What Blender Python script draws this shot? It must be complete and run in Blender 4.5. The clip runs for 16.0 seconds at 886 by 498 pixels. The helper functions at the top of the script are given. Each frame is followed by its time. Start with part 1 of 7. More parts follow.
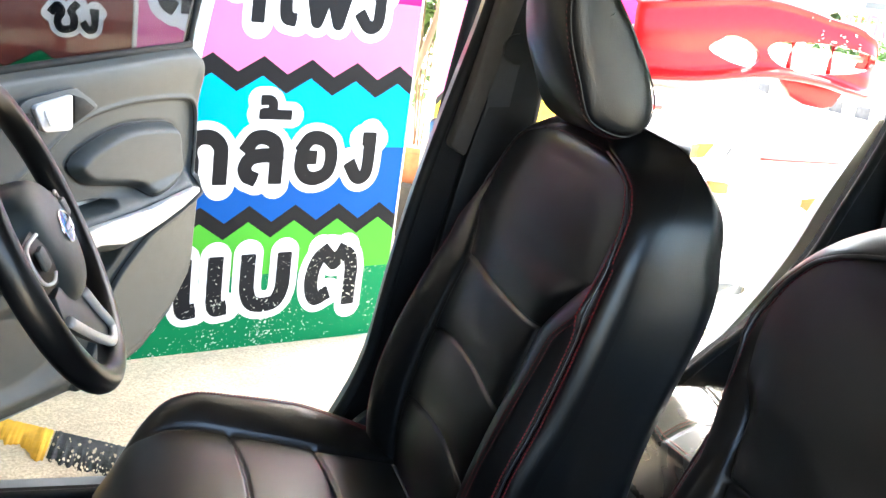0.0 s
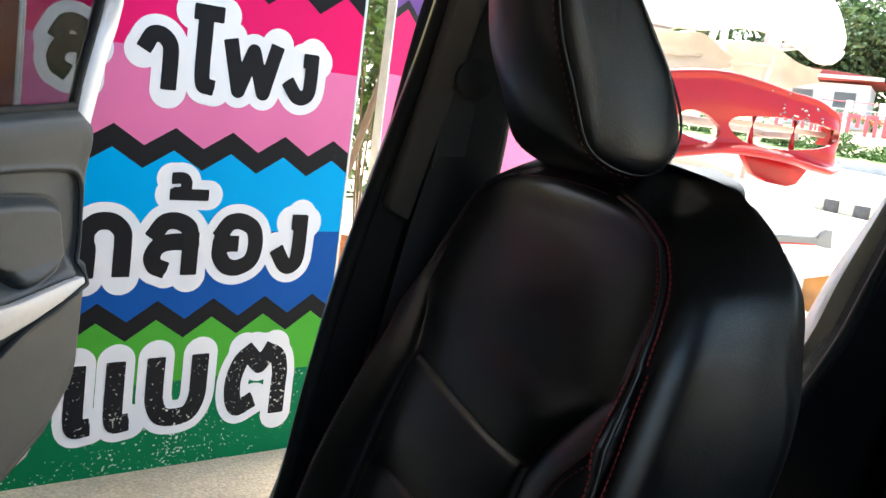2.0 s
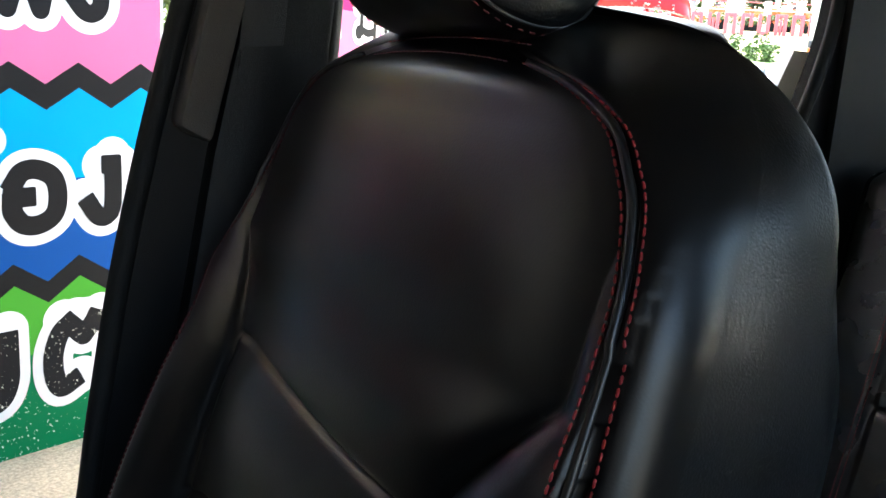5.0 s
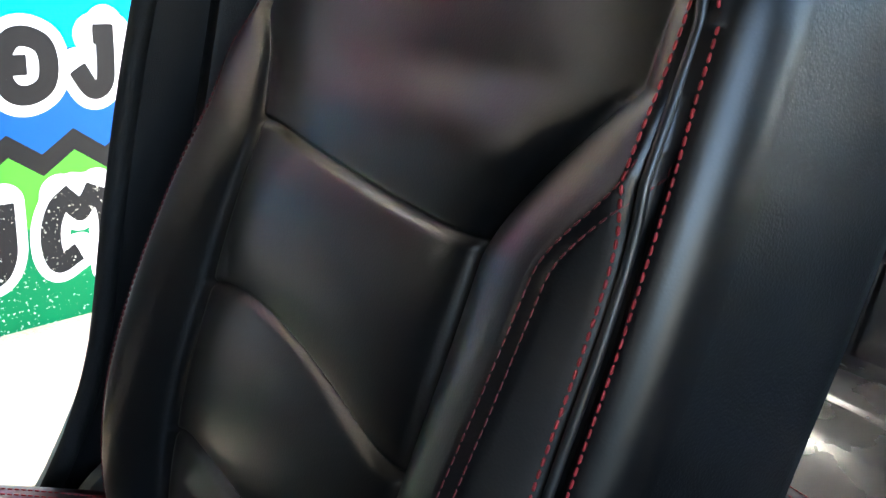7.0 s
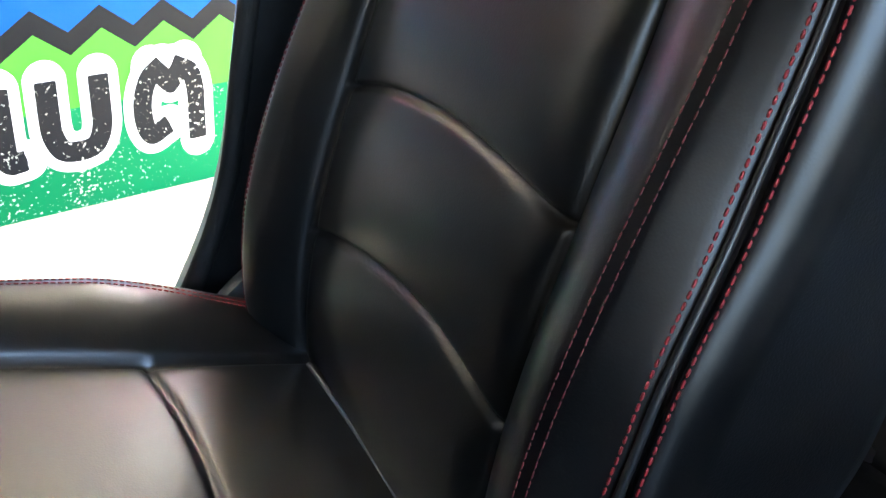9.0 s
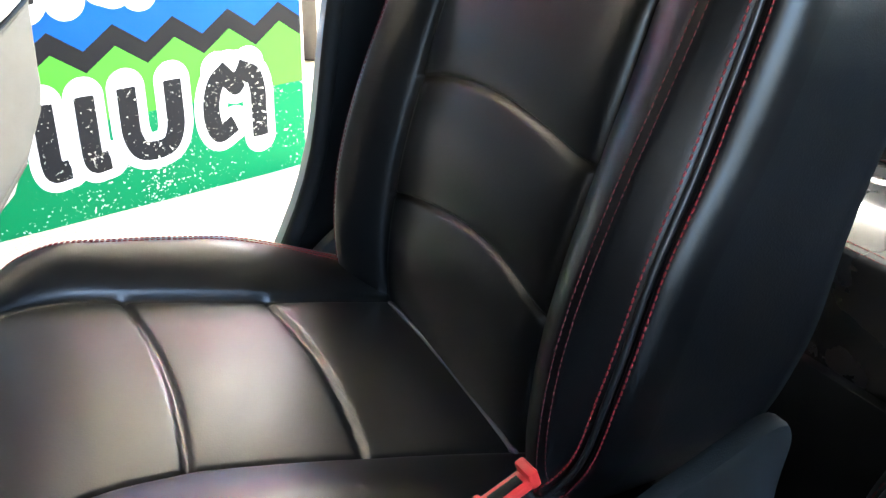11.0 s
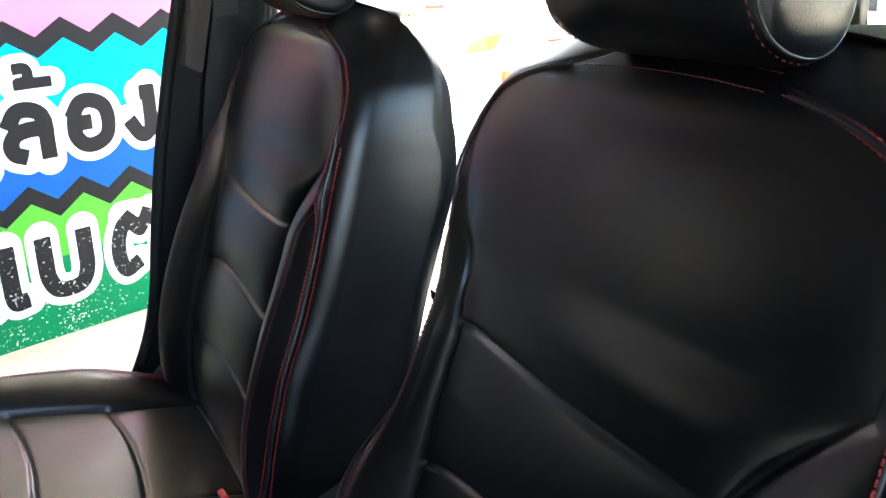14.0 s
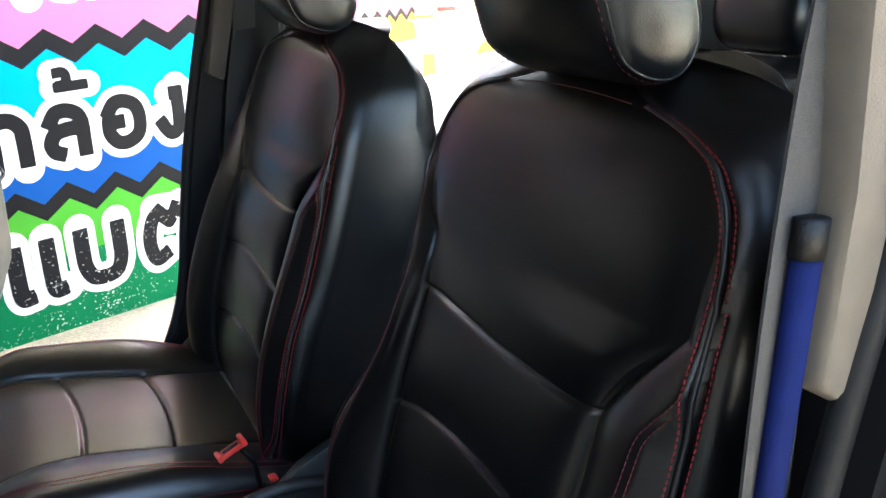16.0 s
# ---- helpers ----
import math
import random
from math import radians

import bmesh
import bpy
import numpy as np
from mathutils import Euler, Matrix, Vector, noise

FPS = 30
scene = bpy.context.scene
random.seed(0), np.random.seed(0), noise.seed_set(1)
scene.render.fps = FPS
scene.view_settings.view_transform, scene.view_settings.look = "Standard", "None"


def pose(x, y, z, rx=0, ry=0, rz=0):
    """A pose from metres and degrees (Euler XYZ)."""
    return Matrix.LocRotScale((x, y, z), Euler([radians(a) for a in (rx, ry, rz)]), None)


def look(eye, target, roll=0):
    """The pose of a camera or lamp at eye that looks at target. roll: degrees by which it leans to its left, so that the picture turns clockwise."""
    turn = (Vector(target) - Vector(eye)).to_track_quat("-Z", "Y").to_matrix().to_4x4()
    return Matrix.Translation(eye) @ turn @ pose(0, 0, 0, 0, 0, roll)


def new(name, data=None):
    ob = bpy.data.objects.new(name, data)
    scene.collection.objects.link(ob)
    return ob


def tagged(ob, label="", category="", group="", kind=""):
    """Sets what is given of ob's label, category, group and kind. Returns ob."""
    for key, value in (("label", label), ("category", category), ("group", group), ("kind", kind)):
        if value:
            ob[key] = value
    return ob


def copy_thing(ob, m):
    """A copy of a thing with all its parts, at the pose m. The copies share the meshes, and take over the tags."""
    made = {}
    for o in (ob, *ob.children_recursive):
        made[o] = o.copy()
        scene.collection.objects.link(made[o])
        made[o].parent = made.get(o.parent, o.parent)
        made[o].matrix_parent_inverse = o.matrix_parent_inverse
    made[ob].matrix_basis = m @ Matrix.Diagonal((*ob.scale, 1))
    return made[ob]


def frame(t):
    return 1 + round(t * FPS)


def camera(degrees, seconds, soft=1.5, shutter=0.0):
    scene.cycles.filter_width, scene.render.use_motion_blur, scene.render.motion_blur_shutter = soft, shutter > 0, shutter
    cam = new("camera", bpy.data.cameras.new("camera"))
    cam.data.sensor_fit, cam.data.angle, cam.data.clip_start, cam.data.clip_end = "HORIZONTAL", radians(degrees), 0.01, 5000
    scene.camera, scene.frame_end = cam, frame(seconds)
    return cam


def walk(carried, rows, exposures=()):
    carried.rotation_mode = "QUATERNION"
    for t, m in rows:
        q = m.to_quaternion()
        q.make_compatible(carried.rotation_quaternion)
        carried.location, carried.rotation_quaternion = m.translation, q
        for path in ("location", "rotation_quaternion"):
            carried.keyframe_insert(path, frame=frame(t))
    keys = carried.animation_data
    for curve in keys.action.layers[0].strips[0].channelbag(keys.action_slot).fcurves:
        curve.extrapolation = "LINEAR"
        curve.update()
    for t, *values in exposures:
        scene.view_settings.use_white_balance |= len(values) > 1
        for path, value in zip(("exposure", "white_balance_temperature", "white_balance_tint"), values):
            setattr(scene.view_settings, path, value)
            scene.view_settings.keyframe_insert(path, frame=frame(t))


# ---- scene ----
cam = camera(55.5, 16.0)
PATH = [
    (0, (0.232, -0.735, 1.336), (0.904, 1.077, 0.819), 8.3),
    (0.5, (0.248, -0.704, 1.355), (0.943, 1.116, 0.904), 9.0),
    (1, (0.263, -0.659, 1.343), (0.968, 1.163, 0.914), 9.0),
    (1.5, (0.337, -0.519, 1.250), (1.049, 1.314, 0.883), 7.8),
    (2, (0.372, -0.389, 1.240), (1.152, 1.431, 0.960), 7.7),
    (2.5, (0.412, -0.264, 1.285), (1.385, 1.476, 1.134), 5.7),
    (3, (0.433, -0.205, 1.306), (1.501, 1.482, 1.190), 4.7),
    (3.5, (0.482, -0.152, 1.320), (1.563, 1.525, 1.181), 3.0),
    (4, (0.517, -0.119, 1.330), (1.604, 1.546, 1.108), 2.0),
    (4.5, (0.523, -0.116, 1.255), (1.606, 1.536, 0.938), 2.3),
    (5, (0.512, -0.128, 1.197), (1.592, 1.501, 0.773), 3.6),
    (7.5, (0.484, -0.107, 1.067), (1.557, 1.440, 0.393), 4.5),
    (8, (0.473, -0.103, 1.039), (1.529, 1.424, 0.295), 4.9),
    (8.5, (0.457, -0.108, 1.024), (1.469, 1.422, 0.227), 4.8),
    (9, (0.423, -0.119, 1.019), (1.349, 1.440, 0.177), 4.0),
    (9.5, (0.387, -0.143, 1.031), (1.249, 1.452, 0.185), 3.0),
    (12, (0.312, -0.400, 1.075), (1.160, 1.199, 0.224), -0.2),
    (12.5, (0.339, -0.484, 1.100), (1.216, 1.104, 0.259), -2.4),
    (13, (0.367, -0.595, 1.146), (1.269, 0.981, 0.306), -2.9),
    (13.5, (0.382, -0.697, 1.206), (1.330, 0.878, 0.417), -1.9),
    (14, (0.370, -0.776, 1.278), (1.342, 0.851, 0.640), -1.0),
    (14.5, (0.352, -0.835, 1.331), (1.324, 0.849, 0.862), -0.2),
    (15, (0.347, -0.859, 1.356), (1.300, 0.836, 0.891), -0.1),
    (15.5, (0.346, -0.888, 1.349), (1.313, 0.793, 0.862), -0.5),
    (16, (0.332, -0.960, 1.317), (1.249, 0.695, 0.669), -1.7),
]
EXPOSURE = [(0.0, 4.45, 6350, 2), (0.5, 3.5, 6350, 2), (1.5, 2.85, 6350, 2), (4.0, 2.7, 6350, 2), (5.0, 3.5, 6350, 2), (7.5, 5.0, 6350, 2), (9.0, 5.2, 6350, 2), (12.0, 5.2, 6350, 2), (13.5, 5.15, 6350, 2), (14.2, 4.5, 6350, 2), (15.0, 4.3, 6350, 2), (16.0, 4.35, 6350, 2)]
walk(cam, [(t, look(eye, target, roll)) for t, eye, target, roll in PATH], EXPOSURE)
SKY, SUN = 0.15, 2.8


# ---- world and light ----
world = bpy.data.worlds.new("sky")
scene.world = world
world.use_nodes = True
wn = world.node_tree.nodes
sky = wn.new("ShaderNodeTexSky")
sky.sky_type, sky.sun_disc = "NISHITA", False
SUN_ELEV, SUN_AZ = 55.0, 35.0          # azimuth clockwise from +y
sky.sun_elevation, sky.sun_rotation = radians(SUN_ELEV), radians(SUN_AZ)
sky.air_density, sky.dust_density, sky.ozone_density = 0.9, 4.5, 0.8
wn["Background"].inputs["Strength"].default_value = SKY
world.node_tree.links.new(sky.outputs["Color"], wn["Background"].inputs["Color"])
sun = new("sun", bpy.data.lights.new("sun", "SUN"))
sun.data.energy, sun.data.angle, sun.data.color = SUN, radians(14), (1.0, 0.96, 0.90)
ce, se = math.cos(radians(SUN_ELEV)), math.sin(radians(SUN_ELEV))
ca, sa = math.cos(radians(SUN_AZ)), math.sin(radians(SUN_AZ))
sun.matrix_world = look((10 * sa * ce, 10 * ca * ce, 10 * se), (0, 0, 0))


# ---- materials ----
def mat(name, colour, rough=0.5, metal=0.0, spec=0.5, noise_scale=0.0, vary=0.15, bump=0.0, bump_scale=200.0,
        coat=0.0, stain=0.0, stain_scale=3.0, rough_vary=0.0, island=0.0):
    """A surface: base colour broken up at two scales, with fine relief."""
    m = bpy.data.materials.new(name)
    m.use_nodes = True
    nt = m.node_tree
    N, L = nt.nodes, nt.links
    b = N["Principled BSDF"]
    b.inputs["Base Color"].default_value = (*colour, 1)
    b.inputs["Roughness"].default_value = rough
    b.inputs["Metallic"].default_value = metal
    b.inputs["Specular IOR Level"].default_value = spec
    b.inputs["Coat Weight"].default_value = coat
    b.inputs["Coat Roughness"].default_value = 0.08
    tc = N.new("ShaderNodeTexCoord")
    out = None
    if noise_scale:
        n1 = N.new("ShaderNodeTexNoise")
        n1.inputs["Scale"].default_value = noise_scale
        n1.inputs["Detail"].default_value = 6
        L.new(tc.outputs["Object"], n1.inputs["Vector"])
        r1 = N.new("ShaderNodeMapRange")
        r1.inputs["To Min"].default_value, r1.inputs["To Max"].default_value = 1 - vary, 1 + vary
        r1.inputs["From Min"].default_value, r1.inputs["From Max"].default_value = 0.3, 0.7
        L.new(n1.outputs["Fac"], r1.inputs["Value"])
        mul = N.new("ShaderNodeMix")
        mul.data_type, mul.blend_type = "RGBA", "MULTIPLY"
        mul.inputs["Factor"].default_value = 1
        mul.inputs["A"].default_value = (*colour, 1)
        L.new(r1.outputs["Result"], mul.inputs["B"])
        out = mul.outputs["Result"]
        if stain:
            n2 = N.new("ShaderNodeTexNoise")
            n2.inputs["Scale"].default_value = stain_scale
            n2.inputs["Detail"].default_value = 8
            n2.inputs["Roughness"].default_value = 0.65
            L.new(tc.outputs["Object"], n2.inputs["Vector"])
            r2 = N.new("ShaderNodeMapRange")
            r2.inputs["From Min"].default_value, r2.inputs["From Max"].default_value = 0.42, 0.68
            r2.inputs["To Min"].default_value, r2.inputs["To Max"].default_value = 0, stain
            L.new(n2.outputs["Fac"], r2.inputs["Value"])
            mx = N.new("ShaderNodeMix")
            mx.data_type = "RGBA"
            L.new(r2.outputs["Result"], mx.inputs["Factor"])
            L.new(out, mx.inputs["A"])
            mx.inputs["B"].default_value = (*[c * 0.45 for c in colour], 1)
            out = mx.outputs["Result"]
        if rough_vary:
            r3 = N.new("ShaderNodeMapRange")
            r3.inputs["From Min"].default_value, r3.inputs["From Max"].default_value = 0.3, 0.7
            r3.inputs["To Min"].default_value, r3.inputs["To Max"].default_value = rough - rough_vary, rough + rough_vary
            L.new(n1.outputs["Fac"], r3.inputs["Value"])
            L.new(r3.outputs["Result"], b.inputs["Roughness"])
    if island:
        g = N.new("ShaderNodeNewGeometry")
        r4 = N.new("ShaderNodeMapRange")
        r4.inputs["To Min"].default_value, r4.inputs["To Max"].default_value = 1 - island, 1 + island
        L.new(g.outputs["Random Per Island"], r4.inputs["Value"])
        m4 = N.new("ShaderNodeMix")
        m4.data_type, m4.blend_type = "RGBA", "MULTIPLY"
        m4.inputs["Factor"].default_value = 1
        m4.inputs["A"].default_value = (*colour, 1)
        if out:
            L.new(out, m4.inputs["A"])
        L.new(r4.outputs["Result"], m4.inputs["B"])
        out = m4.outputs["Result"]
    if out:
        L.new(out, b.inputs["Base Color"])
    if bump:
        nb = N.new("ShaderNodeTexNoise")
        nb.inputs["Scale"].default_value = bump_scale
        nb.inputs["Detail"].default_value = 3
        L.new(tc.outputs["Object"], nb.inputs["Vector"])
        bp = N.new("ShaderNodeBump")
        bp.inputs["Strength"].default_value = bump
        bp.inputs["Distance"].default_value = 0.002
        L.new(nb.outputs["Fac"], bp.inputs["Height"])
        L.new(bp.outputs["Normal"], b.inputs["Normal"])
    return m


def leather(name, colour, rough, spec=0.42, grain=0.13, wrinkle=0.045):
    """Pebbled leather: cell grain, soft wrinkles and uneven sheen."""
    m = mat(name, colour, rough, noise_scale=9, vary=0.25, rough_vary=0.03, spec=spec)
    nt = m.node_tree
    N, L = nt.nodes, nt.links
    b = N["Principled BSDF"]
    tc = N["Texture Coordinate"]
    v = N.new("ShaderNodeTexVoronoi")
    v.feature = "SMOOTH_F1"
    v.inputs["Scale"].default_value = 760
    L.new(tc.outputs["Object"], v.inputs["Vector"])
    n = N.new("ShaderNodeTexNoise")
    n.inputs["Scale"].default_value = 13
    n.inputs["Detail"].default_value = 4
    L.new(tc.outputs["Object"], n.inputs["Vector"])
    b1 = N.new("ShaderNodeBump")
    b1.inputs["Strength"].default_value, b1.inputs["Distance"].default_value = grain, 0.0004
    L.new(v.outputs["Distance"], b1.inputs["Height"])
    b2 = N.new("ShaderNodeBump")
    b2.inputs["Strength"].default_value, b2.inputs["Distance"].default_value = wrinkle, 0.005
    L.new(n.outputs["Fac"], b2.inputs["Height"])
    L.new(b1.outputs["Normal"], b2.inputs["Normal"])
    L.new(b2.outputs["Normal"], b.inputs["Normal"])
    return m


def glass(name, colour, rough=0.0):
    m = bpy.data.materials.new(name)
    m.use_nodes = True
    nt = m.node_tree
    b = nt.nodes["Principled BSDF"]
    b.inputs["Base Color"].default_value = (*colour, 1)
    b.inputs["Roughness"].default_value = rough
    b.inputs["IOR"].default_value = 1.12
    b.inputs["Transmission Weight"].default_value = 1
    return m


M = dict(
    leather=leather("black_leather", (0.0030, 0.0030, 0.0032), 0.32),
    leather_cushion=leather("black_cushion_leather", (0.0022, 0.0022, 0.0024), 0.34, 0.75),
    leather_bench=leather("black_bench_leather", (0.022, 0.022, 0.0225), 0.27, 1.0, 0.10, 0.03),
    dash=mat("black_dashboard_skin", (0.006, 0.006, 0.0065), 0.65, spec=0.3, noise_scale=30, vary=0.15, bump=0.3, bump_scale=700),
    matte_silver=mat("matte_silver_plastic", (0.50, 0.50, 0.50), 0.45, metal=0.25, noise_scale=80, vary=0.04),
    leather_side=leather("black_side_leather", (0.0035, 0.0035, 0.0038), 0.34, 0.32),
    leather_gusset=leather("matt_gusset_leather", (0.0035, 0.0038, 0.0042), 0.36, 0.5, 0.4, 0.10),
    thread=mat("red_thread", (0.24, 0.008, 0.012), 0.6),
    thread_dark=mat("dark_red_thread", (0.09, 0.005, 0.008), 0.7),
    # grey stands for the highlight that the rear cushion seam catches
    piping_lit=mat("highlight_piping", (0.10, 0.10, 0.105), 0.4, noise_scale=60, vary=0.1),
    piping=mat("black_piping", (0.012, 0.012, 0.012), 0.33),
    plastic=mat("dark_grey_plastic", (0.024, 0.031, 0.033), 0.5, noise_scale=40, vary=0.1, bump=0.25, bump_scale=900),
    plastic_black=mat("black_plastic", (0.003, 0.003, 0.0033), 0.5, spec=0.2, noise_scale=30, vary=0.15, bump=0.25, bump_scale=900),
    plastic_dark=mat("charcoal_plastic", (0.020, 0.021, 0.022), 0.5, noise_scale=40, vary=0.1, bump=0.25, bump_scale=900),
    # grey trim again at half the tone: the shade on the driver's pillar
    trim_shaded=mat("shaded_grey_trim", (0.045, 0.039, 0.033), 0.8, noise_scale=60, vary=0.06, bump=0.3, bump_scale=700),
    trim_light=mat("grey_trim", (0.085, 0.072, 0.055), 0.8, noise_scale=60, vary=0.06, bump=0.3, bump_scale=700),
    headliner=mat("headliner_fabric", (0.065, 0.062, 0.060), 0.95, noise_scale=120, vary=0.1, bump=0.4, bump_scale=1500),
    carpet=mat("black_carpet", (0.015, 0.015, 0.016), 0.95, noise_scale=200, vary=0.4, bump=0.8, bump_scale=900),
    chrome=mat("chrome", (0.8, 0.8, 0.82), 0.12, metal=1.0),
    paint=mat("silver_paint", (0.36, 0.385, 0.41), 0.36, metal=0.75, noise_scale=4, vary=0.04, coat=0.8),
    frame_silver=mat("silver_frame_paint", (0.60, 0.61, 0.62), 0.4, metal=0.2, noise_scale=4, vary=0.04, coat=0.4),
    rubber=mat("black_rubber", (0.006, 0.006, 0.006), 0.7, spec=0.25, noise_scale=30, vary=0.2, bump=0.2, bump_scale=400),
    tint=glass("tinted_glass", (0.30, 0.31, 0.31)),
    film=glass("dark_window_film", (0.03, 0.032, 0.032)),
    clear=glass("clear_glass", (0.9, 0.93, 0.92)),
    buckle_red=mat("red_buckle_plastic", (0.62, 0.035, 0.03), 0.4, noise_scale=40, vary=0.06),
    strap_black=mat("black_belt_webbing", (0.02, 0.02, 0.02), 0.7, noise_scale=300, vary=0.2, bump=0.6, bump_scale=900),
    orange=mat("orange_plastic", (0.95, 0.14, 0.01), 0.4, noise_scale=30, vary=0.08),
    orange_liquid=mat("orange_bottle", (0.95, 0.22, 0.04), 0.2, noise_scale=12, vary=0.12, coat=0.5),
    blue=mat("blue_fabric", (0.0012, 0.0050, 0.045), 0.85, spec=0.15, noise_scale=60, vary=0.15, bump=0.3, bump_scale=400),
    navy=mat("navy_card", (0.006, 0.010, 0.04), 0.5, noise_scale=40, vary=0.1),
    badge=mat("blue_enamel", (0.01, 0.10, 0.36), 0.2, noise_scale=30, vary=0.1, coat=0.5),
    concrete=mat("concrete_ground", (0.56, 0.465, 0.335), 0.9, noise_scale=110, vary=0.28, bump=1.0, bump_scale=120,
                 stain=0.5, stain_scale=4),
    asphalt=mat("pale_asphalt", (0.28, 0.27, 0.26), 0.9, noise_scale=14, vary=0.12, bump=0.5, bump_scale=70, stain=0.3, stain_scale=0.6),
    grass=mat("grass_ground", (0.12, 0.19, 0.045), 0.95, noise_scale=5, vary=0.35, bump=1.0, bump_scale=40, stain=0.4),
    dry_grass=mat("dry_grass", (0.34, 0.30, 0.16), 0.95, noise_scale=4, vary=0.25, bump=1.0, bump_scale=40, stain=0.4),
    kerb_y=mat("yellow_kerb_paint", (0.66, 0.36, 0.03), 0.75, noise_scale=20, vary=0.15, bump=0.6, bump_scale=80, stain=0.35, stain_scale=9),
    kerb_chipped=mat("chipped_black_kerb_paint", (0.022, 0.022, 0.026), 0.65, noise_scale=60, vary=0.8, bump=0.8, bump_scale=120, stain=0.3, stain_scale=14),
    kerb_k=mat("black_kerb_paint", (0.09, 0.09, 0.095), 0.75, noise_scale=20, vary=0.3, bump=0.6, bump_scale=80, stain=0.3, stain_scale=9),
    kerb_w=mat("white_kerb_paint", (0.62, 0.58, 0.46), 0.8, noise_scale=15, vary=0.15, bump=0.6, bump_scale=60, stain=0.4, stain_scale=5),
    white_pl=mat("white_bumper_plastic", (0.80, 0.80, 0.77), 0.35, noise_scale=3, vary=0.06, coat=0.25, stain=0.12, stain_scale=4),
    cream_pl=mat("cream_raw_plastic", (0.72, 0.68, 0.58), 0.6, noise_scale=4, vary=0.1, stain=0.3, stain_scale=3),
    red_pl=mat("red_bumper_paint", (0.34, 0.0012, 0.005), 0.30, spec=0.28, noise_scale=3, vary=0.1, coat=0.08, stain=0.15, stain_scale=5),
    grey_pl=mat("grey_spoiler_plastic", (0.16, 0.17, 0.18), 0.4, noise_scale=6, vary=0.1),
    galv=mat("galvanised_steel", (0.55, 0.55, 0.53), 0.45, metal=0.6, noise_scale=20, vary=0.12, stain=0.2, stain_scale=8),
    white_steel=mat("white_painted_steel", (0.70, 0.70, 0.68), 0.45, noise_scale=20, vary=0.1, stain=0.2, stain_scale=8),
    lamp_yellow=mat("yellow_lamp_lens", (0.85, 0.50, 0.02), 0.2, noise_scale=20, vary=0.1, coat=0.4),
    brown_wall=mat("brown_inner_plastic", (0.42, 0.20, 0.05), 0.5, noise_scale=6, vary=0.2),
    foliage=mat("leaf_green", (0.085, 0.15, 0.03), 0.6, noise_scale=2, vary=0.3, island=0.5),
    foliage_far=mat("far_leaf_green", (0.10, 0.155, 0.055), 0.7, noise_scale=0.5, vary=0.3, island=0.5),
    bark=mat("bark", (0.16, 0.11, 0.07), 0.9, noise_scale=20, vary=0.3, bump=0.8, bump_scale=60),
    terracotta=mat("terracotta", (0.42, 0.16, 0.07), 0.8, noise_scale=20, vary=0.2),
    pot_black=mat("black_pot", (0.03, 0.03, 0.032), 0.6, noise_scale=20, vary=0.2),
    concrete_post=mat("concrete_post", (0.52, 0.50, 0.47), 0.9, noise_scale=6, vary=0.12, bump=0.4, bump_scale=40),
    red_letter=mat("red_letter_paint", (0.66, 0.12, 0.15), 0.5, noise_scale=2, vary=0.1),
    teal=mat("teal_sign_face", (0.02, 0.33, 0.42), 0.35, noise_scale=3, vary=0.05),
    canopy_grey=mat("grey_canopy_sheet", (0.30, 0.31, 0.32), 0.6, noise_scale=3, vary=0.1, stain=0.2),
    orange_sign=mat("orange_sign_face", (0.75, 0.16, 0.05), 0.35, noise_scale=3, vary=0.05),
    white_wall=mat("white_building_paint", (0.74, 0.73, 0.70), 0.7, noise_scale=2, vary=0.08, stain=0.2, stain_scale=1),
    red_roof=mat("red_roof_sheet", (0.35, 0.05, 0.04), 0.6, noise_scale=3, vary=0.15),
    foam=mat("wood_board", (0.22, 0.15, 0.10), 0.7, noise_scale=12, vary=0.2),
)
VINYL = dict(
    dark_green=(0.004, 0.19, 0.065), green=(0.08, 0.38, 0.035), dark_blue=(0.004, 0.080, 0.34), light_blue=(0.002, 0.36, 0.74),
    light_pink=(0.70, 0.17, 0.37), hot_pink=(0.72, 0.004, 0.13), yellow=(0.72, 0.50, 0.03), purple=(0.11, 0.045, 0.23),
    black=(0.010, 0.010, 0.012), white=(0.82, 0.82, 0.84), brown=(0.20, 0.05, 0.04), deep_pink=(0.62, 0.03, 0.16), navy=(0.01, 0.04, 0.20))
for k, c in VINYL.items():
    c = tuple(0.8 * v for v in c)
    M["v_" + k] = mat("vinyl_" + k, c, 0.55, spec=0.10, noise_scale=2.5, vary=0.05)


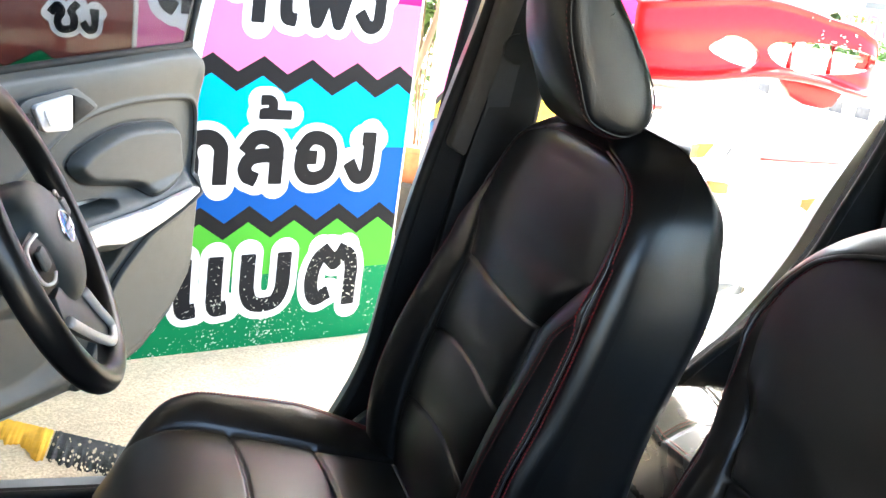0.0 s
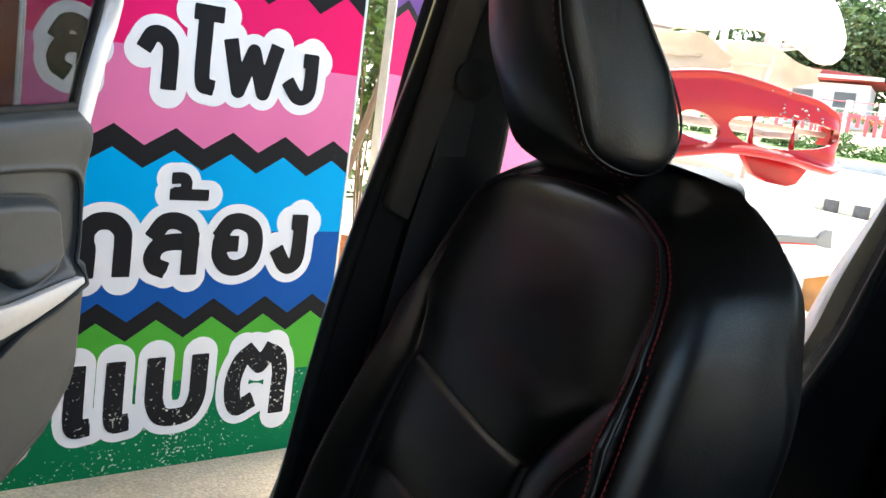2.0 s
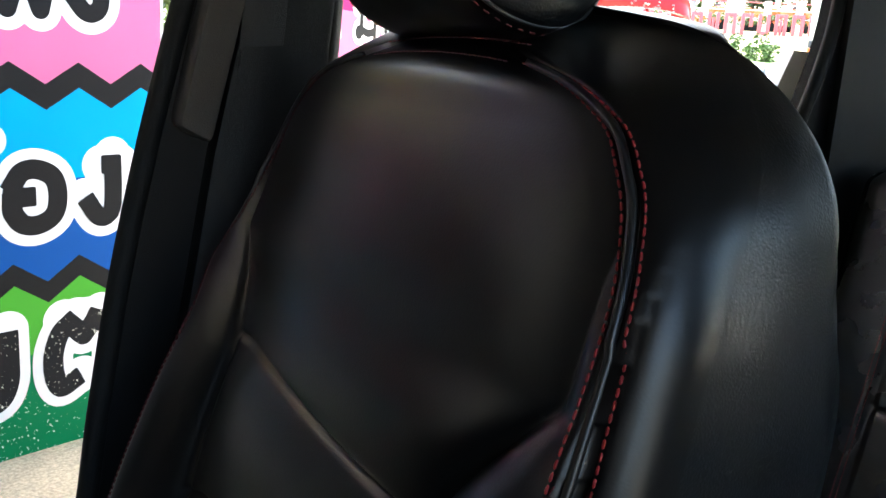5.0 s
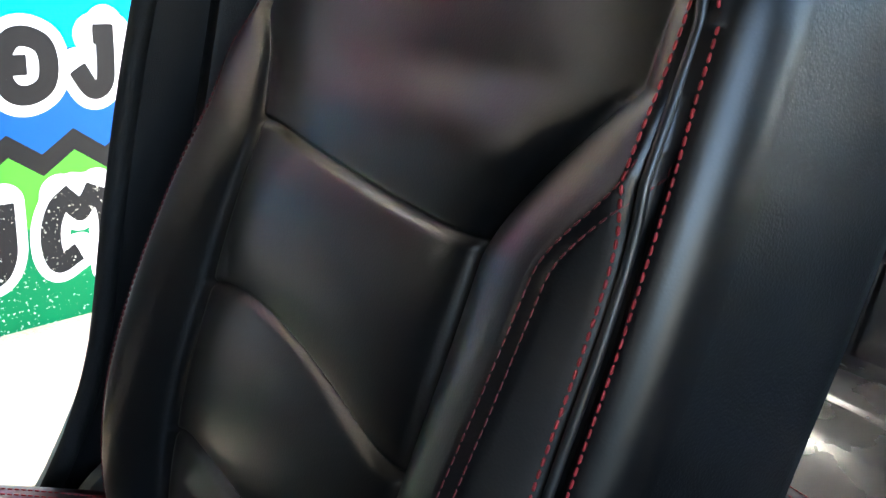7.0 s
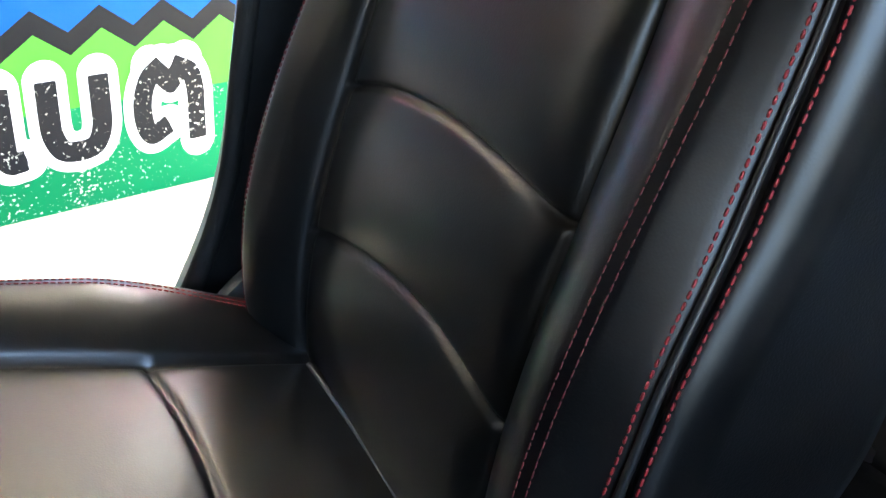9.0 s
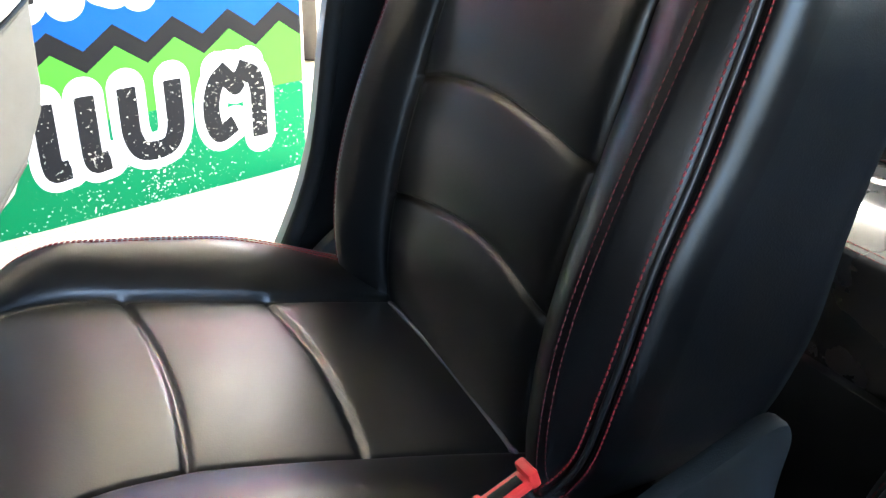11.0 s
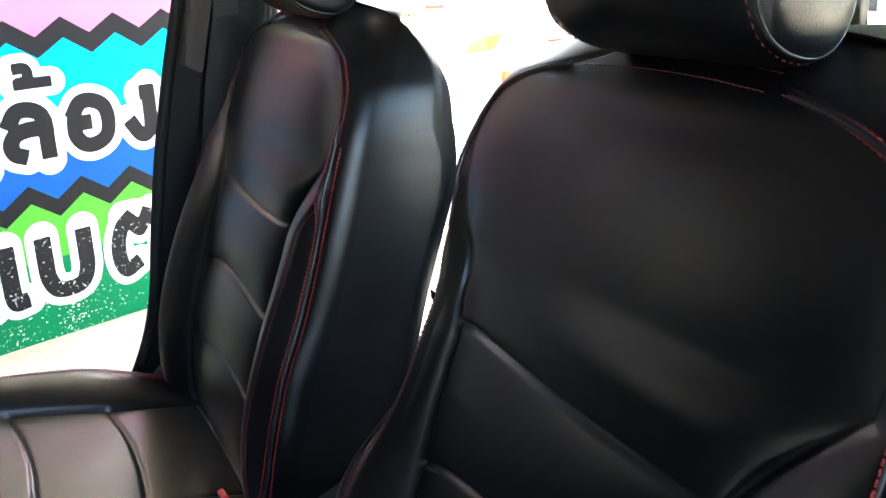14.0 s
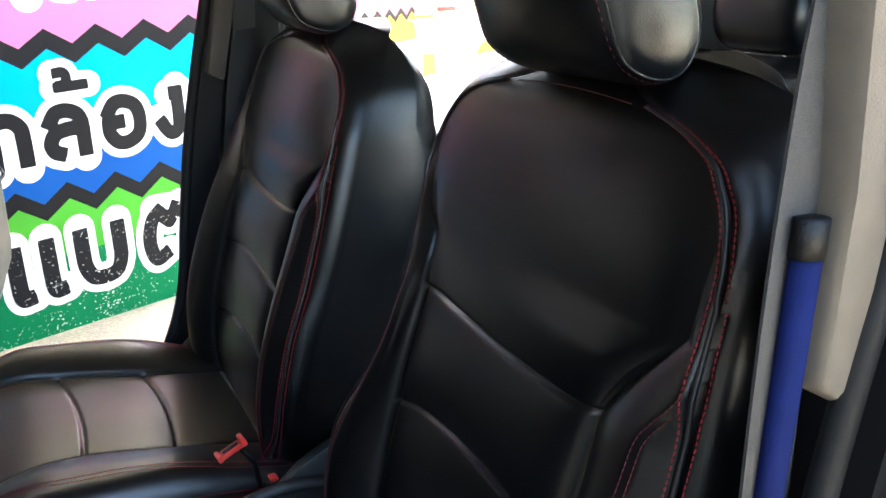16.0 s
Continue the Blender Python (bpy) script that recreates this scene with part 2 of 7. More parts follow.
def weathered(name, colour):
    """Printed vinyl whose ink has flaked off in specks towards a damp foot."""
    m = mat(name, colour, 0.55, spec=0.10, noise_scale=3, vary=0.06)
    nt = m.node_tree
    N, L = nt.nodes, nt.links
    b = N["Principled BSDF"]
    tc = N["Texture Coordinate"]
    n = N.new("ShaderNodeTexNoise")
    n.inputs["Scale"].default_value, n.inputs["Detail"].default_value, n.inputs["Roughness"].default_value = 105, 4, 0.6
    L.new(tc.outputs["Object"], n.inputs["Vector"])
    big = N.new("ShaderNodeTexNoise")
    big.inputs["Scale"].default_value, big.inputs["Detail"].default_value = 5, 3
    L.new(tc.outputs["Object"], big.inputs["Vector"])
    add = N.new("ShaderNodeMath")
    add.operation = "MULTIPLY_ADD"
    L.new(big.outputs["Fac"], add.inputs[0])
    add.inputs[1].default_value = 0.28
    L.new(n.outputs["Fac"], add.inputs[2])
    r = N.new("ShaderNodeMapRange")
    r.inputs["From Min"].default_value, r.inputs["From Max"].default_value = 0.775, 0.80
    L.new(add.outputs["Value"], r.inputs["Value"])
    mx = N.new("ShaderNodeMix")
    mx.data_type = "RGBA"
    L.new(r.outputs["Result"], mx.inputs["Factor"])
    mx.inputs["A"].default_value = (*colour, 1)
    mx.inputs["B"].default_value = (0.55, 0.56, 0.48, 1)
    L.new(mx.outputs["Result"], b.inputs["Base Color"])
    return m


M["roof_sheet"] = mat("grey_roof_sheet", (0.30, 0.31, 0.32), 0.6, noise_scale=3, vary=0.1, stain=0.2)
M["horizon_wall"] = mat("horizon_wall_paint", (0.55, 0.54, 0.51), 0.85, noise_scale=2, vary=0.1, stain=0.3)
# near-black, for the added wall that the seat fronts reflect
M["shop_wall"] = mat("dark_backdrop_paint", (0.05, 0.048, 0.046), 0.85, noise_scale=2, vary=0.1, stain=0.3)
M["v_dark_green_worn"] = weathered("vinyl_dark_green_worn", (0.004, 0.14, 0.05))
M["v_black_worn"] = weathered("vinyl_black_worn", VINYL["black"])


# ---- building helpers ----
def thing(name, label, category, group="", kind="", at=(0, 0, 0), rz=0.0):
    ob = new(name)
    ob.empty_display_size = 0.05
    ob.matrix_world = pose(*at, 0, 0, rz)
    return tagged(ob, label, category, group, kind)


def mesh_from(name, verts, faces, smooth=True):
    me = bpy.data.meshes.new(name)
    me.from_pydata([tuple(v) for v in verts], [], faces)
    me.validate()
    if smooth:
        me.shade_smooth()
    return me


def part(name, me, material, parent, label="", place=None, kind=""):
    """One mesh object under a thing or a part. me: a mesh or a bmesh."""
    if isinstance(me, bmesh.types.BMesh):
        bm, me = me, bpy.data.meshes.new(name)
        bm.to_mesh(me)
        bm.free()
    if material is not None and not me.materials:
        me.materials.append(M[material] if isinstance(material, str) else material)
    ob = new(name, me)
    ob.parent = parent
    if place is not None:
        ob.matrix_basis = place
    return tagged(ob, label, kind=kind)


def sharp(me, degrees=35):
    me.set_sharp_from_angle(angle=radians(degrees))
    return me


def box(x0, x1, y0, y1, z0, z1, bevel=0.0, seg=2):
    bm = bmesh.new()
    bmesh.ops.create_cube(bm, size=1, matrix=Matrix.Translation(((x0 + x1) / 2, (y0 + y1) / 2, (z0 + z1) / 2))
                          @ Matrix.Diagonal((abs(x1 - x0), abs(y1 - y0), abs(z1 - z0), 1)))
    if bevel:
        bmesh.ops.bevel(bm, geom=bm.edges[:], offset=bevel, segments=seg, affect="EDGES", profile=0.5)
    me = bpy.data.meshes.new("box")
    bm.to_mesh(me)
    bm.free()
    if bevel:
        me.shade_smooth()
        sharp(me, 40)
    return me


def grid(fn, nu, nv, wrap_u=False, wrap_v=False, cap_v=False):
    """A sheet of points fn(u, v), u and v from 0 to 1."""
    verts = [fn(i / (nu if wrap_u else nu - 1), j / (nv if wrap_v else nv - 1)) for j in range(nv) for i in range(nu)]
    faces = []
    for j in range(nv if wrap_v else nv - 1):
        for i in range(nu if wrap_u else nu - 1):
            a, b = j * nu + i, j * nu + (i + 1) % nu
            c, d = ((j + 1) % nv) * nu + (i + 1) % nu, ((j + 1) % nv) * nu + i
            faces.append((a, b, c, d))
    if cap_v:
        faces.append(tuple(reversed(range(nu))))
        faces.append(tuple((nv - 1) * nu + i for i in range(nu)))
    return mesh_from("sheet", verts, faces)


def outward(me):
    bm = bmesh.new()
    bm.from_mesh(me)
    bmesh.ops.recalc_face_normals(bm, faces=bm.faces[:])
    bm.to_mesh(me)
    bm.free()
    me.shade_smooth()
    return me


def tube(points, r, n=10, closed=False, flat=1.0):
    """A round (or flattened) bar along points; r may be a list."""
    pts = [Vector(p) for p in points]
    k = len(pts)
    verts, faces = [], []
    up = Vector((0, 0, 1))
    for i, p in enumerate(pts):
        a, b = pts[(i - 1) % k] if closed or i else p, pts[(i + 1) % k] if closed or i < k - 1 else p
        d = (b - a).normalized()
        s = d.cross(up)
        s = s.normalized() if s.length > 1e-3 else Vector((1, 0, 0))
        w = s.cross(d).normalized()
        rr = r[i] if isinstance(r, (list, tuple)) else r
        for q in range(n):
            t = 2 * math.pi * q / n
            verts.append(p + s * math.cos(t) * rr + w * math.sin(t) * rr * flat)
    for i in range(k if closed else k - 1):
        for q in range(n):
            faces.append((i * n + q, i * n + (q + 1) % n, ((i + 1) % k) * n + (q + 1) % n, ((i + 1) % k) * n + q))
    if not closed:
        faces.append(tuple(range(n)))
        faces.append(tuple((k - 1) * n + q for q in reversed(range(n))))
    return outward(mesh_from("tube", verts, faces))


def curve(points, n=24, closed=False):
    """A smooth line through points (Catmull-Rom)."""
    P = [Vector(p) for p in points]
    k = len(P)
    out = []
    for i in range(k if closed else k - 1):
        p0, p1, p2, p3 = (P[(i - 1) % k] if closed or i else P[0]), P[i], P[(i + 1) % k], (P[(i + 2) % k] if closed or i < k - 2 else P[-1])
        for s in range(n):
            t = s / n
            out.append(0.5 * ((2 * p1) + (p2 - p0) * t + (2 * p0 - 5 * p1 + 4 * p2 - p3) * t * t + (3 * p1 - p0 - 3 * p2 + p3) * t ** 3))
    if not closed:
        out.append(P[-1])
    return out


def prism(outline, depth, axis="y", bevel=0.0):
    """A closed outline in two axes, given depth along the third, centred on it."""
    def put(a, b, c):
        return {"y": (a, c, b), "x": (c, a, b), "z": (a, b, c)}[axis]
    n = len(outline)
    verts = [put(a, b, -depth / 2) for a, b in outline] + [put(a, b, depth / 2) for a, b in outline]
    faces = [tuple(range(n)), tuple(reversed(range(n, 2 * n)))] + [(i, (i + 1) % n, n + (i + 1) % n, n + i) for i in range(n)]
    bm = bmesh.new()
    bm.from_mesh(mesh_from("prism", verts, faces, False))
    bmesh.ops.recalc_face_normals(bm, faces=bm.faces[:])
    if bevel:
        bmesh.ops.bevel(bm, geom=[e for e in bm.edges if e.calc_face_angle(0) > 0.6], offset=bevel, segments=2, affect="EDGES", profile=0.5)
    me = bpy.data.meshes.new("prism")
    bm.to_mesh(me)
    bm.free()
    me.shade_smooth()
    return sharp(me, 40)


def lathe(profile, n=32):
    """A turned shape from (radius, height) pairs."""
    k = len(profile)
    verts = [(r * math.cos(2 * math.pi * i / n), r * math.sin(2 * math.pi * i / n), z) for r, z in profile for i in range(n)]
    faces = [(j * n + i, j * n + (i + 1) % n, (j + 1) * n + (i + 1) % n, (j + 1) * n + i) for j in range(k - 1) for i in range(n)]
    faces += [tuple(reversed(range(n))), tuple((k - 1) * n + i for i in range(n))]
    return sharp(outward(mesh_from("lathe", verts, faces)), 50)


def join(meshes):
    """Several meshes as one."""
    bm = bmesh.new()
    for m in meshes:
        bm.from_mesh(m)
    me = bpy.data.meshes.new("joined")
    bm.to_mesh(me)
    bm.free()
    return me


def lerp_table(x, xs, ys):
    return float(np.interp(x, xs, ys))


def smoothstep(a, b, x):
    t = min(1.0, max(0.0, (x - a) / (b - a)))
    return t * t * (3 - 2 * t)


# ---- seats ----
def spline(xs, ys):
    """A smooth table."""
    xs, ys = np.array(xs, float), np.array(ys, float)
    m = np.gradient(ys, xs)

    def f(x):
        x = min(max(x, xs[0]), xs[-1])
        i = min(int(np.searchsorted(xs, x, "right")) - 1, len(xs) - 2)
        h = xs[i + 1] - xs[i]
        t = (x - xs[i]) / h
        return float((2 * t ** 3 - 3 * t * t + 1) * ys[i] + (t ** 3 - 2 * t * t + t) * h * m[i]
                     + (3 * t * t - 2 * t ** 3) * ys[i + 1] + (t ** 3 - t * t) * h * m[i + 1])
    return f


BACK_FRONT = spline([0.54, 0.65, 0.72, 0.85, 0.97, 1.05, 1.12, 1.17, 1.20, 1.215, 1.228, 1.237],
                    [0.656, 0.652, 0.660, 0.693, 0.731, 0.758, 0.781, 0.799, 0.812, 0.828, 0.846, 0.864])
BACK_REAR = spline([0.54, 0.60, 0.663, 0.718, 0.818, 0.868, 0.95, 1.01, 1.077, 1.12, 1.16, 1.19, 1.212, 1.228, 1.237],
                   [0.765, 0.795, 0.821, 0.841, 0.858, 0.870, 0.896, 0.916, 0.924, 0.922, 0.912, 0.897, 0.881, 0.868, 0.856])
BACK_HALF = spline([0.54, 0.60, 0.66, 0.72, 0.85, 0.97, 1.05, 1.11, 1.15, 1.18, 1.20, 1.215, 1.228, 1.237],
                   [0.165, 0.222, 0.258, 0.268, 0.270, 0.269, 0.264, 0.257, 0.246, 0.226, 0.206, 0.183, 0.150, 0.095])
FACE_HALF = spline([0.54, 0.60, 0.66, 0.72, 0.85, 0.90, 0.97, 1.05, 1.12, 1.155, 1.18, 1.194, 1.204, 1.237],
                   [0.145, 0.203, 0.240, 0.252, 0.252, 0.249, 0.247, 0.241, 0.229, 0.212, 0.184, 0.146, 0.098, 0.030])
# how far the bolster's crest stands before the panel, by height
CREST = spline([0.54, 0.66, 0.76, 0.84, 0.90, 0.96, 1.00, 1.03, 1.06, 1.10, 1.237],
               [0.020, 0.036, 0.040, 0.037, 0.031, 0.024, 0.019, 0.014, 0.009, 0.003, 0.0])


def back_groove(z):
    return 0.153 + 0.068 * min(1.0, max(0.0, (z - 0.962) / 0.092)) ** 1.45


def crest_line(z):
    """Where the bolster's twin seam runs: straight up the crest, then bending out to the edge."""
    return 0.217 + 0.026 * smoothstep(0.975, 1.03, z)


def seam_crease(d, deep=0.0044):
    """A sewn seam: a narrow crease between two padded edges; d is the distance from it."""
    return deep * math.exp(-(d / 0.0024) ** 2) + 0.0012 * math.exp(-abs(d) / 0.005)


def panel_seams(y):
    """Heights of the cross seams at y: the shallow arch low down, the flat arch above it, and the straight one."""
    u = min(1.0, max(0.0, (y + 0.153) / 0.306))
    return (0.60, 0.722 + 0.030 * math.sin(math.pi * u ** 0.72), 0.846 + 0.020 * (1 - (2 * u - 1) ** 2), 0.970 + 0.005 * u)


def back_x(y, z):
    """The front face of the backrest at y across and z up."""
    a, w, g, f = abs(y), BACK_HALF(z), back_groove(z), FACE_HALF(z)
    x = BACK_FRONT(z)
    on = 1 - smoothstep(1.010, 1.055, z)
    # the upper face turns a little towards the door
    e = min(a, f) / f
    x += smoothstep(0.90, 1.12, z) * ((0.075 if y > 0 else -0.075 * (1 - 0.55 * e)) * e * f - (0.004 * (1 - e ** 2) if y > 0 else 0.004 * (1 - e ** 6)))
    if a < g:
        x -= on * (0.006 * (1 - (a / g) ** 2) - 0.060 * y * (1 - (a / g) ** 12))
        seams = panel_seams(y)
        for zs in seams[1:]:
            x += seam_crease(z - zs)
        for lo, hi in zip(seams, seams[1:] + (1.235,)):
            if lo < z < hi:
                t = (z - lo) / (hi - lo)
                x -= (0.0066 if hi < 1.2 else 0.0075) * 4 * t * (1 - t) * (1 - (a / g) ** 6)
    else:
        c = crest_line(z)
        h = CREST(z)
        if a < c:
            t = (a - g) / max(1e-4, c - g)
            x -= h * math.sin(math.pi / 2 * max(0.0, min(1.0, t)) ** 0.9)
        else:
            t = min(1.0, (a - c) / max(1e-4, f - c))
            x -= h * (1 - (0.86 - 0.26 * (1 - smoothstep(0.80, 0.90, z))) * t ** 1.15)
        x += 0.0028 * math.exp(-((a - c) / 0.0022) ** 2) * smoothstep(0.0, 0.012, h)
    x += on * seam_crease(a - g, 0.0056)
    x += 0.004 * math.exp(-((a - f) / 0.0030) ** 2)
    if a > f:
        r = 0.034 + 0.020 * smoothstep(1.08, 1.2, z)
        e = min(1.0, (a - f) / (w - f))
        x += r * (1 - math.sqrt(max(0.0, 1 - e * e)))
    return x


def backrest_mesh():
    zs = sorted([0.54 + 0.66 * i / 389 for i in range(390)] + [1.20 + 0.037 * (1 - (1 - i / 30) ** 1.6) for i in range(1, 31)])
    ns, nb = 12, 24
    # columns follow the seams: out to the groove, to the face's edge, and round the corner
    cols = [("g", i / 44) for i in range(45)] + [("f", i / 26) for i in range(1, 27)] + [("w", math.sin(math.pi / 2 * i / 14)) for i in range(1, 15)]
    cols = [(k, -t) for k, t in reversed(cols[1:])] + cols
    verts, faces = [], []
    for z in zs:
        w, xb, g, f = BACK_HALF(z), BACK_REAR(z), back_groove(z), FACE_HALF(z)
        g = min(g, 0.88 * f)
        ring = []
        for k, t in cols:
            m = abs(t)
            y = g * m if k == "g" else g + (f - g) * m if k == "f" else f + (w - f) * m
            y = math.copysign(y, t)
            ring.append((back_x(y, z), y, z))
        xl, xr = back_x(w, z), back_x(-w, z)
        xe = max(xl, xr)
        rb = max(0.002, min(0.032 + 0.045 * smoothstep(1.04, 1.19, z), w * 0.4, (xb - xe) * 0.45))
        for i in range(1, ns + 1):
            t = i / (ns + 1)
            q = 0.0015 * math.sin(math.pi * t) * min(1, w / 0.2) + 0.0009 * noise.noise(Vector((t * 2.2, z * 7, 3)))
            ring.append((xl + (xb - rb - xl) * t, w + q, z))
        for i in range(nb):
            t = 1 - 2 * i / (nb - 1)
            e = min(1.0, max(0.0, abs(t) * w - (w - rb)) / rb)
            ring.append((xb - rb * (1 - math.sqrt(max(0.0, 1 - e * e))), t * w, z))
        for i in range(ns, 0, -1):
            t = i / (ns + 1)
            q = 0.0015 * math.sin(math.pi * t) * min(1, w / 0.2) + 0.0009 * noise.noise(Vector((t * 2.2, z * 7, 8)))
            ring.append((xr + (xb - rb - xr) * t, -w - q, z))
        verts += ring
    n = len(cols) + 2 * ns + nb
    for j in range(len(zs) - 1):
        for i in range(n):
            faces.append((j * n + i, j * n + (i + 1) % n, (j + 1) * n + (i + 1) % n, (j + 1) * n + i))
    faces.append(tuple(range(n)))
    faces.append(tuple((len(zs) - 1) * n + i for i in reversed(range(n))))
    return outward(mesh_from("backrest", verts, faces))


HEAD_PROFILE = [(0.703, 1.400), (0.722, 1.432), (0.752, 1.434), (0.786, 1.402), (0.826, 1.348), (0.864, 1.282), (0.866, 1.242),
                (0.842, 1.216), (0.798, 1.219), (0.756, 1.248), (0.724, 1.302), (0.706, 1.356)]
HEAD_HALF = 0.108


def head_point(px, pz, y):
    """A point of the headrest: its side outline, drawn in towards the ends and bowed in plan. y: -1 to 1."""
    cx, cz = 0.784, 1.332
    f = max(0.0, 1 - abs(y) ** 8) ** (1 / 8)
    f = max(f, 0.45)
    bow = 0.022 * y * y if px < cx else 0.0
    fade = smoothstep(0.0, 0.06, cx - px)
    z = cz + (pz - cz) * f
    return (cx + (px - cx) * f + bow * fade, y * (HEAD_HALF + 0.05 * max(0.0, 1.36 - z)), z)


def headrest_mesh():
    prof = curve([(x, 0, z) for x, z in HEAD_PROFILE], 8, True)
    n = len(prof)
    ys = [math.sin(math.pi / 2 * k / 28) for k in range(-28, 29)]

    def fn(u, v):
        p = prof[int(round(u * n)) % n]
        y = ys[int(round(v * 56))]
        q = Vector(head_point(p.x, p.z, y))
        side = smoothstep(0.8, 0.95, abs(y))
        fold = 0.0022 * noise.noise(Vector((q.x * 26, 5 + y, q.z * 9))) * side
        rumple = 0.0025 * noise.noise(q * 19)
        return (q.x + rumple, q.y + (fold + rumple) * (1 if y > 0 else -1), q.z)
    return outward(grid(fn, n, 57, wrap_u=True, cap_v=True))


CUSH_TOP = spline([0.17, 0.21, 0.26, 0.32, 0.39, 0.52, 0.66, 0.74], [0.545, 0.606, 0.636, 0.648, 0.643, 0.626, 0.598, 0.578])


def cush_groove(x, y=1.0):
    if y > 0:
        return lerp_table(x, [0.17, 0.28, 0.39, 0.52, 0.66, 0.74], [0.200, 0.186, 0.160, 0.134, 0.130, 0.130])
    return lerp_table(x, [0.17, 0.28, 0.39, 0.52, 0.66, 0.74], [0.135, 0.128, 0.124, 0.146, 0.160, 0.165])


def cush_z(x, y):
    a, g = abs(y), cush_groove(x, y)
    z = CUSH_TOP(x)
    if a < g:
        z += 0.006 * (1 - (a / g) ** 2)
        for xs in (0.380, 0.512):
            z -= seam_crease(x - xs - 0.014 * (1 - (y / 0.15) ** 2))
    else:
        t = (a - g) / (0.262 - g)
        h = 0.040 if y > 0 else 0.020
        z += h * smoothstep(0.16, 0.34, x) * (1 - 0.80 * smoothstep(0.48, 0.68, x)) * math.sin(math.pi * min(1, 0.04 + 0.80 * t)) ** 0.9
    z -= seam_crease(a - g) * smoothstep(0.2, 0.26, x)
    r = 0.035
    e = a - (0.262 - r)
    if e > 0:
        z -= r - math.sqrt(max(0.0, r * r - e * e))
    return z


def cushion_mesh():
    """Top, sides and front of the seat cushion."""
    nx, ny = 190, 151
    verts, faces = [], []
    n = 0
    for j in range(nx):
        x = 0.17 + (0.74 - 0.17) * (j / (nx - 1)) ** 1.15
        ring = []
        for k in range(8):
            ring.append((x, -0.262 - 0.008 * math.sin(math.pi * k / 8), 0.40 + (cush_z(x, -0.262) - 0.40) * k / 8))
        for i in range(ny):
            t = -1 + 2 * i / (ny - 1)
            m, g = abs(t), cush_groove(x, t)
            y = math.copysign(g * m / 0.6 if m < 0.6 else g + (0.262 - g) * (m - 0.6) / 0.4, t)
            ring.append((x, y, cush_z(x, y)))
        for k in reversed(range(8)):
            ring.append((x, 0.262 + 0.008 * math.sin(math.pi * k / 8), 0.40 + (cush_z(x, 0.262) - 0.40) * k / 8))
        # the nose is rounded in plan
        nose = 0.05 * (1 - smoothstep(0.17, 0.30, x))
        ring = [(px + nose * (abs(py) / 0.262) ** 4, py * (1 - 0.2 * nose), pz) for px, py, pz in ring]
        n = len(ring)
        verts += ring
    for j in range(nx - 1):
        for i in range(n):
            faces.append((j * n + i, j * n + (i + 1) % n, (j + 1) * n + (i + 1) % n, (j + 1) * n + i))
    faces.append(tuple(range(n)))
    faces.append(tuple((nx - 1) * n + i for i in reversed(range(n))))
    return outward(mesh_from("cushion", verts, faces))


def stitches(paths, length=0.0042, gap=0.0013, r=0.00062):
    """Short thread runs laid along paths of points."""
    verts, faces = [], []
    for pts in paths:
        pts = [Vector(p) for p in pts]
        acc, step, i = 0.0, length + gap, 0
        lens = [0.0]
        for a, b in zip(pts, pts[1:]):
            lens.append(lens[-1] + (b - a).length)

        def at(s):
            k = min(max(int(np.searchsorted(lens, s)) - 1, 0), len(pts) - 2)
            t = (s - lens[k]) / max(1e-9, lens[k + 1] - lens[k])
            return pts[k].lerp(pts[k + 1], t)
        s = 0.0
        while s + length < lens[-1]:
            a, b = at(s), at(s + length)
            d = (b - a).normalized()
            u = d.cross(Vector((0.3, 0.8, 0.5))).normalized()
            w = d.cross(u)
            base = len(verts)
            for t, k in ((0, 0.35), (0.2, 1), (0.8, 1), (1, 0.35)):
                p = a.lerp(b, t)
                for q in range(5):
                    th = 2 * math.pi * q / 5
                    verts.append(p + (u * math.cos(th) + w * math.sin(th)) * r * k)
            for t in range(3):
                for q in range(5):
                    faces.append((base + t * 5 + q, base + t * 5 + (q + 1) % 5, base + t * 5 + 5 + (q + 1) % 5, base + t * 5 + 5 + q))
            s += step
    return mesh_from("stitching", verts, faces)


def seat_lines():
    """Seam lines of the backrest, both sides: on the crest of the bolster, and round the edge of the front face."""
    crest, edge = [], []
    for s in (-1, 1):
        for off in (-0.0035, 0.0035):
            line = []
            for k in range(60):
                z = 0.60 + 0.43 * k / 59
                y = crest_line(z) + off
                line.append((back_x(s * y, z) - 0.0004, s * y, z))
            crest.append(line)
        for off in (-0.006, 0.006):
            line = []
            for k in range(150):
                z = 0.60 + 0.602 * (1 - (1 - k / 149) ** 1.5)
                y = FACE_HALF(z) + off
                line.append((back_x(s * y, z) - 0.0004, s * y, z))
            edge.append(line)
    return crest, edge


def side_faces(me, test):
    """The matt side panels of a cover."""
    me.materials.append(M["leather_gusset"])
    for p in me.polygons:
        if test(p):
            p.material_index = 1


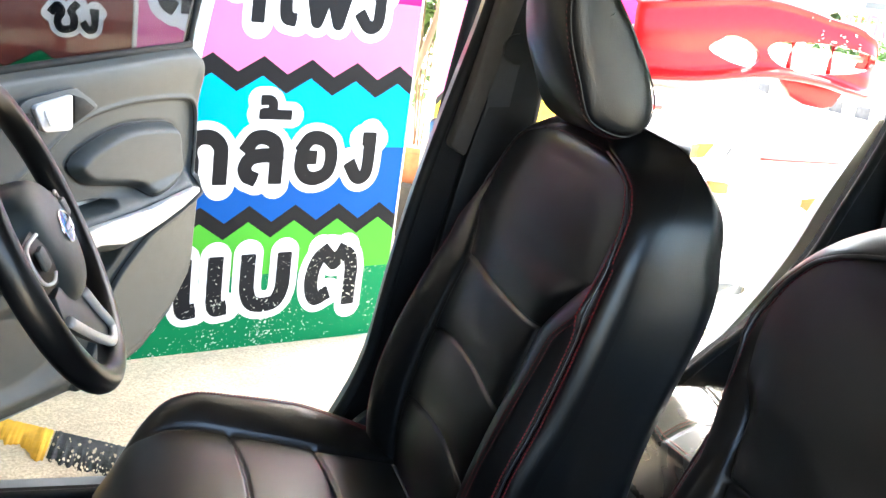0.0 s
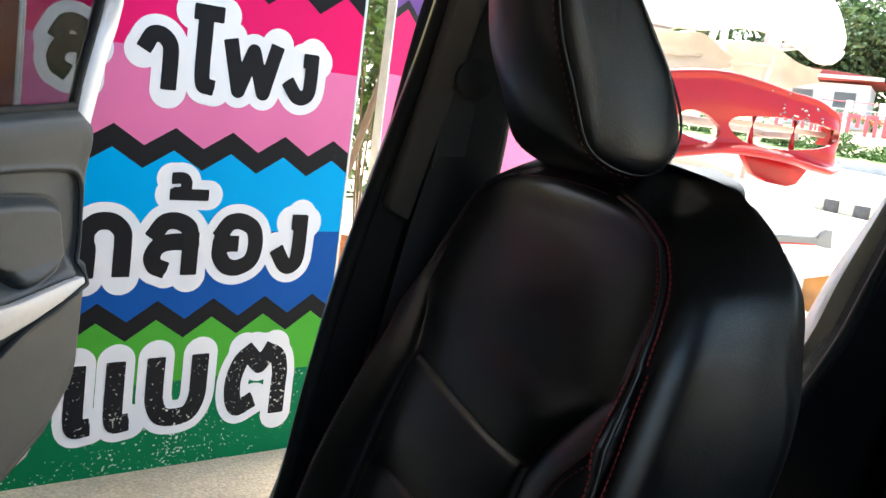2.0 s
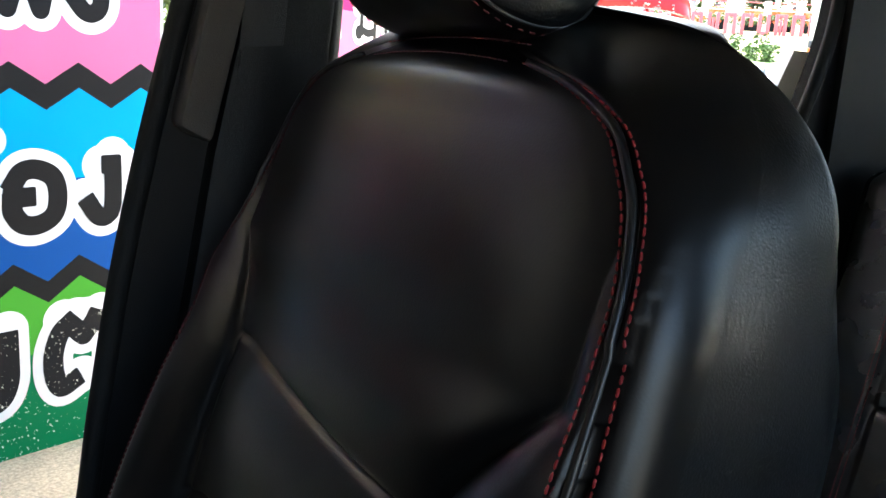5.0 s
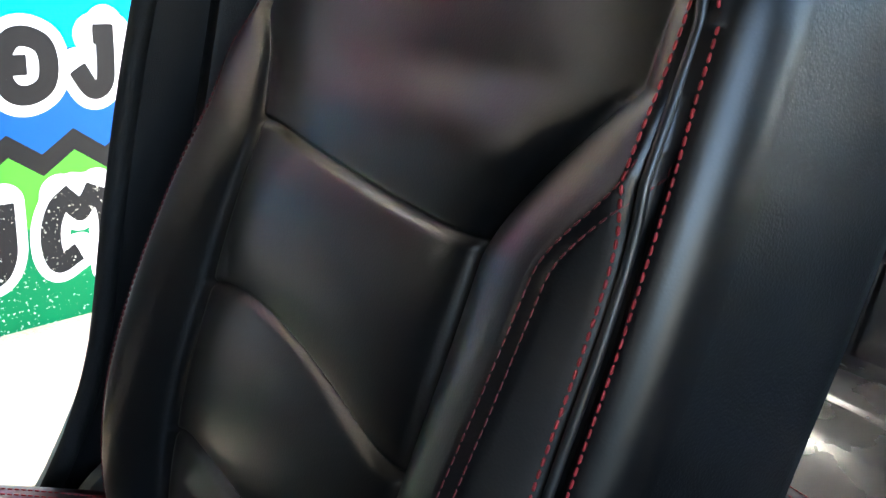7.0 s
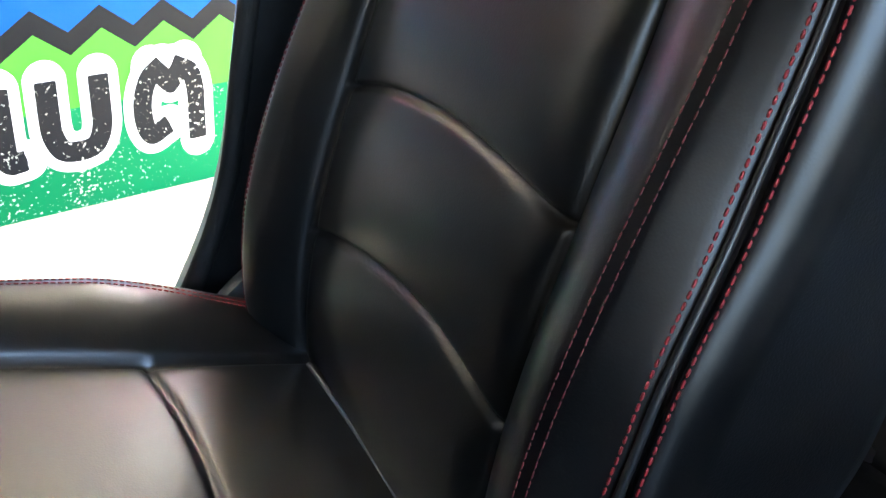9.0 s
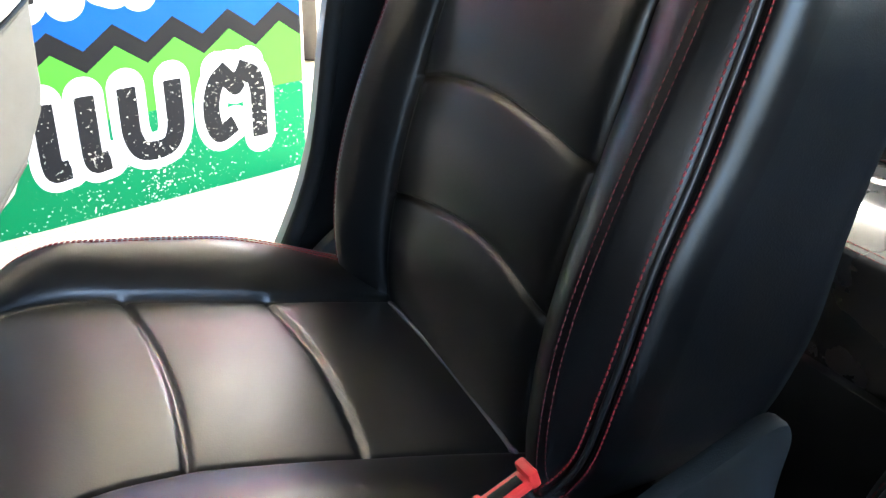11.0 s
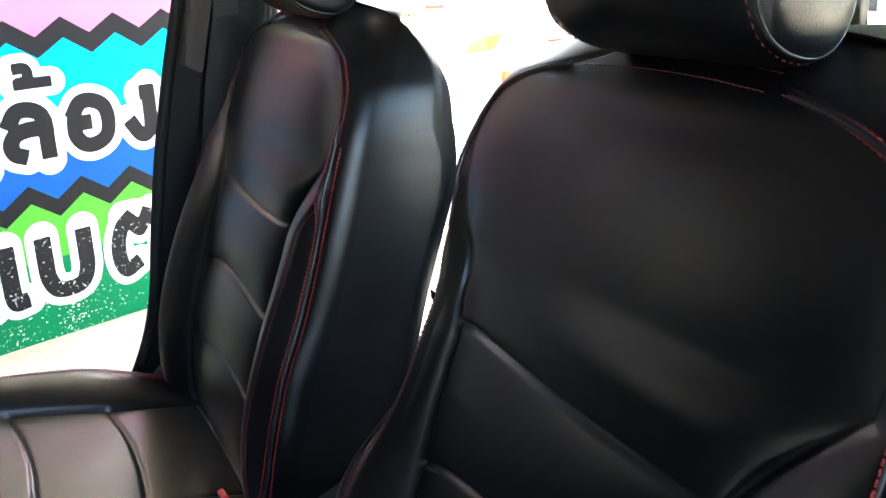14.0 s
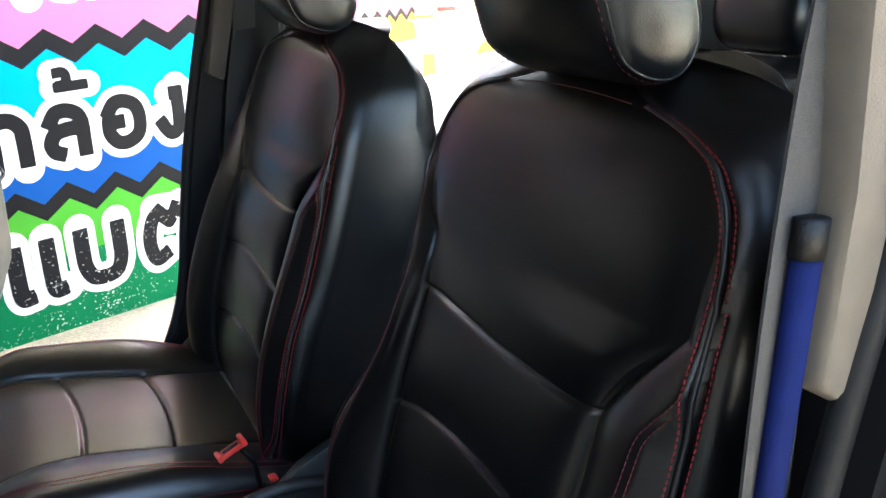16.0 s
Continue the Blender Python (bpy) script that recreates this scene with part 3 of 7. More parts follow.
def build_seat(name, label, group, y0, headrest_label):
    seat = thing(name, label, "car seat", group, at=(0, y0, 0))
    back = part("backrest", backrest_mesh(), "leather", seat)
    side_faces(back.data, lambda p: p.index % 217 >= 168)
    crest, edge = seat_lines()
    for line in crest:
        part("bolster_stitching", stitches([line], r=0.0005), "thread_dark", back, "red stitching on the bolster", kind="stuff")
    for k, line in enumerate(edge):
        part("edge_stitching", stitches([line], r=0.00085 if k < 2 else 0.0006), "thread" if k < 2 else "thread_dark", back, "red stitching along the edge", kind="stuff")
    for k in (0, 2):
        mid = [tuple((p + q) / 2 for p, q in zip(a, b)) for a, b in zip(edge[k], edge[k + 1])]
        part("welt", tube([(x - 0.0006, y, z) for x, y, z in mid][::2], 0.0026, 6), "piping", back)
    for off in (0.0, 0.010):
        line = []
        for k in range(60):
            t = -1 + 2 * k / 59
            z = 1.2055 - 0.004 * t * t + off
            y = t * 0.092
            line.append((back_x(y, z) - 0.0006, y, z + 0.0004))
        part("shoulder_stitching", stitches([line]), "thread_dark", back, "dark red stitching", kind="stuff")
    head = part("headrest", headrest_mesh(), "leather", seat, headrest_label)
    side_faces(head.data, lambda p: abs(p.center.y) > 0.90 * (HEAD_HALF + 0.05 * max(0.0, 1.36 - p.center.z)))
    prof = curve([(x, 0, z) for x, z in HEAD_PROFILE], 6, True)
    for s in (-1, 1):
        line = [head_point(p.x, p.z, s * 0.90) for p in prof]
        part("piping", tube(line, 0.0014, 6, closed=True), "piping", head)
        line = [head_point(p.x, p.z, s * 0.85) for p in prof]
        line = [(x + (x - 0.784) * 0.006, y, z + (z - 1.332) * 0.006) for x, y, z in line]
        part("headrest_stitching", stitches([line[44:72] + line[:4]], 0.004, 0.004, 0.0006), "thread_dark", head, "dark red stitching", kind="stuff")
    for s in (-1, 1):
        part("headrest_post", tube([(0.842, s * 0.062, 1.20), (0.835, s * 0.062, 1.29)], 0.006, 12), "chrome", seat, "chrome post")
        part("post_sleeve", lathe([(0.013, 0), (0.013, 0.010), (0.009, 0.014)], 16), "plastic_black", seat, place=pose(0.842, s * 0.062, 1.232))
    cush = part("cushion", cushion_mesh(), "leather_cushion", seat)
    lines = []
    for s in (-1, 1):
        for f in (0.60, 0.68):
            line = []
            for k in range(70):
                x = 0.235 + 0.43 * k / 69
                y = (cush_groove(x) + (0.262 - cush_groove(x)) * f) if s > 0 else 0.212 + 0.12 * (f - 0.60) - 0.035 * (1 - smoothstep(0.23, 0.36, x)) + 0.02 * smoothstep(0.4, 0.6, x)
                nose = 0.05 * (1 - smoothstep(0.17, 0.30, x))
                line.append((x + nose * (y / 0.262) ** 4, s * y * (1 - 0.2 * nose), cush_z(x, s * y) + 0.0006))
            lines.append(line)
    # rear seam line, its highlight painted as a grey bead
    part("rear_piping", tube([(0.640 + 0.010 * k / 30, -0.165 + 0.285 * k / 30, cush_z(0.640 + 0.010 * k / 30, -0.165 + 0.285 * k / 30) + 0.0015) for k in range(31)], 0.0022, 8), "piping_lit", cush, "piping along the rear of the cushion, grey for its highlight")
    for line in lines:
        part("cushion_stitching", stitches([line]), "thread", cush, "red stitching on the cushion", kind="stuff")
    lines = []
    for s in (-1, 1):
        for zz in (0.600, 0.591):
            lines.append([(0.26 + 0.40 * k / 59, s * 0.2712, zz + 0.03 * math.sin(math.pi * k / 59) - 0.02 * k / 59) for k in range(60)])
    for line in lines:
        part("skirt_stitching", stitches([line]), "thread", cush, "red stitching on the skirt", kind="stuff")
    part("seat_base", box(0.24, 0.80, -0.235, 0.235, 0.30, 0.42, 0.02), "plastic_black", seat)
    for s in (-1, 1):
        part("seat_rail", box(0.20, 0.86, s * 0.19 - 0.025, s * 0.19 + 0.025, 0.20, 0.305, 0.006), "plastic_black", seat)
        shape = curve([(0.600, 0, 0.575), (0.652, 0, 0.626), (0.716, 0, 0.654), (0.783, 0, 0.676), (0.803, 0, 0.660), (0.800, 0, 0.62), (0.795, 0, 0.555),
                       (0.76, 0, 0.49), (0.66, 0, 0.46), (0.58, 0, 0.50)], 6, True)
        part("recliner_cover", prism([(p.x, p.z) for p in shape], 0.022, "y", 0.006), "plastic", seat, "dark grey plastic recliner cover", place=pose(0, s * 0.286, 0))
    return seat


driver_seat = build_seat("driver_seat", "black leather driver's seat with red stitching and integral bolsters", "front seats", 0.350, "black leather headrest cover")
passenger_seat = copy_thing(driver_seat, pose(0, -0.343, 0))
passenger_seat.name = "passenger_seat"
for seat, head_pose, aside in ((driver_seat, pose(0.806, 0.006, 0, 0, 0, -7) @ Matrix.Diagonal((1, 0.94, 1, 1)) @ Matrix.Translation((-0.79, 0, 0)), 0.013),
                               (passenger_seat, Matrix.Translation((0.80, -0.014, 1.22)) @ Matrix.Diagonal((0.90, 0.93, 0.99, 1)) @ Matrix.Translation((-0.80, 0, -1.22)), -0.014)):
    for ob in seat.children:
        if ob.name.startswith("headrest") and "post" not in ob.name:
            ob.matrix_basis = head_pose
        elif not ob.name.startswith("backrest"):
            ob.matrix_basis = Matrix.Translation((0, aside, 0)) @ ob.matrix_basis
# the passenger seat's inner bolster is worn flat about its middle
for ob in passenger_seat.children_recursive:
    if ob.name.startswith("backrest") or ob.parent.name.startswith("backrest"):
        ob.data = ob.data.copy()
        for v in ob.data.vertices:
            worn = smoothstep(0.76, 0.93, v.co.z) * (1 - smoothstep(1.00, 1.12, v.co.z)) * smoothstep(0.155, 0.20, v.co.y)
            v.co.x += 0.55 * CREST(v.co.z) * worn
            v.co.y -= 0.42 * worn * (v.co.y - 0.155)
tagged(passenger_seat, "black leather passenger seat with red stitching beside the open door", "car seat")


def build_buckle(x0, y0, z0, tilt):
    b = thing("seat_belt_buckle", "red seat belt buckle on a black stalk beside the cushion", "buckle", "seat belt buckles", at=(x0, y0, z0))
    turn = pose(0, 0, 0, 0, tilt, 4)
    part("latch_body", box(-0.024, 0.018, -0.008, 0.008, -0.005, 0.0025, 0.002), "buckle_red", b, "red plastic bar", place=turn)
    part("latch_nub", box(0.012, 0.020, -0.009, 0.009, -0.005, 0.010, 0.002), "buckle_red", b, place=turn)
    part("latch_nub", box(-0.026, -0.019, -0.009, 0.009, -0.006, 0.006, 0.002), "buckle_red", b, place=turn)
    part("latch_slot", box(-0.016, 0.009, -0.004, 0.004, 0.002, 0.0032, 0.0004), "plastic_black", b, place=turn)
    part("stalk", tube([(0.012, 0, -0.006), (0.030, 0.01, -0.04), (0.04, 0.01, -0.12), (0.04, 0.01, -0.26)], 0.006, 10, flat=0.6), "plastic_black", b)
    return b


build_buckle(0.568, 0.096, 0.674, -20)


# ---- car body ----
car = thing("car_body", "silver hatchback body shell with its doors open", "car", at=(0, 0, 0))
part("cabin_floor", box(-0.95, 1.95, -0.72, 0.72, 0.16, 0.21, 0.01), "carpet", car, "black carpeted floor")
part("floor_pan", box(-1.0, 2.1, -0.70, 0.70, 0.12, 0.156), "plastic_black", car)


def roof_z(x, y):
    return 1.675 - 0.06 * (y / 0.70) ** 2 - 0.035 * ((x - 0.7) / 1.3) ** 2


part("roof_skin", outward(grid(lambda u, v: (-0.35 + 2.75 * u, -0.72 + 1.44 * v, roof_z(-0.35 + 2.75 * u, -0.72 + 1.44 * v) + 0.03), 30, 24)), "paint", car, "silver painted roof")
part("headliner", outward(grid(lambda u, v: (-0.33 + 2.70 * u, -0.70 + 1.40 * v,
                                            roof_z(-0.33 + 2.70 * u, -0.70 + 1.40 * v) - 0.022 - 0.012 * smoothstep(0.78, 1.0, abs(2 * v - 1))), 30, 40)),
     "headliner", car, "light grey fabric headliner")

# the outline of each side's openings, rear door first: forward edge, roof edge, rear edge over the wheel arch
REAR_OPEN = [(0.90, 0.34), (0.885, 0.80), (0.89, 1.20), (0.915, 1.45), (0.96, 1.560), (1.10, 1.578), (1.35, 1.576), (1.55, 1.568), (1.655, 1.559),
             (1.720, 1.525), (1.745, 1.465), (1.755, 1.40), (1.750, 1.30), (1.725, 1.21), (1.660, 1.055), (1.612, 0.95), (1.515, 0.81), (1.42, 0.73), (1.34, 0.655), (1.27, 0.58), (1.22, 0.45), (1.19, 0.34)]
FRONT_OPEN = [(0.45, 0.455), (0.54, 0.50), (0.60, 0.60), (0.64, 0.71), (0.662, 0.85), (0.684, 0.98), (0.712, 1.11), (0.745, 1.24), (0.775, 1.36), (0.790, 1.46), (0.77, 1.555),
              (0.68, 1.592), (0.40, 1.592), (0.12, 1.580), (-0.05, 1.535), (-0.30, 1.34), (-0.50, 1.14), (-0.58, 1.00), (-0.56, 0.70), (-0.52, 0.56), (-0.42, 0.462)]
BODY = [(-1.0, 0.16), (2.46, 0.16), (2.50, 0.60), (2.49, 1.00), (2.43, 1.30), (2.36, 1.52), (2.28, 1.605), (1.5, 1.645), (0.6, 1.655), (0.1, 1.635), (-0.10, 1.59),
        (-0.45, 1.33), (-0.72, 1.10), (-1.0, 1.02)]
QUARTER = [(1.99, 1.32), (1.98, 1.48), (2.01, 1.51), (2.07, 1.51), (2.11, 1.47), (2.135, 1.36), (2.12, 1.31), (2.04, 1.30)]


def smooth2(pts, n=5):
    return [(p.x, p.z) for p in curve([(a, 0, b) for a, b in pts], n, True)]


def side_panel(name, depth, y, material, label, shrink=0.0):
    """A body side with its door openings and quarter window cut right through."""
    bm = bmesh.new()
    back = 0.065 if y < 0 else 0.0
    loops = [BODY, [(a + back * smoothstep(0.4, 0.62, a), b) for a, b in smooth2(FRONT_OPEN, 3)], smooth2(REAR_OPEN, 3)] + ([] if shrink else [smooth2(QUARTER, 3)])
    edges = []
    for k, lp in enumerate(loops):
        if k == 2 and shrink:
            lp = [(a + (0.09 + 0.10 * smoothstep(0.9, 1.15, b) if a > 1.2 else -0.02), b + (0.035 if b > 1.5 else 0)) for a, b in lp]
        elif lp is not BODY and shrink:
            cx, cz = sum(a for a, _ in lp) / len(lp), sum(b for _, b in lp) / len(lp)
            lp = [(a + (a - cx) * shrink, b + (b - cz) * shrink) for a, b in lp]
        vs = [bm.verts.new((a, 0, b)) for a, b in lp]
        edges += [bm.edges.new((vs[i], vs[(i + 1) % len(vs)])) for i in range(len(vs))]
    bmesh.ops.triangle_fill(bm, use_beauty=True, use_dissolve=False, edges=edges)
    r = bmesh.ops.extrude_face_region(bm, geom=bm.faces[:])
    bmesh.ops.translate(bm, verts=[v for v in r["geom"] if isinstance(v, bmesh.types.BMVert)], vec=(0, depth, 0))
    bmesh.ops.recalc_face_normals(bm, faces=bm.faces[:])
    bmesh.ops.translate(bm, verts=bm.verts[:], vec=(0, y, 0))
    return part(name, bm, material, car, label)


for s in (1, -1):
    side_panel("body_side", 0.03 * s, s * 0.765, "paint", "silver painted body side", 0.055)
    side_panel("inner_trim", 0.034 * s, s * 0.678, "plastic_black", "black door frame trim")
    # rubber seals that round the edges of the openings
    for lp in (FRONT_OPEN, REAR_OPEN):
        pts = [(p.x + (0.065 * smoothstep(0.4, 0.62, p.x) if s < 0 and lp is FRONT_OPEN else 0), s * 0.682, p.z) for p in curve([(a, 0, b) for a, b in lp], 6, True)]
        part("door_seal", tube(pts, 0.011, 8, closed=True), "rubber", car, "black rubber door seal")
    part("pillar_cover", prism([(0.68, 0.50), (0.715, 0.72), (0.735, 0.92), (0.765, 1.10), (0.800, 1.26), (0.835, 1.42), (0.85, 1.55), (0.93, 1.55), (0.905, 1.40), (0.885, 1.2), (0.875, 0.95),
                                (0.87, 0.70), (0.90, 0.50)], 0.030, "y", 0.008), "plastic_black", car, "black B-pillar cover", place=pose(0.0 if s > 0 else 0.06, s * 0.672, 0))
    upper = [(0.738, 1.070), (0.764, 1.050), (0.776, 1.10), (0.785, 1.19), (0.784, 1.29), (0.805, 1.42), (0.835, 1.56), (0.785, 1.56), (0.757, 1.42), (0.739, 1.29), (0.745, 1.19)]
    # same trim both sides; the driver's copy has its shade in the colour
    part("pillar_trim", prism(upper if s < 0 else [(0.730, 1.128), (0.762, 1.112), (0.795, 1.25), (0.835, 1.42), (0.865, 1.56), (0.815, 1.56), (0.790, 1.42), (0.758, 1.25)], 0.040, "y", 0.008), "trim_light" if s < 0 else "trim_shaded", car,
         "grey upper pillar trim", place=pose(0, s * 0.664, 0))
    part("sill", box(-0.55, 1.25, s * 0.66 - 0.05, s * 0.66 + 0.05, 0.21, 0.335, 0.015), "plastic_black", car)
    part("quarter_trim", prism([(1.758, 0.60), (1.758, 1.56), (2.10, 1.56), (2.06, 1.535), (1.98, 1.55), (1.96, 1.50), (1.97, 1.285), (2.20, 1.285), (2.19, 0.60)], 0.012, "y"),
         "plastic_black", car, "black quarter trim", place=pose(0, s * 0.666, 0))
    part("tail_trim", prism([(2.115, 1.56), (2.28, 1.56), (2.40, 1.30), (2.44, 0.60), (2.20, 0.60), (2.205, 1.30), (2.145, 1.40), (2.12, 1.50)], 0.012, "y"),
         "trim_light", car, "light grey pillar trim", place=pose(0, s * 0.666, 0))
    q = part("quarter_glass", prism(smooth2(QUARTER, 3), 0.004, "y"), "clear", car, place=pose(0, s * 0.705, 0))
    q.visible_shadow = False
    arch = spline([0.34, 0.45, 0.58, 0.655, 0.73, 0.83, 0.96, 1.06, 1.16, 1.28], [1.26, 1.29, 1.345, 1.41, 1.49, 1.565, 1.64, 1.68, 1.73, 1.79])
    part("rear_fender", outward(grid(lambda u, v: (arch(0.36 + 0.90 * v) + 0.012 + (2.40 - arch(0.36 + 0.90 * v)) * u ** 1.8,
                                                   s * (0.775 + 0.085 * math.sin(math.pi / 2 * min(1, u / 0.28)) * (1 - 0.75 * v ** 4)), 0.36 + 0.90 * v), 40, 32)),
         "frame_silver", car, "silver rear wing round the wheel arch")
# tail: sill, pillars and gate glass
part("tail_panel", box(2.40, 2.46, -0.68, 0.68, 0.20, 1.10, 0.02), "trim_light", car, "grey tailgate lining")
part("cargo_floor", box(1.95, 2.42, -0.66, 0.66, 0.50, 0.54, 0.01), "carpet", car, "black carpeted load floor")
part("parcel_shelf", box(1.96, 2.40, -0.64, 0.64, 1.02, 1.035, 0.004), "carpet", car, "black parcel shelf")
g = part("tail_glass", prism([(2.425, 1.105), (2.435, 1.105), (2.315, 1.575), (2.305, 1.575)], 1.14, "y"), "tint", car, "tinted tailgate glass")
for s in (1, -1):
    part("tail_pillar", prism([(2.36, 1.05), (2.47, 1.05), (2.33, 1.60), (2.23, 1.60)], 0.10, "y", 0.01), "trim_light", car, "light grey tail pillar", place=pose(0, s * 0.612, 0))
part("tail_header", box(2.25, 2.34, -0.66, 0.66, 1.565, 1.60, 0.01), "headliner", car)
# front: dashboard, scuttle and screen
dash = [(-0.98, 0.36), (-0.20, 0.36), (-0.14, 0.55), (-0.06, 0.80), (-0.05, 0.93), (-0.12, 1.01), (-0.30, 1.06), (-0.75, 1.07), (-0.98, 1.04)]
part("dashboard", prism(dash, 1.34, "y", 0.02), "dash", car, "black soft dashboard")
part("instrument_hood", prism([(-0.22, 0.98), (-0.045, 0.96), (-0.055, 1.075), (-0.14, 1.115), (-0.24, 1.08)], 0.40, "y", 0.02), "plastic_black", car, place=pose(0, 0.363, 0))
g = part("windscreen", prism([(-0.86, 1.075), (-0.85, 1.065), (-0.30, 1.585), (-0.305, 1.597)], 1.28, "y"), "film", car, "dark filmed windscreen")
part("bonnet", outward(grid(lambda u, v: (-1.9 + 1.0 * u, -0.72 + 1.44 * v, 0.86 + 0.18 * u - 0.05 * (2 * v - 1) ** 2), 14, 14)), "paint", car, "silver bonnet")
part("sun_visor", box(-0.20, -0.03, 0.14, 0.58, 1.575, 1.595, 0.008), "headliner", car, place=pose(0, 0, -0.01))
part("grab_handle", tube(curve([(1.05, 0.56, 1.575), (1.06, 0.55, 1.545), (1.15, 0.545, 1.535), (1.24, 0.55, 1.545), (1.25, 0.56, 1.575)], 6), 0.011, 8, flat=0.7), "trim_light", car, "grey grab handle")

# ---- centre console ----
console = thing("centre_console", "dark grey plastic centre console between the front seats", "console", at=(0, 0, 0))
part("console_body", prism([(-0.20, 0.212), (0.98, 0.212), (0.99, 0.44), (0.90, 0.50), (0.76, 0.515), (0.62, 0.50), (0.40, 0.475), (0.12, 0.50), (-0.10, 0.62), (-0.20, 0.62)], 0.17, "y", 0.02), "plastic_dark", console, "dark grey moulded body")
for xx in (0.60, 0.70):
    part("cup_rim", lathe([(0.043, 0.0), (0.047, 0.004), (0.043, 0.008), (0.038, 0.002), (0.034, -0.02)], 28), "plastic_black", console, "black cup holder ring", place=pose(xx, 0, 0.513))
part("brake_lever", tube([(0.46, 0.045, 0.50), (0.56, 0.045, 0.545), (0.60, 0.045, 0.56)], 0.015, 12), "plastic_black", console)
part("gear_knob", lathe([(0.012, 0), (0.014, 0.05), (0.026, 0.075), (0.028, 0.10), (0.018, 0.115)], 20), "plastic_black", console, place=pose(0.12, 0, 0.50))
part("rear_shelf", box(0.90, 0.985, -0.07, 0.07, 0.42, 0.455, 0.006), "plastic_dark", console)

rim_pts = curve([(0.44, 0.070, 0.545), (0.52, 0.066, 0.585), (0.577, 0.060, 0.604), (0.625, 0.054, 0.612), (0.680, 0.046, 0.606), (0.730, 0.030, 0.590), (0.752, 0.0, 0.575), (0.730, -0.030, 0.575), (0.62, -0.060, 0.58), (0.44, -0.070, 0.545)], 6)
part("tray_rim", tube(rim_pts, 0.010, 8), "plastic_dark", console, "dark grey rounded tray rim")
part("tray_wall", mesh_from("wall", [q for p in rim_pts for q in ((p.x, p.y, p.z), (p.x, p.y * 1.05, 0.46))], [(2 * i, 2 * i + 2, 2 * i + 3, 2 * i + 1) for i in range(len(rim_pts) - 1)]), "plastic_dark", console)

bottle = thing("drink_bottle", "orange juice bottle with an orange cap in the console", "bottle", at=(0.712, 0.0, 0.513))
part("bottle_body", lathe([(r * 0.64, z * 0.62) for r, z in [(0.026, 0), (0.031, 0.006), (0.031, 0.045), (0.028, 0.055), (0.031, 0.065), (0.031, 0.10), (0.030, 0.128), (0.026, 0.150), (0.0225, 0.160)]], 28), "orange_liquid", bottle, "orange translucent body")
part("cap", lathe([(r * 0.62, z * 0.62) for r, z in [(0.0235, 0.160), (0.0250, 0.164), (0.0250, 0.190), (0.0225, 0.196), (0.0, 0.1965)]], 28), "orange", bottle, "ribbed orange cap")
for k in range(18):
    a = 2 * math.pi * k / 18
    part("cap_rib", box(-0.0008, 0.0008, -0.0006, 0.0006, 0.102, 0.117, 0.0), "orange", bottle, place=pose(0.0156 * math.cos(a), 0.0156 * math.sin(a), 0, 0, 0, math.degrees(a)))
part("neck_ring", lathe([(0.0160, 0.095), (0.0168, 0.097), (0.0160, 0.099)], 24), "orange", bottle)

card = thing("blue_folder", "navy blue card folder lying behind the console", "folder", at=(0.86, 0.055, 0.50))
part("folder_cover", box(-0.055, 0.075, -0.05, 0.05, -0.004, 0.008, 0.002), "navy", card, place=pose(0, 0, 0.0, 0, 6, 12))
part("folder_spine", tube([(-0.055, -0.05, 0.002), (-0.055, 0.05, 0.002)], 0.006, 8), "navy", card, place=pose(0, 0, 0.0, 0, 6, 12))

# ---- steering wheel ----
wheel = thing("steering_wheel", "black leather steering wheel with silver lower spoke and blue oval badge", "steering wheel")
wheel.matrix_world = Matrix.Translation((0.117, 0.352, 1.020)) @ pose(0, 0, 0, 0, 90 - 26, 0)
# in its own frame the wheel lies flat: x towards the driver's lap, y across, z towards the driver
R = 0.192
part("rim", tube([(R * math.cos(2 * math.pi * i / 72), R * math.sin(2 * math.pi * i / 72), 0) for i in range(72)], 0.0180, 16, closed=True), "leather_side", wheel, "black leather rim")
def hub_point(u, v):
    """The airbag cover: a rounded shield, wide above and narrow below, domed towards the driver."""
    t = 2 * math.pi * u
    c, s_ = math.cos(t), math.sin(t)
    px = math.copysign(abs(c) ** 0.8, c)
    py = math.copysign(abs(s_) ** 0.8, s_)
    k = 1 - 0.85 * v ** 3
    return (0.012 + 0.082 * px * k, 0.086 * py * k * (1 - 0.22 * max(0, px)), -0.030 + 0.058 * math.sin(math.pi / 2 * v))


part("hub", outward(grid(hub_point, 56, 18, wrap_u=True, cap_v=True)), "plastic", wheel, "dark grey airbag cover")
part("column", lathe([(0.05, -0.22), (0.052, -0.06), (0.045, -0.03)], 28), "plastic_black", wheel)
part("badge", outward(grid(lambda u, v: (0.019 * (1 - v ** 3) * math.cos(2 * math.pi * u), 0.029 * (1 - v ** 3) * math.sin(2 * math.pi * u), 0.0275 + 0.004 * v), 30, 6, wrap_u=True, cap_v=True)), "badge", wheel, "blue enamel oval")
part("badge_rim", tube([(0.0195 * math.cos(2 * math.pi * i / 36), 0.0295 * math.sin(2 * math.pi * i / 36), 0.0285) for i in range(36)], 0.0018, 8, closed=True), "chrome", wheel)
part("badge_bar", box(-0.003, 0.003, -0.017, 0.017, 0.031, 0.0326, 0.0006), "v_white", wheel)
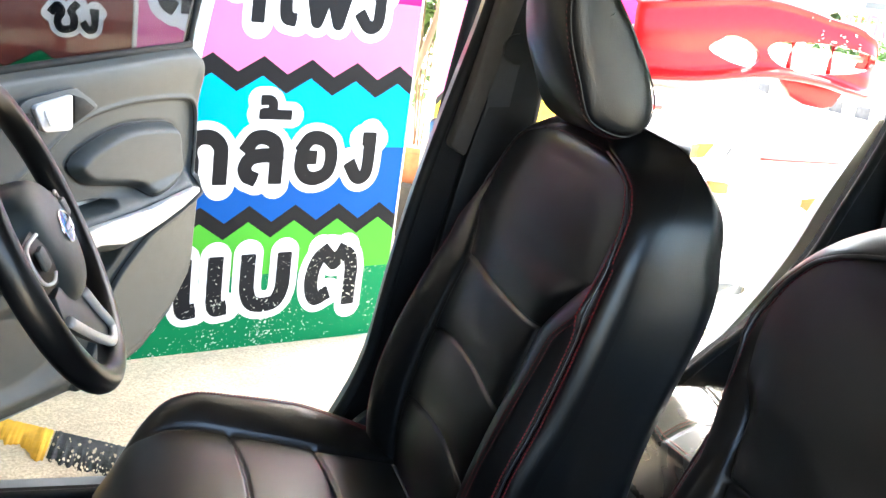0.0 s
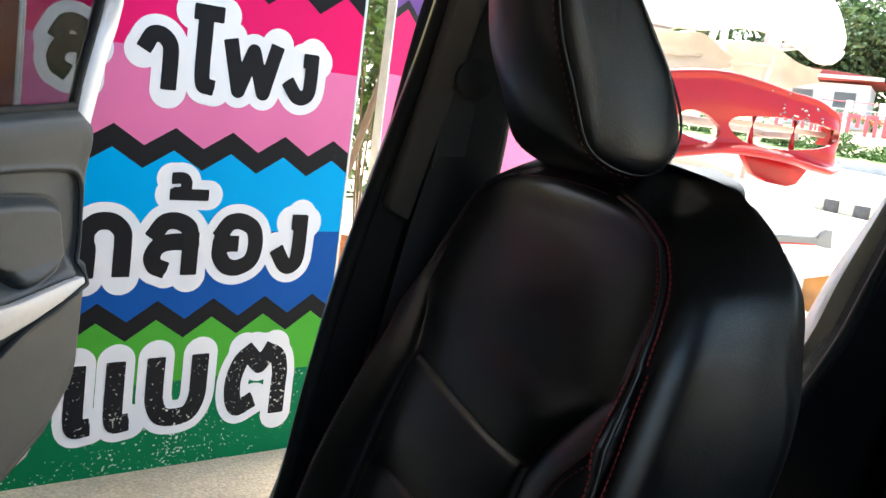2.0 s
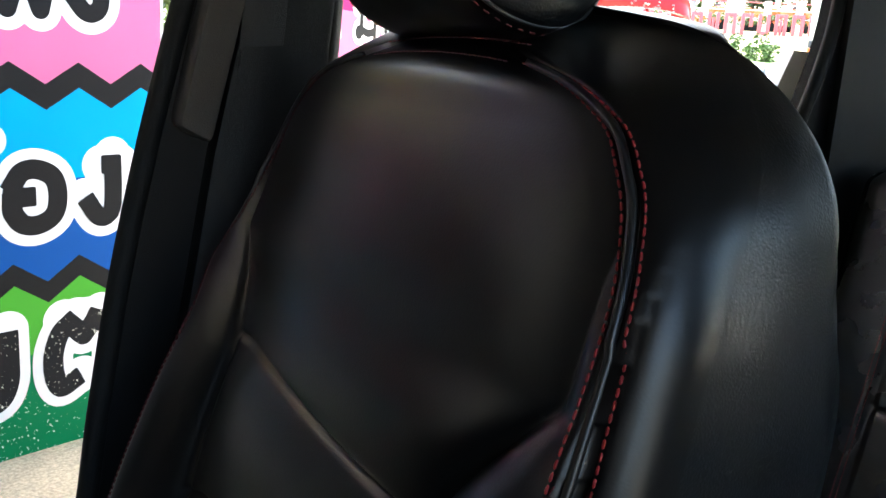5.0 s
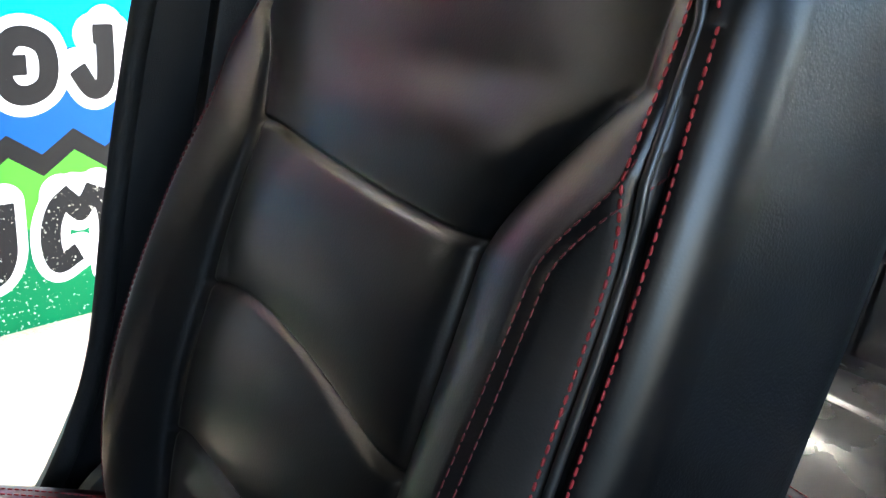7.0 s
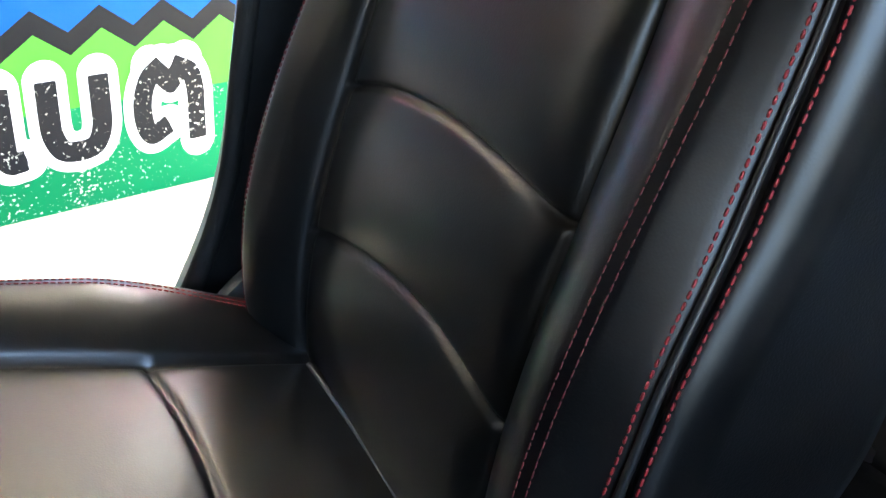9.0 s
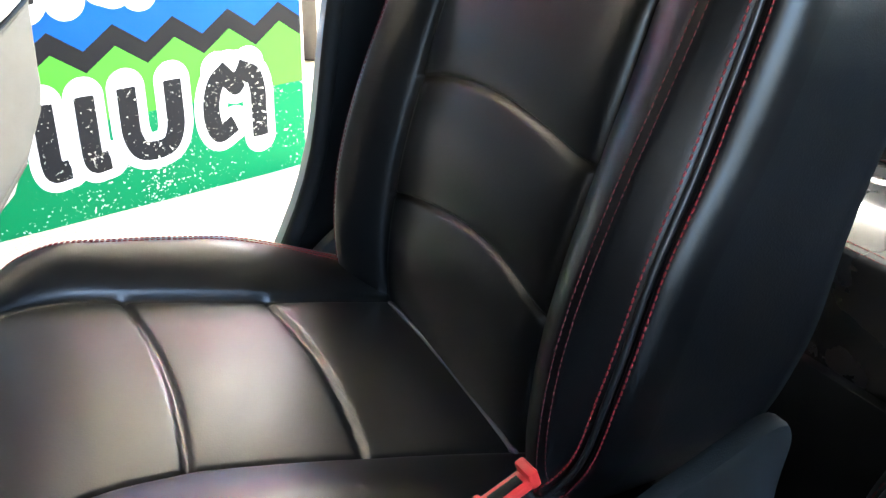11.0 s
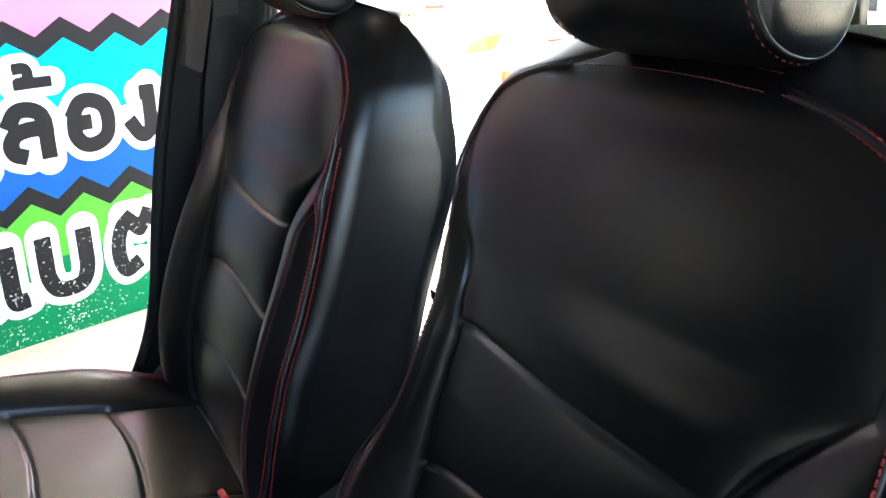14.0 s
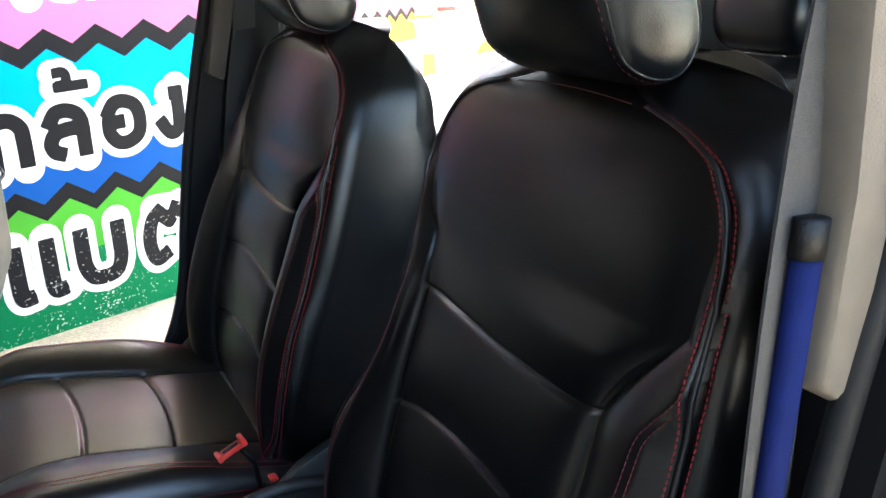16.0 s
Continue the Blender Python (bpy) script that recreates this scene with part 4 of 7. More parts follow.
for s in (-1, 1):
    part("side_spoke", outward(grid(lambda u, v: ((-0.030 + 0.070 * u) * (1 - 0.25 * v) + 0.005, s * (0.070 + 0.104 * v), 0.006 - 0.010 * v + 0.008 * math.sin(math.pi * u)), 10, 8)), "plastic_black", wheel)
    part("button_trim", tube(curve([(-0.022, s * 0.094, 0.014), (-0.018, s * 0.140, 0.008), (0.018, s * 0.142, 0.008), (0.030, s * 0.118, 0.012), (0.026, s * 0.094, 0.014)], 6), 0.0022, 8), "matte_silver", wheel, "silver button surround")
    part("button", box(-0.012, 0.014, s * 0.116 - 0.014, s * 0.116 + 0.014, 0.010, 0.018, 0.004), "plastic", wheel)

# the lower spoke: a dark panel edged by one bent silver trim
SPOKE = [(0.092, 0.016), (0.130, 0.042), (0.160, 0.066), (0.172, 0.056), (0.171, 0.024), (0.150, -0.016), (0.118, -0.066), (0.078, -0.122)]
part("lower_spoke", tube(curve([(x, y, 0.009) for x, y in SPOKE], 7), 0.0072, 12, flat=0.75), "matte_silver", wheel, "matte silver spoke trim")
part("spoke_panel", prism([(0.050, -0.105)] + [(x, y) for x, y in reversed(SPOKE)] + [(0.050, 0.010)], 0.010, "z", 0.003), "plastic", wheel, "dark grey spoke panel", place=pose(0, 0, -0.001))
part("spoke_panel", prism([(0.050, 0.100), (0.050, 0.014), (0.125, 0.046), (0.150, 0.070), (0.120, 0.092)], 0.008, "z", 0.002), "plastic_black", wheel, place=pose(0, 0, -0.006))


# ---- driver's door, swung open ----
door = thing("front_door", "open front door with dark grey lining and silver grip trim", "car door", "car doors", at=(-0.45, 0.80, 0), rz=50)
# in its own frame the door runs along x from its hinge; the cabin side faces -y
D_OUT = [(0.06, 0.30), (0.55, 0.27), (0.90, 0.275), (1.05, 0.30), (1.16, 0.345), (1.215, 0.42), (1.235, 0.52), (1.262, 0.72), (1.285, 0.92), (1.298, 1.10), (1.293, 1.145),
         (1.27, 1.158), (0.9, 1.118), (0.5, 1.072), (0.06, 1.02)]
part("door_skin", prism(D_OUT, 0.05, "y", 0.012), "paint", door, "silver painted skin", place=pose(0, 0.045, 0))


def inside(outline, x, z):
    """Distance from an outline: positive within it, negative outside."""
    best, within = 9.0, False
    for (ax, az), (bx, bz) in zip(outline, outline[1:] + outline[:1]):
        dx, dz = bx - ax, bz - az
        t = min(1.0, max(0.0, ((x - ax) * dx + (z - az) * dz) / (dx * dx + dz * dz)))
        best = min(best, math.hypot(x - ax - t * dx, z - az - t * dz))
        if (az > z) != (bz > z) and x < ax + (z - az) / (bz - az) * dx:
            within = not within
    return best if within else -best


INSET = smooth2([(0.42, 0.74), (0.52, 0.80), (0.683, 0.913), (0.791, 0.987), (0.88, 1.015), (0.99, 1.032), (1.15, 1.036), (1.208, 1.018), (1.222, 0.94), (1.220, 0.84), (1.190, 0.785), (1.05, 0.74), (0.82, 0.70), (0.60, 0.69)], 4)
PAD = smooth2([(0.773, 0.885), (0.812, 0.927), (0.936, 0.972), (1.06, 0.976), (1.145, 0.962), (1.166, 0.90), (1.172, 0.835), (1.10, 0.800), (1.034, 0.787), (0.99, 0.812), (0.90, 0.826), (0.82, 0.840)], 4)
LOWER = smooth2([(0.80, 0.30), (0.88, 0.47), (0.902, 0.556), (0.986, 0.640), (1.129, 0.742), (1.20, 0.80), (1.36, 0.84), (1.36, 0.20), (0.90, 0.18)], 4)
GRIP = [(0.52, 0.700), (0.66, 0.722), (0.815, 0.749), (0.99, 0.766), (1.150, 0.796), (1.183, 0.800), (1.187, 0.786), (1.12, 0.752), (1.04, 0.722), (0.96, 0.698), (0.901, 0.688), (0.818, 0.700), (0.66, 0.676), (0.52, 0.652)]
PULL = smooth2([(0.70, 0.64), (0.80, 0.668), (0.88, 0.664), (0.955, 0.660), (0.92, 0.615), (0.862, 0.585), (0.76, 0.57), (0.68, 0.58)], 4)
TRAY = smooth2([(0.60, 0.74), (0.70, 0.775), (0.82, 0.795), (0.92, 0.790), (0.90, 0.768), (0.78, 0.757), (0.64, 0.735)], 4)


def lining_edges(x):
    zb = lerp_table(x, [0.06, 0.9, 1.05, 1.16, 1.215, 1.245], [0.31, 0.300, 0.345, 0.42, 0.50, 0.62])
    zt = lerp_table(x, [0.06, 0.5, 0.603, 0.833, 1.124, 1.20, 1.245], [1.045, 1.095, 1.110, 1.135, 1.172, 1.176, 1.145])
    return zb, zt


def lining_y(x, z):
    """The moulded lining: sill roll, inset field with its padded island, armrest, pull pocket and smooth lower panel."""
    zb, zt = lining_edges(x)
    v = (z - zb) / (zt - zb)
    y = -0.026 - 0.016 * math.exp(-((z - (zt - 0.045)) / 0.06) ** 2)
    d = inside(INSET, x, z)
    y += 0.015 * smoothstep(-0.003, 0.005, d)
    y -= 0.004 * math.exp(-((d + 0.006) / 0.006) ** 2)
    d = inside(PAD, x, z)
    y -= 0.036 * smoothstep(-0.001, 0.024, d) ** 0.55
    y += 0.004 * math.exp(-((d + 0.003) / 0.004) ** 2)
    # armrest swells out round the grip
    y -= 0.045 * smoothstep(-0.050, 0.004, inside(GRIP, x, z)) * smoothstep(0.35, 0.6, x)
    y += 0.055 * smoothstep(0.0, 0.008, inside(TRAY, x, z))
    y += 0.045 * smoothstep(0.0, 0.008, inside(PULL, x, z))
    d = inside(LOWER, x, z)
    y -= 0.020 * smoothstep(-0.003, 0.004, d) * (1 - 0.5 * smoothstep(0.0, 0.25, d))
    y += 0.022 * smoothstep(0.0, 0.05, 0.13 - math.hypot((x - 0.60) * 0.45, z - 0.46))
    y += 0.040 * (1 - smoothstep(0.0, 0.022, 1.245 - x)) ** 2 + 0.015 * (1 - smoothstep(0, 0.05, v)) + 0.022 * (1 - smoothstep(0.0, 0.030, zt - z)) ** 2
    return y


def door_lining(u, v):
    x = 0.06 + 1.185 * u
    zb, zt = lining_edges(x)
    z = zb + (zt - zb) * v
    return (x, lining_y(x, z), z)


part("door_lining", outward(grid(door_lining, 320, 230)), "plastic", door, "dark grey moulded lining")
for name, outline, r in (("pad_joint", PAD, 0.0026), ("inset_joint", INSET, 0.0022)):
    part(name, tube([(x, lining_y(x, z) + 0.0006, z) for x, z in outline], r, 6, closed=True), "plastic_black", door, "dark joint round the padded field")
part("lower_joint", tube([(x, lining_y(x, z) + 0.0004, z) for x, z in LOWER if 0.84 < x < 1.19 and z > 0.45], 0.0018, 6), "plastic_black", door, "dark joint above the lower panel")
part("grip_trim", prism(GRIP, 0.022, "y", 0.004), "matte_silver", door, "matte silver plastic grip trim", place=pose(0, -0.074, 0))
part("handle_bezel", prism(smooth2([(0.600, 1.020), (0.612, 1.050), (0.66, 1.062), (0.745, 1.076), (0.775, 1.066), (0.823, 1.034), (0.79, 1.012), (0.695, 0.983), (0.64, 0.974)], 4), 0.012, "y", 0.003), "plastic", door, "dark grey handle recess", place=pose(0, -0.046, 0))
part("recess_grille", prism([(0.742, 1.062), (0.772, 1.054), (0.806, 1.032), (0.782, 1.018), (0.744, 0.998)], 0.010, "y", 0.001), "plastic_black", door, "black textured insert", place=pose(0, -0.056, 0))
hd = part("door_handle", prism([(0.630, 1.036), (0.637, 1.044), (0.735, 1.064), (0.738, 0.990), (0.728, 0.984), (0.662, 0.983), (0.652, 0.990)], 0.016, "y", 0.004), "matte_silver", door, "silver handle frame", place=pose(0, -0.056, 0))
part("handle_lever", prism([(0.652, 1.032), (0.722, 1.046), (0.724, 1.004), (0.668, 0.998)], 0.006, "y", 0.002), "v_white", hd, "pale inner lever", place=pose(0, -0.009, 0))
part("lock_knob", lathe([(0.014, 0), (0.016, 0.006), (0.012, 0.012)], 20), "plastic_black", door, place=pose(0.612, -0.054, 1.012, 90, 0, 0))
part("belt_strip", tube([(0.10, -0.010, 1.050), (0.5, -0.010, 1.098), (0.9, -0.010, 1.146), (1.20, -0.010, 1.180)], 0.010, 8), "rubber", door)
frame_pts = curve([(1.238, 0.02, 1.12), (1.262, 0.012, 1.26), (1.288, 0.0, 1.40), (1.275, -0.02, 1.50), (1.15, -0.05, 1.590), (0.80, -0.06, 1.615), (0.50, -0.05, 1.560), (0.25, -0.02, 1.36), (0.08, 0.01, 1.12)], 8)
part("window_frame", tube(frame_pts, 0.020, 14, flat=1.65), "frame_silver", door, "silver upper frame")
part("window_seal", tube([(p.x - 0.040 if p.x > 0.7 else p.x + 0.018, p.y - 0.010, p.z - 0.010) for p in frame_pts], 0.011, 8), "rubber", door)
pane_outline = [(p.x - (0.03 if p.x > 0.7 else -0.01), p.z - 0.012) for p in frame_pts] + [(0.10, 1.04), (0.5, 1.08), (0.9, 1.125)]
pane_glass = part("window_pane", prism(pane_outline, 0.004, "y"), "tint", door, "tinted glass", place=pose(0, 0.0, 0))
pane_glass.visible_shadow = False

# ---- the same car's other doors, hidden from the seats but there ----
rdoor = thing("rear_door", "open rear door in silver paint swung right out", "car door", "car doors", at=(0.92, 0.765, 0), rz=84)
R_OUT = [(0.0, 0.30), (0.30, 0.30), (0.42, 0.52), (0.58, 0.70), (0.70, 0.90), (0.72, 1.08), (0.0, 1.08)]
part("door_skin", prism(R_OUT, 0.07, "y", 0.012), "paint", rdoor, "silver painted skin")
part("door_lining", prism([(x * 0.96 + 0.01, z * 0.96 + 0.03) for x, z in R_OUT], 0.02, "y", 0.006), "plastic", rdoor, place=pose(0, -0.046, 0))
part("window_frame", tube(curve([(0.01, 0, 1.08), (0.02, -0.02, 1.40), (0.08, -0.04, 1.56), (0.40, -0.05, 1.58), (0.62, -0.04, 1.50), (0.70, 0, 1.08)], 6), 0.02, 8), "rubber", rdoor)
ldoor = thing("rear_door", "closed rear door with clear glass on the passenger side", "car door", "car doors", at=(0, -0.735, 0))
L_OUT = [(0.90, 0.35), (0.892, 0.80), (0.895, 0.985), (1.622, 0.985), (1.60, 0.95), (1.50, 0.81), (1.41, 0.73), (1.33, 0.655), (1.26, 0.58), (1.21, 0.45), (1.18, 0.35)]
L_PANE = [(0.897, 0.989), (0.90, 1.20), (0.925, 1.45), (0.965, 1.552), (1.10, 1.567), (1.55, 1.560), (1.65, 1.550), (1.713, 1.515), (1.737, 1.46), (1.747, 1.40), (1.741, 1.30), (1.716, 1.21), (1.652, 1.06), (1.622, 0.989)]
part("door_skin", prism(L_OUT, 0.05, "y", 0.010), "paint", ldoor, "silver painted skin", place=pose(0, -0.030, 0))
part("door_lining", prism([(x * 0.98 + 0.025, z * 0.98 + 0.012) for x, z in L_OUT], 0.03, "y", 0.008), "plastic_black", ldoor, "black moulded lining", place=pose(0, 0.012, 0))
part("armrest", prism([(1.0, 0.74), (1.42, 0.80), (1.44, 0.76), (1.30, 0.70), (1.02, 0.69)], 0.05, "y", 0.012), "plastic_black", ldoor, place=pose(0, 0.045, 0))
part("window_pane", prism(L_PANE, 0.004, "y"), "clear", ldoor, "clear glass", place=pose(0, -0.010, 0)).visible_shadow = False
part("window_frame", tube([(x, -0.004, z) for x, z in smooth2(L_PANE, 3)], 0.014, 8, closed=True), "rubber", ldoor, "black window seal")
pdoor = thing("front_door", "open passenger door in silver paint swung forward", "car door", "car doors", at=(-0.48, -0.80, 0), rz=-42)
part("door_skin", prism(D_OUT, 0.05, "y", 0.012), "paint", pdoor, "silver painted skin", place=pose(0, -0.045, 0))
part("door_lining", prism([(x * 0.97 + 0.015, z * 0.97 + 0.02) for x, z in D_OUT], 0.03, "y", 0.006), "plastic", pdoor)
part("window_frame", tube([(p.x, -p.y, p.z) for p in frame_pts], 0.022, 10), "paint", pdoor)

# ---- rear bench ----
bench = thing("rear_bench", "black leather rear bench seat with red stitching", "car seat", at=(0, 0, 0))


def bench_top(x, y):
    z = 0.655 - 0.050 * (1 - smoothstep(1.15, 1.30, x)) ** 1.5 - 0.065 * smoothstep(1.42, 1.66, x) + 0.022 * smoothstep(0.50, 0.62, abs(y)) * (1 - smoothstep(1.42, 1.55, x))
    for yy in (-0.32, 0.32):
        z += 0.008 * math.exp(-((y - yy) / 0.14) ** 2)
    for xx in (1.36, 1.52):
        z -= 0.006 * math.exp(-((x - xx) / 0.004) ** 2)
    for yy in (-0.50, -0.14, 0.14, 0.50):
        z -= 0.006 * math.exp(-((y - yy) / 0.004) ** 2)
    return z


def bench_fn(u, v):
    y = -0.655 + 1.31 * u
    if v < 0.15:
        return (1.19 + 0.03 * (1 - v / 0.15) + 0.006 * math.sin(20 * v), y, 0.40 + (bench_top(1.19, y) - 0.40) * v / 0.15)
    x = 1.19 + (1.72 - 1.19) * (v - 0.15) / 0.85
    return (x, y, bench_top(x, y) - 0.03 * smoothstep(0.62, 0.655, abs(y)))


part("bench_cushion", outward(grid(bench_fn, 200, 110)), "leather_bench", bench)
part("bench_box", box(1.20, 1.75, -0.65, 0.65, 0.21, 0.45, 0.01), "plastic_black", bench)


def bench_back(u, v):
    y = -0.64 + 1.28 * u
    z = 0.56 + 0.545 * v
    x = 1.665 + 0.24 * (z - 0.56) - 0.02 * math.exp(-((abs(y) - 0.32) / 0.16) ** 2)
    for yy in (-0.50, -0.14, 0.14, 0.50):
        x += 0.008 * math.exp(-((y - yy) / 0.004) ** 2)
    for zz in (0.74, 0.93):
        if 0.14 < abs(y) < 0.5:
            x += 0.006 * math.exp(-((z - zz) / 0.004) ** 2)
    x += 0.06 * smoothstep(0.93, 1.0, v) ** 2
    x += 0.05 * smoothstep(0.58, 0.64, abs(y)) ** 2
    return (x, y, z - 0.02 * smoothstep(0.50, 0.64, abs(y)))


part("bench_backrest", outward(grid(bench_back, 200, 100)), "leather_bench", bench)
part("bench_shell", prism([(1.80, 0.50), (1.93, 0.50), (1.99, 1.08), (1.88, 1.095)], 1.26, "y", 0.01), "carpet", bench)
lines = []
for s in (-1, 1):
    for off in (0.507, 0.515):
        lines.append([(bench_back((s * off + 0.64) / 1.28, v / 60)[0] - 0.001, s * off, bench_back((s * off + 0.64) / 1.28, v / 60)[2]) for v in range(61)])
        lines.append([(1.20 + 0.5 * v / 60, s * off, bench_top(1.20 + 0.5 * v / 60, s * off) + 0.001) for v in range(61)])
for off in (0.0, 0.008):
    lines.append([(1.195 + off, -0.63 + 1.26 * v / 120, bench_top(1.195 + off, -0.63 + 1.26 * v / 120) + 0.001) for v in range(121)])
part("bench_stitching", stitches(lines), "thread", bench, "red stitching")
for yy in (-0.33, 0.33):
    hr = part("bench_headrest", outward(grid(lambda u, v: (1.86 + 0.055 * math.cos(2 * math.pi * u) * (1 - abs(2 * v - 1) ** 6) ** 0.3, yy + 0.125 * (2 * v - 1), 1.19 + 0.085 * math.sin(2 * math.pi * u) * (1 - abs(2 * v - 1) ** 6) ** 0.3), 32, 24, wrap_u=True)), "leather", bench, "black leather headrest")
    for s in (-1, 1):
        part("headrest_post", tube([(1.865, yy + s * 0.05, 1.06), (1.86, yy + s * 0.05, 1.14)], 0.006, 10), "chrome", bench)


# ---- belts ----
def strap(points, width_dir, half, thick=0.0012):
    pts = curve(points, 10)
    w = Vector(width_dir).normalized() * half
    verts, faces = [], []
    for i, p in enumerate(pts):
        d = (pts[min(i + 1, len(pts) - 1)] - pts[max(i - 1, 0)]).normalized()
        n = d.cross(w).normalized() * thick
        verts += [p - w - n, p + w - n, p + w + n, p - w + n]
    for i in range(len(pts) - 1):
        for q in range(4):
            faces.append((i * 4 + q, i * 4 + (q + 1) % 4, i * 4 + 4 + (q + 1) % 4, i * 4 + 4 + q))
    faces += [(0, 1, 2, 3), tuple(range(len(verts) - 1, len(verts) - 5, -1))]
    return sharp(outward(mesh_from("strap", verts, faces)), 40)


for s, pad in ((1, False), (-1, True)):
    belt = thing("seat_belt", "black seat belt webbing hanging by the pillar" + (" in a blue sleeve" if pad else ""), "seat belt", "seat belts", at=(0, 0, 0))
    bx = 0.0 if s > 0 else -0.048
    part("webbing", strap([(0.832 + bx, s * 0.646, 1.41) if pad else (0.820, 0.642, 1.30), (0.815 + 1.5 * bx, s * 0.656, 1.25), (0.80 + 1.6 * bx, s * 0.662, 1.00), (0.78 + bx, s * 0.662, 0.60), (0.77 + bx, s * 0.650, 0.34)], (1, 0, 0.1), 0.022), "strap_black", belt, "black webbing")
    part("belt_guide", lathe([(0.012, 0), (0.026, 0.004), (0.026, 0.012), (0.012, 0.016)], 24), "plastic_black", belt, place=pose(0.835 + bx, s * 0.650, 1.42, 90, 0, 0) if pad else pose(0.824, 0.646, 1.308, 90, 0, 0))
    if pad:
        for nm, z0, z1, m, r in (("sleeve", 1.155, 0.80, "blue", 0.0085), ("sleeve_hem", 1.175, 1.152, "plastic_black", 0.0095)):
            part(nm, tube([(0.775 + bx + 0.06 * (z - 1.1), s * 0.667, z) for z in (z0, (z0 + z1) / 2, z1)], r, 18, flat=1.2), m, belt, "blue padded sleeve" if nm == "sleeve" else "black hem")

tag = thing("belt_anchor", "small red and black belt anchor beside the console", "seat belt", at=(0.622, 0.100, 0.594))
part("anchor_block", box(-0.010, 0.010, -0.008, 0.008, -0.05, 0.006, 0.003), "plastic_black", tag)
for z in (-0.004, 0.007):
    part("anchor_tab", box(-0.006, 0.006, -0.0085, 0.0085, z, z + 0.005, 0.0015), "buckle_red", tag, "red tab")


# ---- ground: one sheet, level round the car and rising to the road ----
G0 = 0.04
UPHILL = Vector((0.76, 0.65))


def ground_z(x, y):
    s = x * UPHILL.x + y * UPHILL.y - 4.2
    return G0 + 0.104 * (0.5 * (s + math.sqrt(s * s + 1.0)) if s > -40 else 0.0)


def sheet_ground(name, material, label, xs, ys, lift=0.0):
    verts = [(x, y, ground_z(x, y) + lift) for y in ys for x in xs]
    n = len(xs)
    faces = [(j * n + i, j * n + i + 1, (j + 1) * n + i + 1, (j + 1) * n + i) for j in range(len(ys) - 1) for i in range(n - 1)]
    ob = new(name, mesh_from(name, verts, faces))
    ob.data.materials.append(M[material])
    return tagged(ob, label, "ground", kind="structure")


steps = [-400, -150, -60, -30, -15, -9, -6] + [-4 + 0.5 * i for i in range(61)] + [30, 36, 45, 60, 90, 150, 300, 600]
sheet_ground("ground", "concrete", "worn beige concrete yard", steps, steps)


def across(a, b):
    """A place by metres uphill (towards the road) and metres along it."""
    p = UPHILL * a + Vector((UPHILL.y, -UPHILL.x)) * b
    return p.x, p.y


ROAD_N, ROAD_A = Vector((0.985, 0.17)), Vector((0.17, -0.985))


def by_road(a, b):
    """A place by metres towards the road and metres along it."""
    p = ROAD_N * a + ROAD_A * b
    return p.x, p.y


def strip(name, material, label, a0, a1, b0, b1, lift, category):
    """A band of ground that runs along the road."""
    na, nb = 6, 40
    pts = [by_road(a0 + (a1 - a0) * i / (na - 1), b0 + (b1 - b0) * j / (nb - 1)) for j in range(nb) for i in range(na)]
    verts = [(x, y, ground_z(x, y) + lift) for x, y in pts]
    faces = [(j * na + i, j * na + i + 1, (j + 1) * na + i + 1, (j + 1) * na + i) for j in range(nb - 1) for i in range(na - 1)]
    ob = new(name, mesh_from(name, verts, faces))
    ob.data.materials.append(M[material])
    return tagged(ob, label, category, kind="structure")


strip("road", "asphalt", "sunlit pale asphalt road", 10.6, 15.65, -60, 60, 0.012, "road")
strip("verge", "grass", "green grass verge beside the road", 15.85, 18.4, -60, 60, 0.10, "grass")
strip("dry_grass", "dry_grass", "pale dry grass before the fence", 18.38, 34, -60, 60, 0.09, "grass")

# painted kerb blocks along the near edge of the road, in black and white
kerb = tagged(new("kerb"), "black and white painted concrete kerb", "kerb", kind="structure")
kerb_mesh = {}
for key, m in (("kerb_w", "kerb_w"), ("kerb_k", "kerb_k")):
    me = box(-0.12, 0.12, -0.104, 0.104, -0.05, 0.15, 0.015)
    me.materials.append(M[m])
    kerb_mesh[key] = me
for i in range(64):
    x, y = by_road(10.47, -12 + 0.212 * i)
    ob = new("kerb_block", kerb_mesh["kerb_w" if i % 2 else "kerb_k"])
    ob.parent = kerb
    ob.matrix_basis = Matrix.Translation((x, y, ground_z(x, y))) @ Matrix.Rotation(math.atan2(ROAD_N.y, ROAD_N.x), 4, "Z")
far_kerb = tagged(new("kerb", None), "plain concrete kerb on the far side of the road", "kerb", kind="structure")
me = box(-0.12, 0.12, -0.49, 0.49, -0.05, 0.15, 0.02)
me.materials.append(M["concrete_post"])
for i in range(50):
    x, y = by_road(15.75, -35 + 1.0 * i)
    ob = new("kerb_block", me)
    ob.parent = far_kerb
    ob.matrix_basis = Matrix.Translation((x, y, ground_z(x, y))) @ Matrix.Rotation(math.atan2(ROAD_N.y, ROAD_N.x), 4, "Z")

# worn yellow and black warning paint on the concrete beside the car
stop = tagged(new("road_marking"), "worn yellow and black warning paint on the concrete", "road marking", kind="structure")
ACROSS, DOWN = Vector((0.873, -0.488)), Vector((-0.013, -0.179))


def paint_point(p, q, z=0.004):
    w = Vector((0.019, 1.661)) + ACROSS * p + DOWN * q
    return (w.x, w.y, ground_z(w.x, w.y) + z)


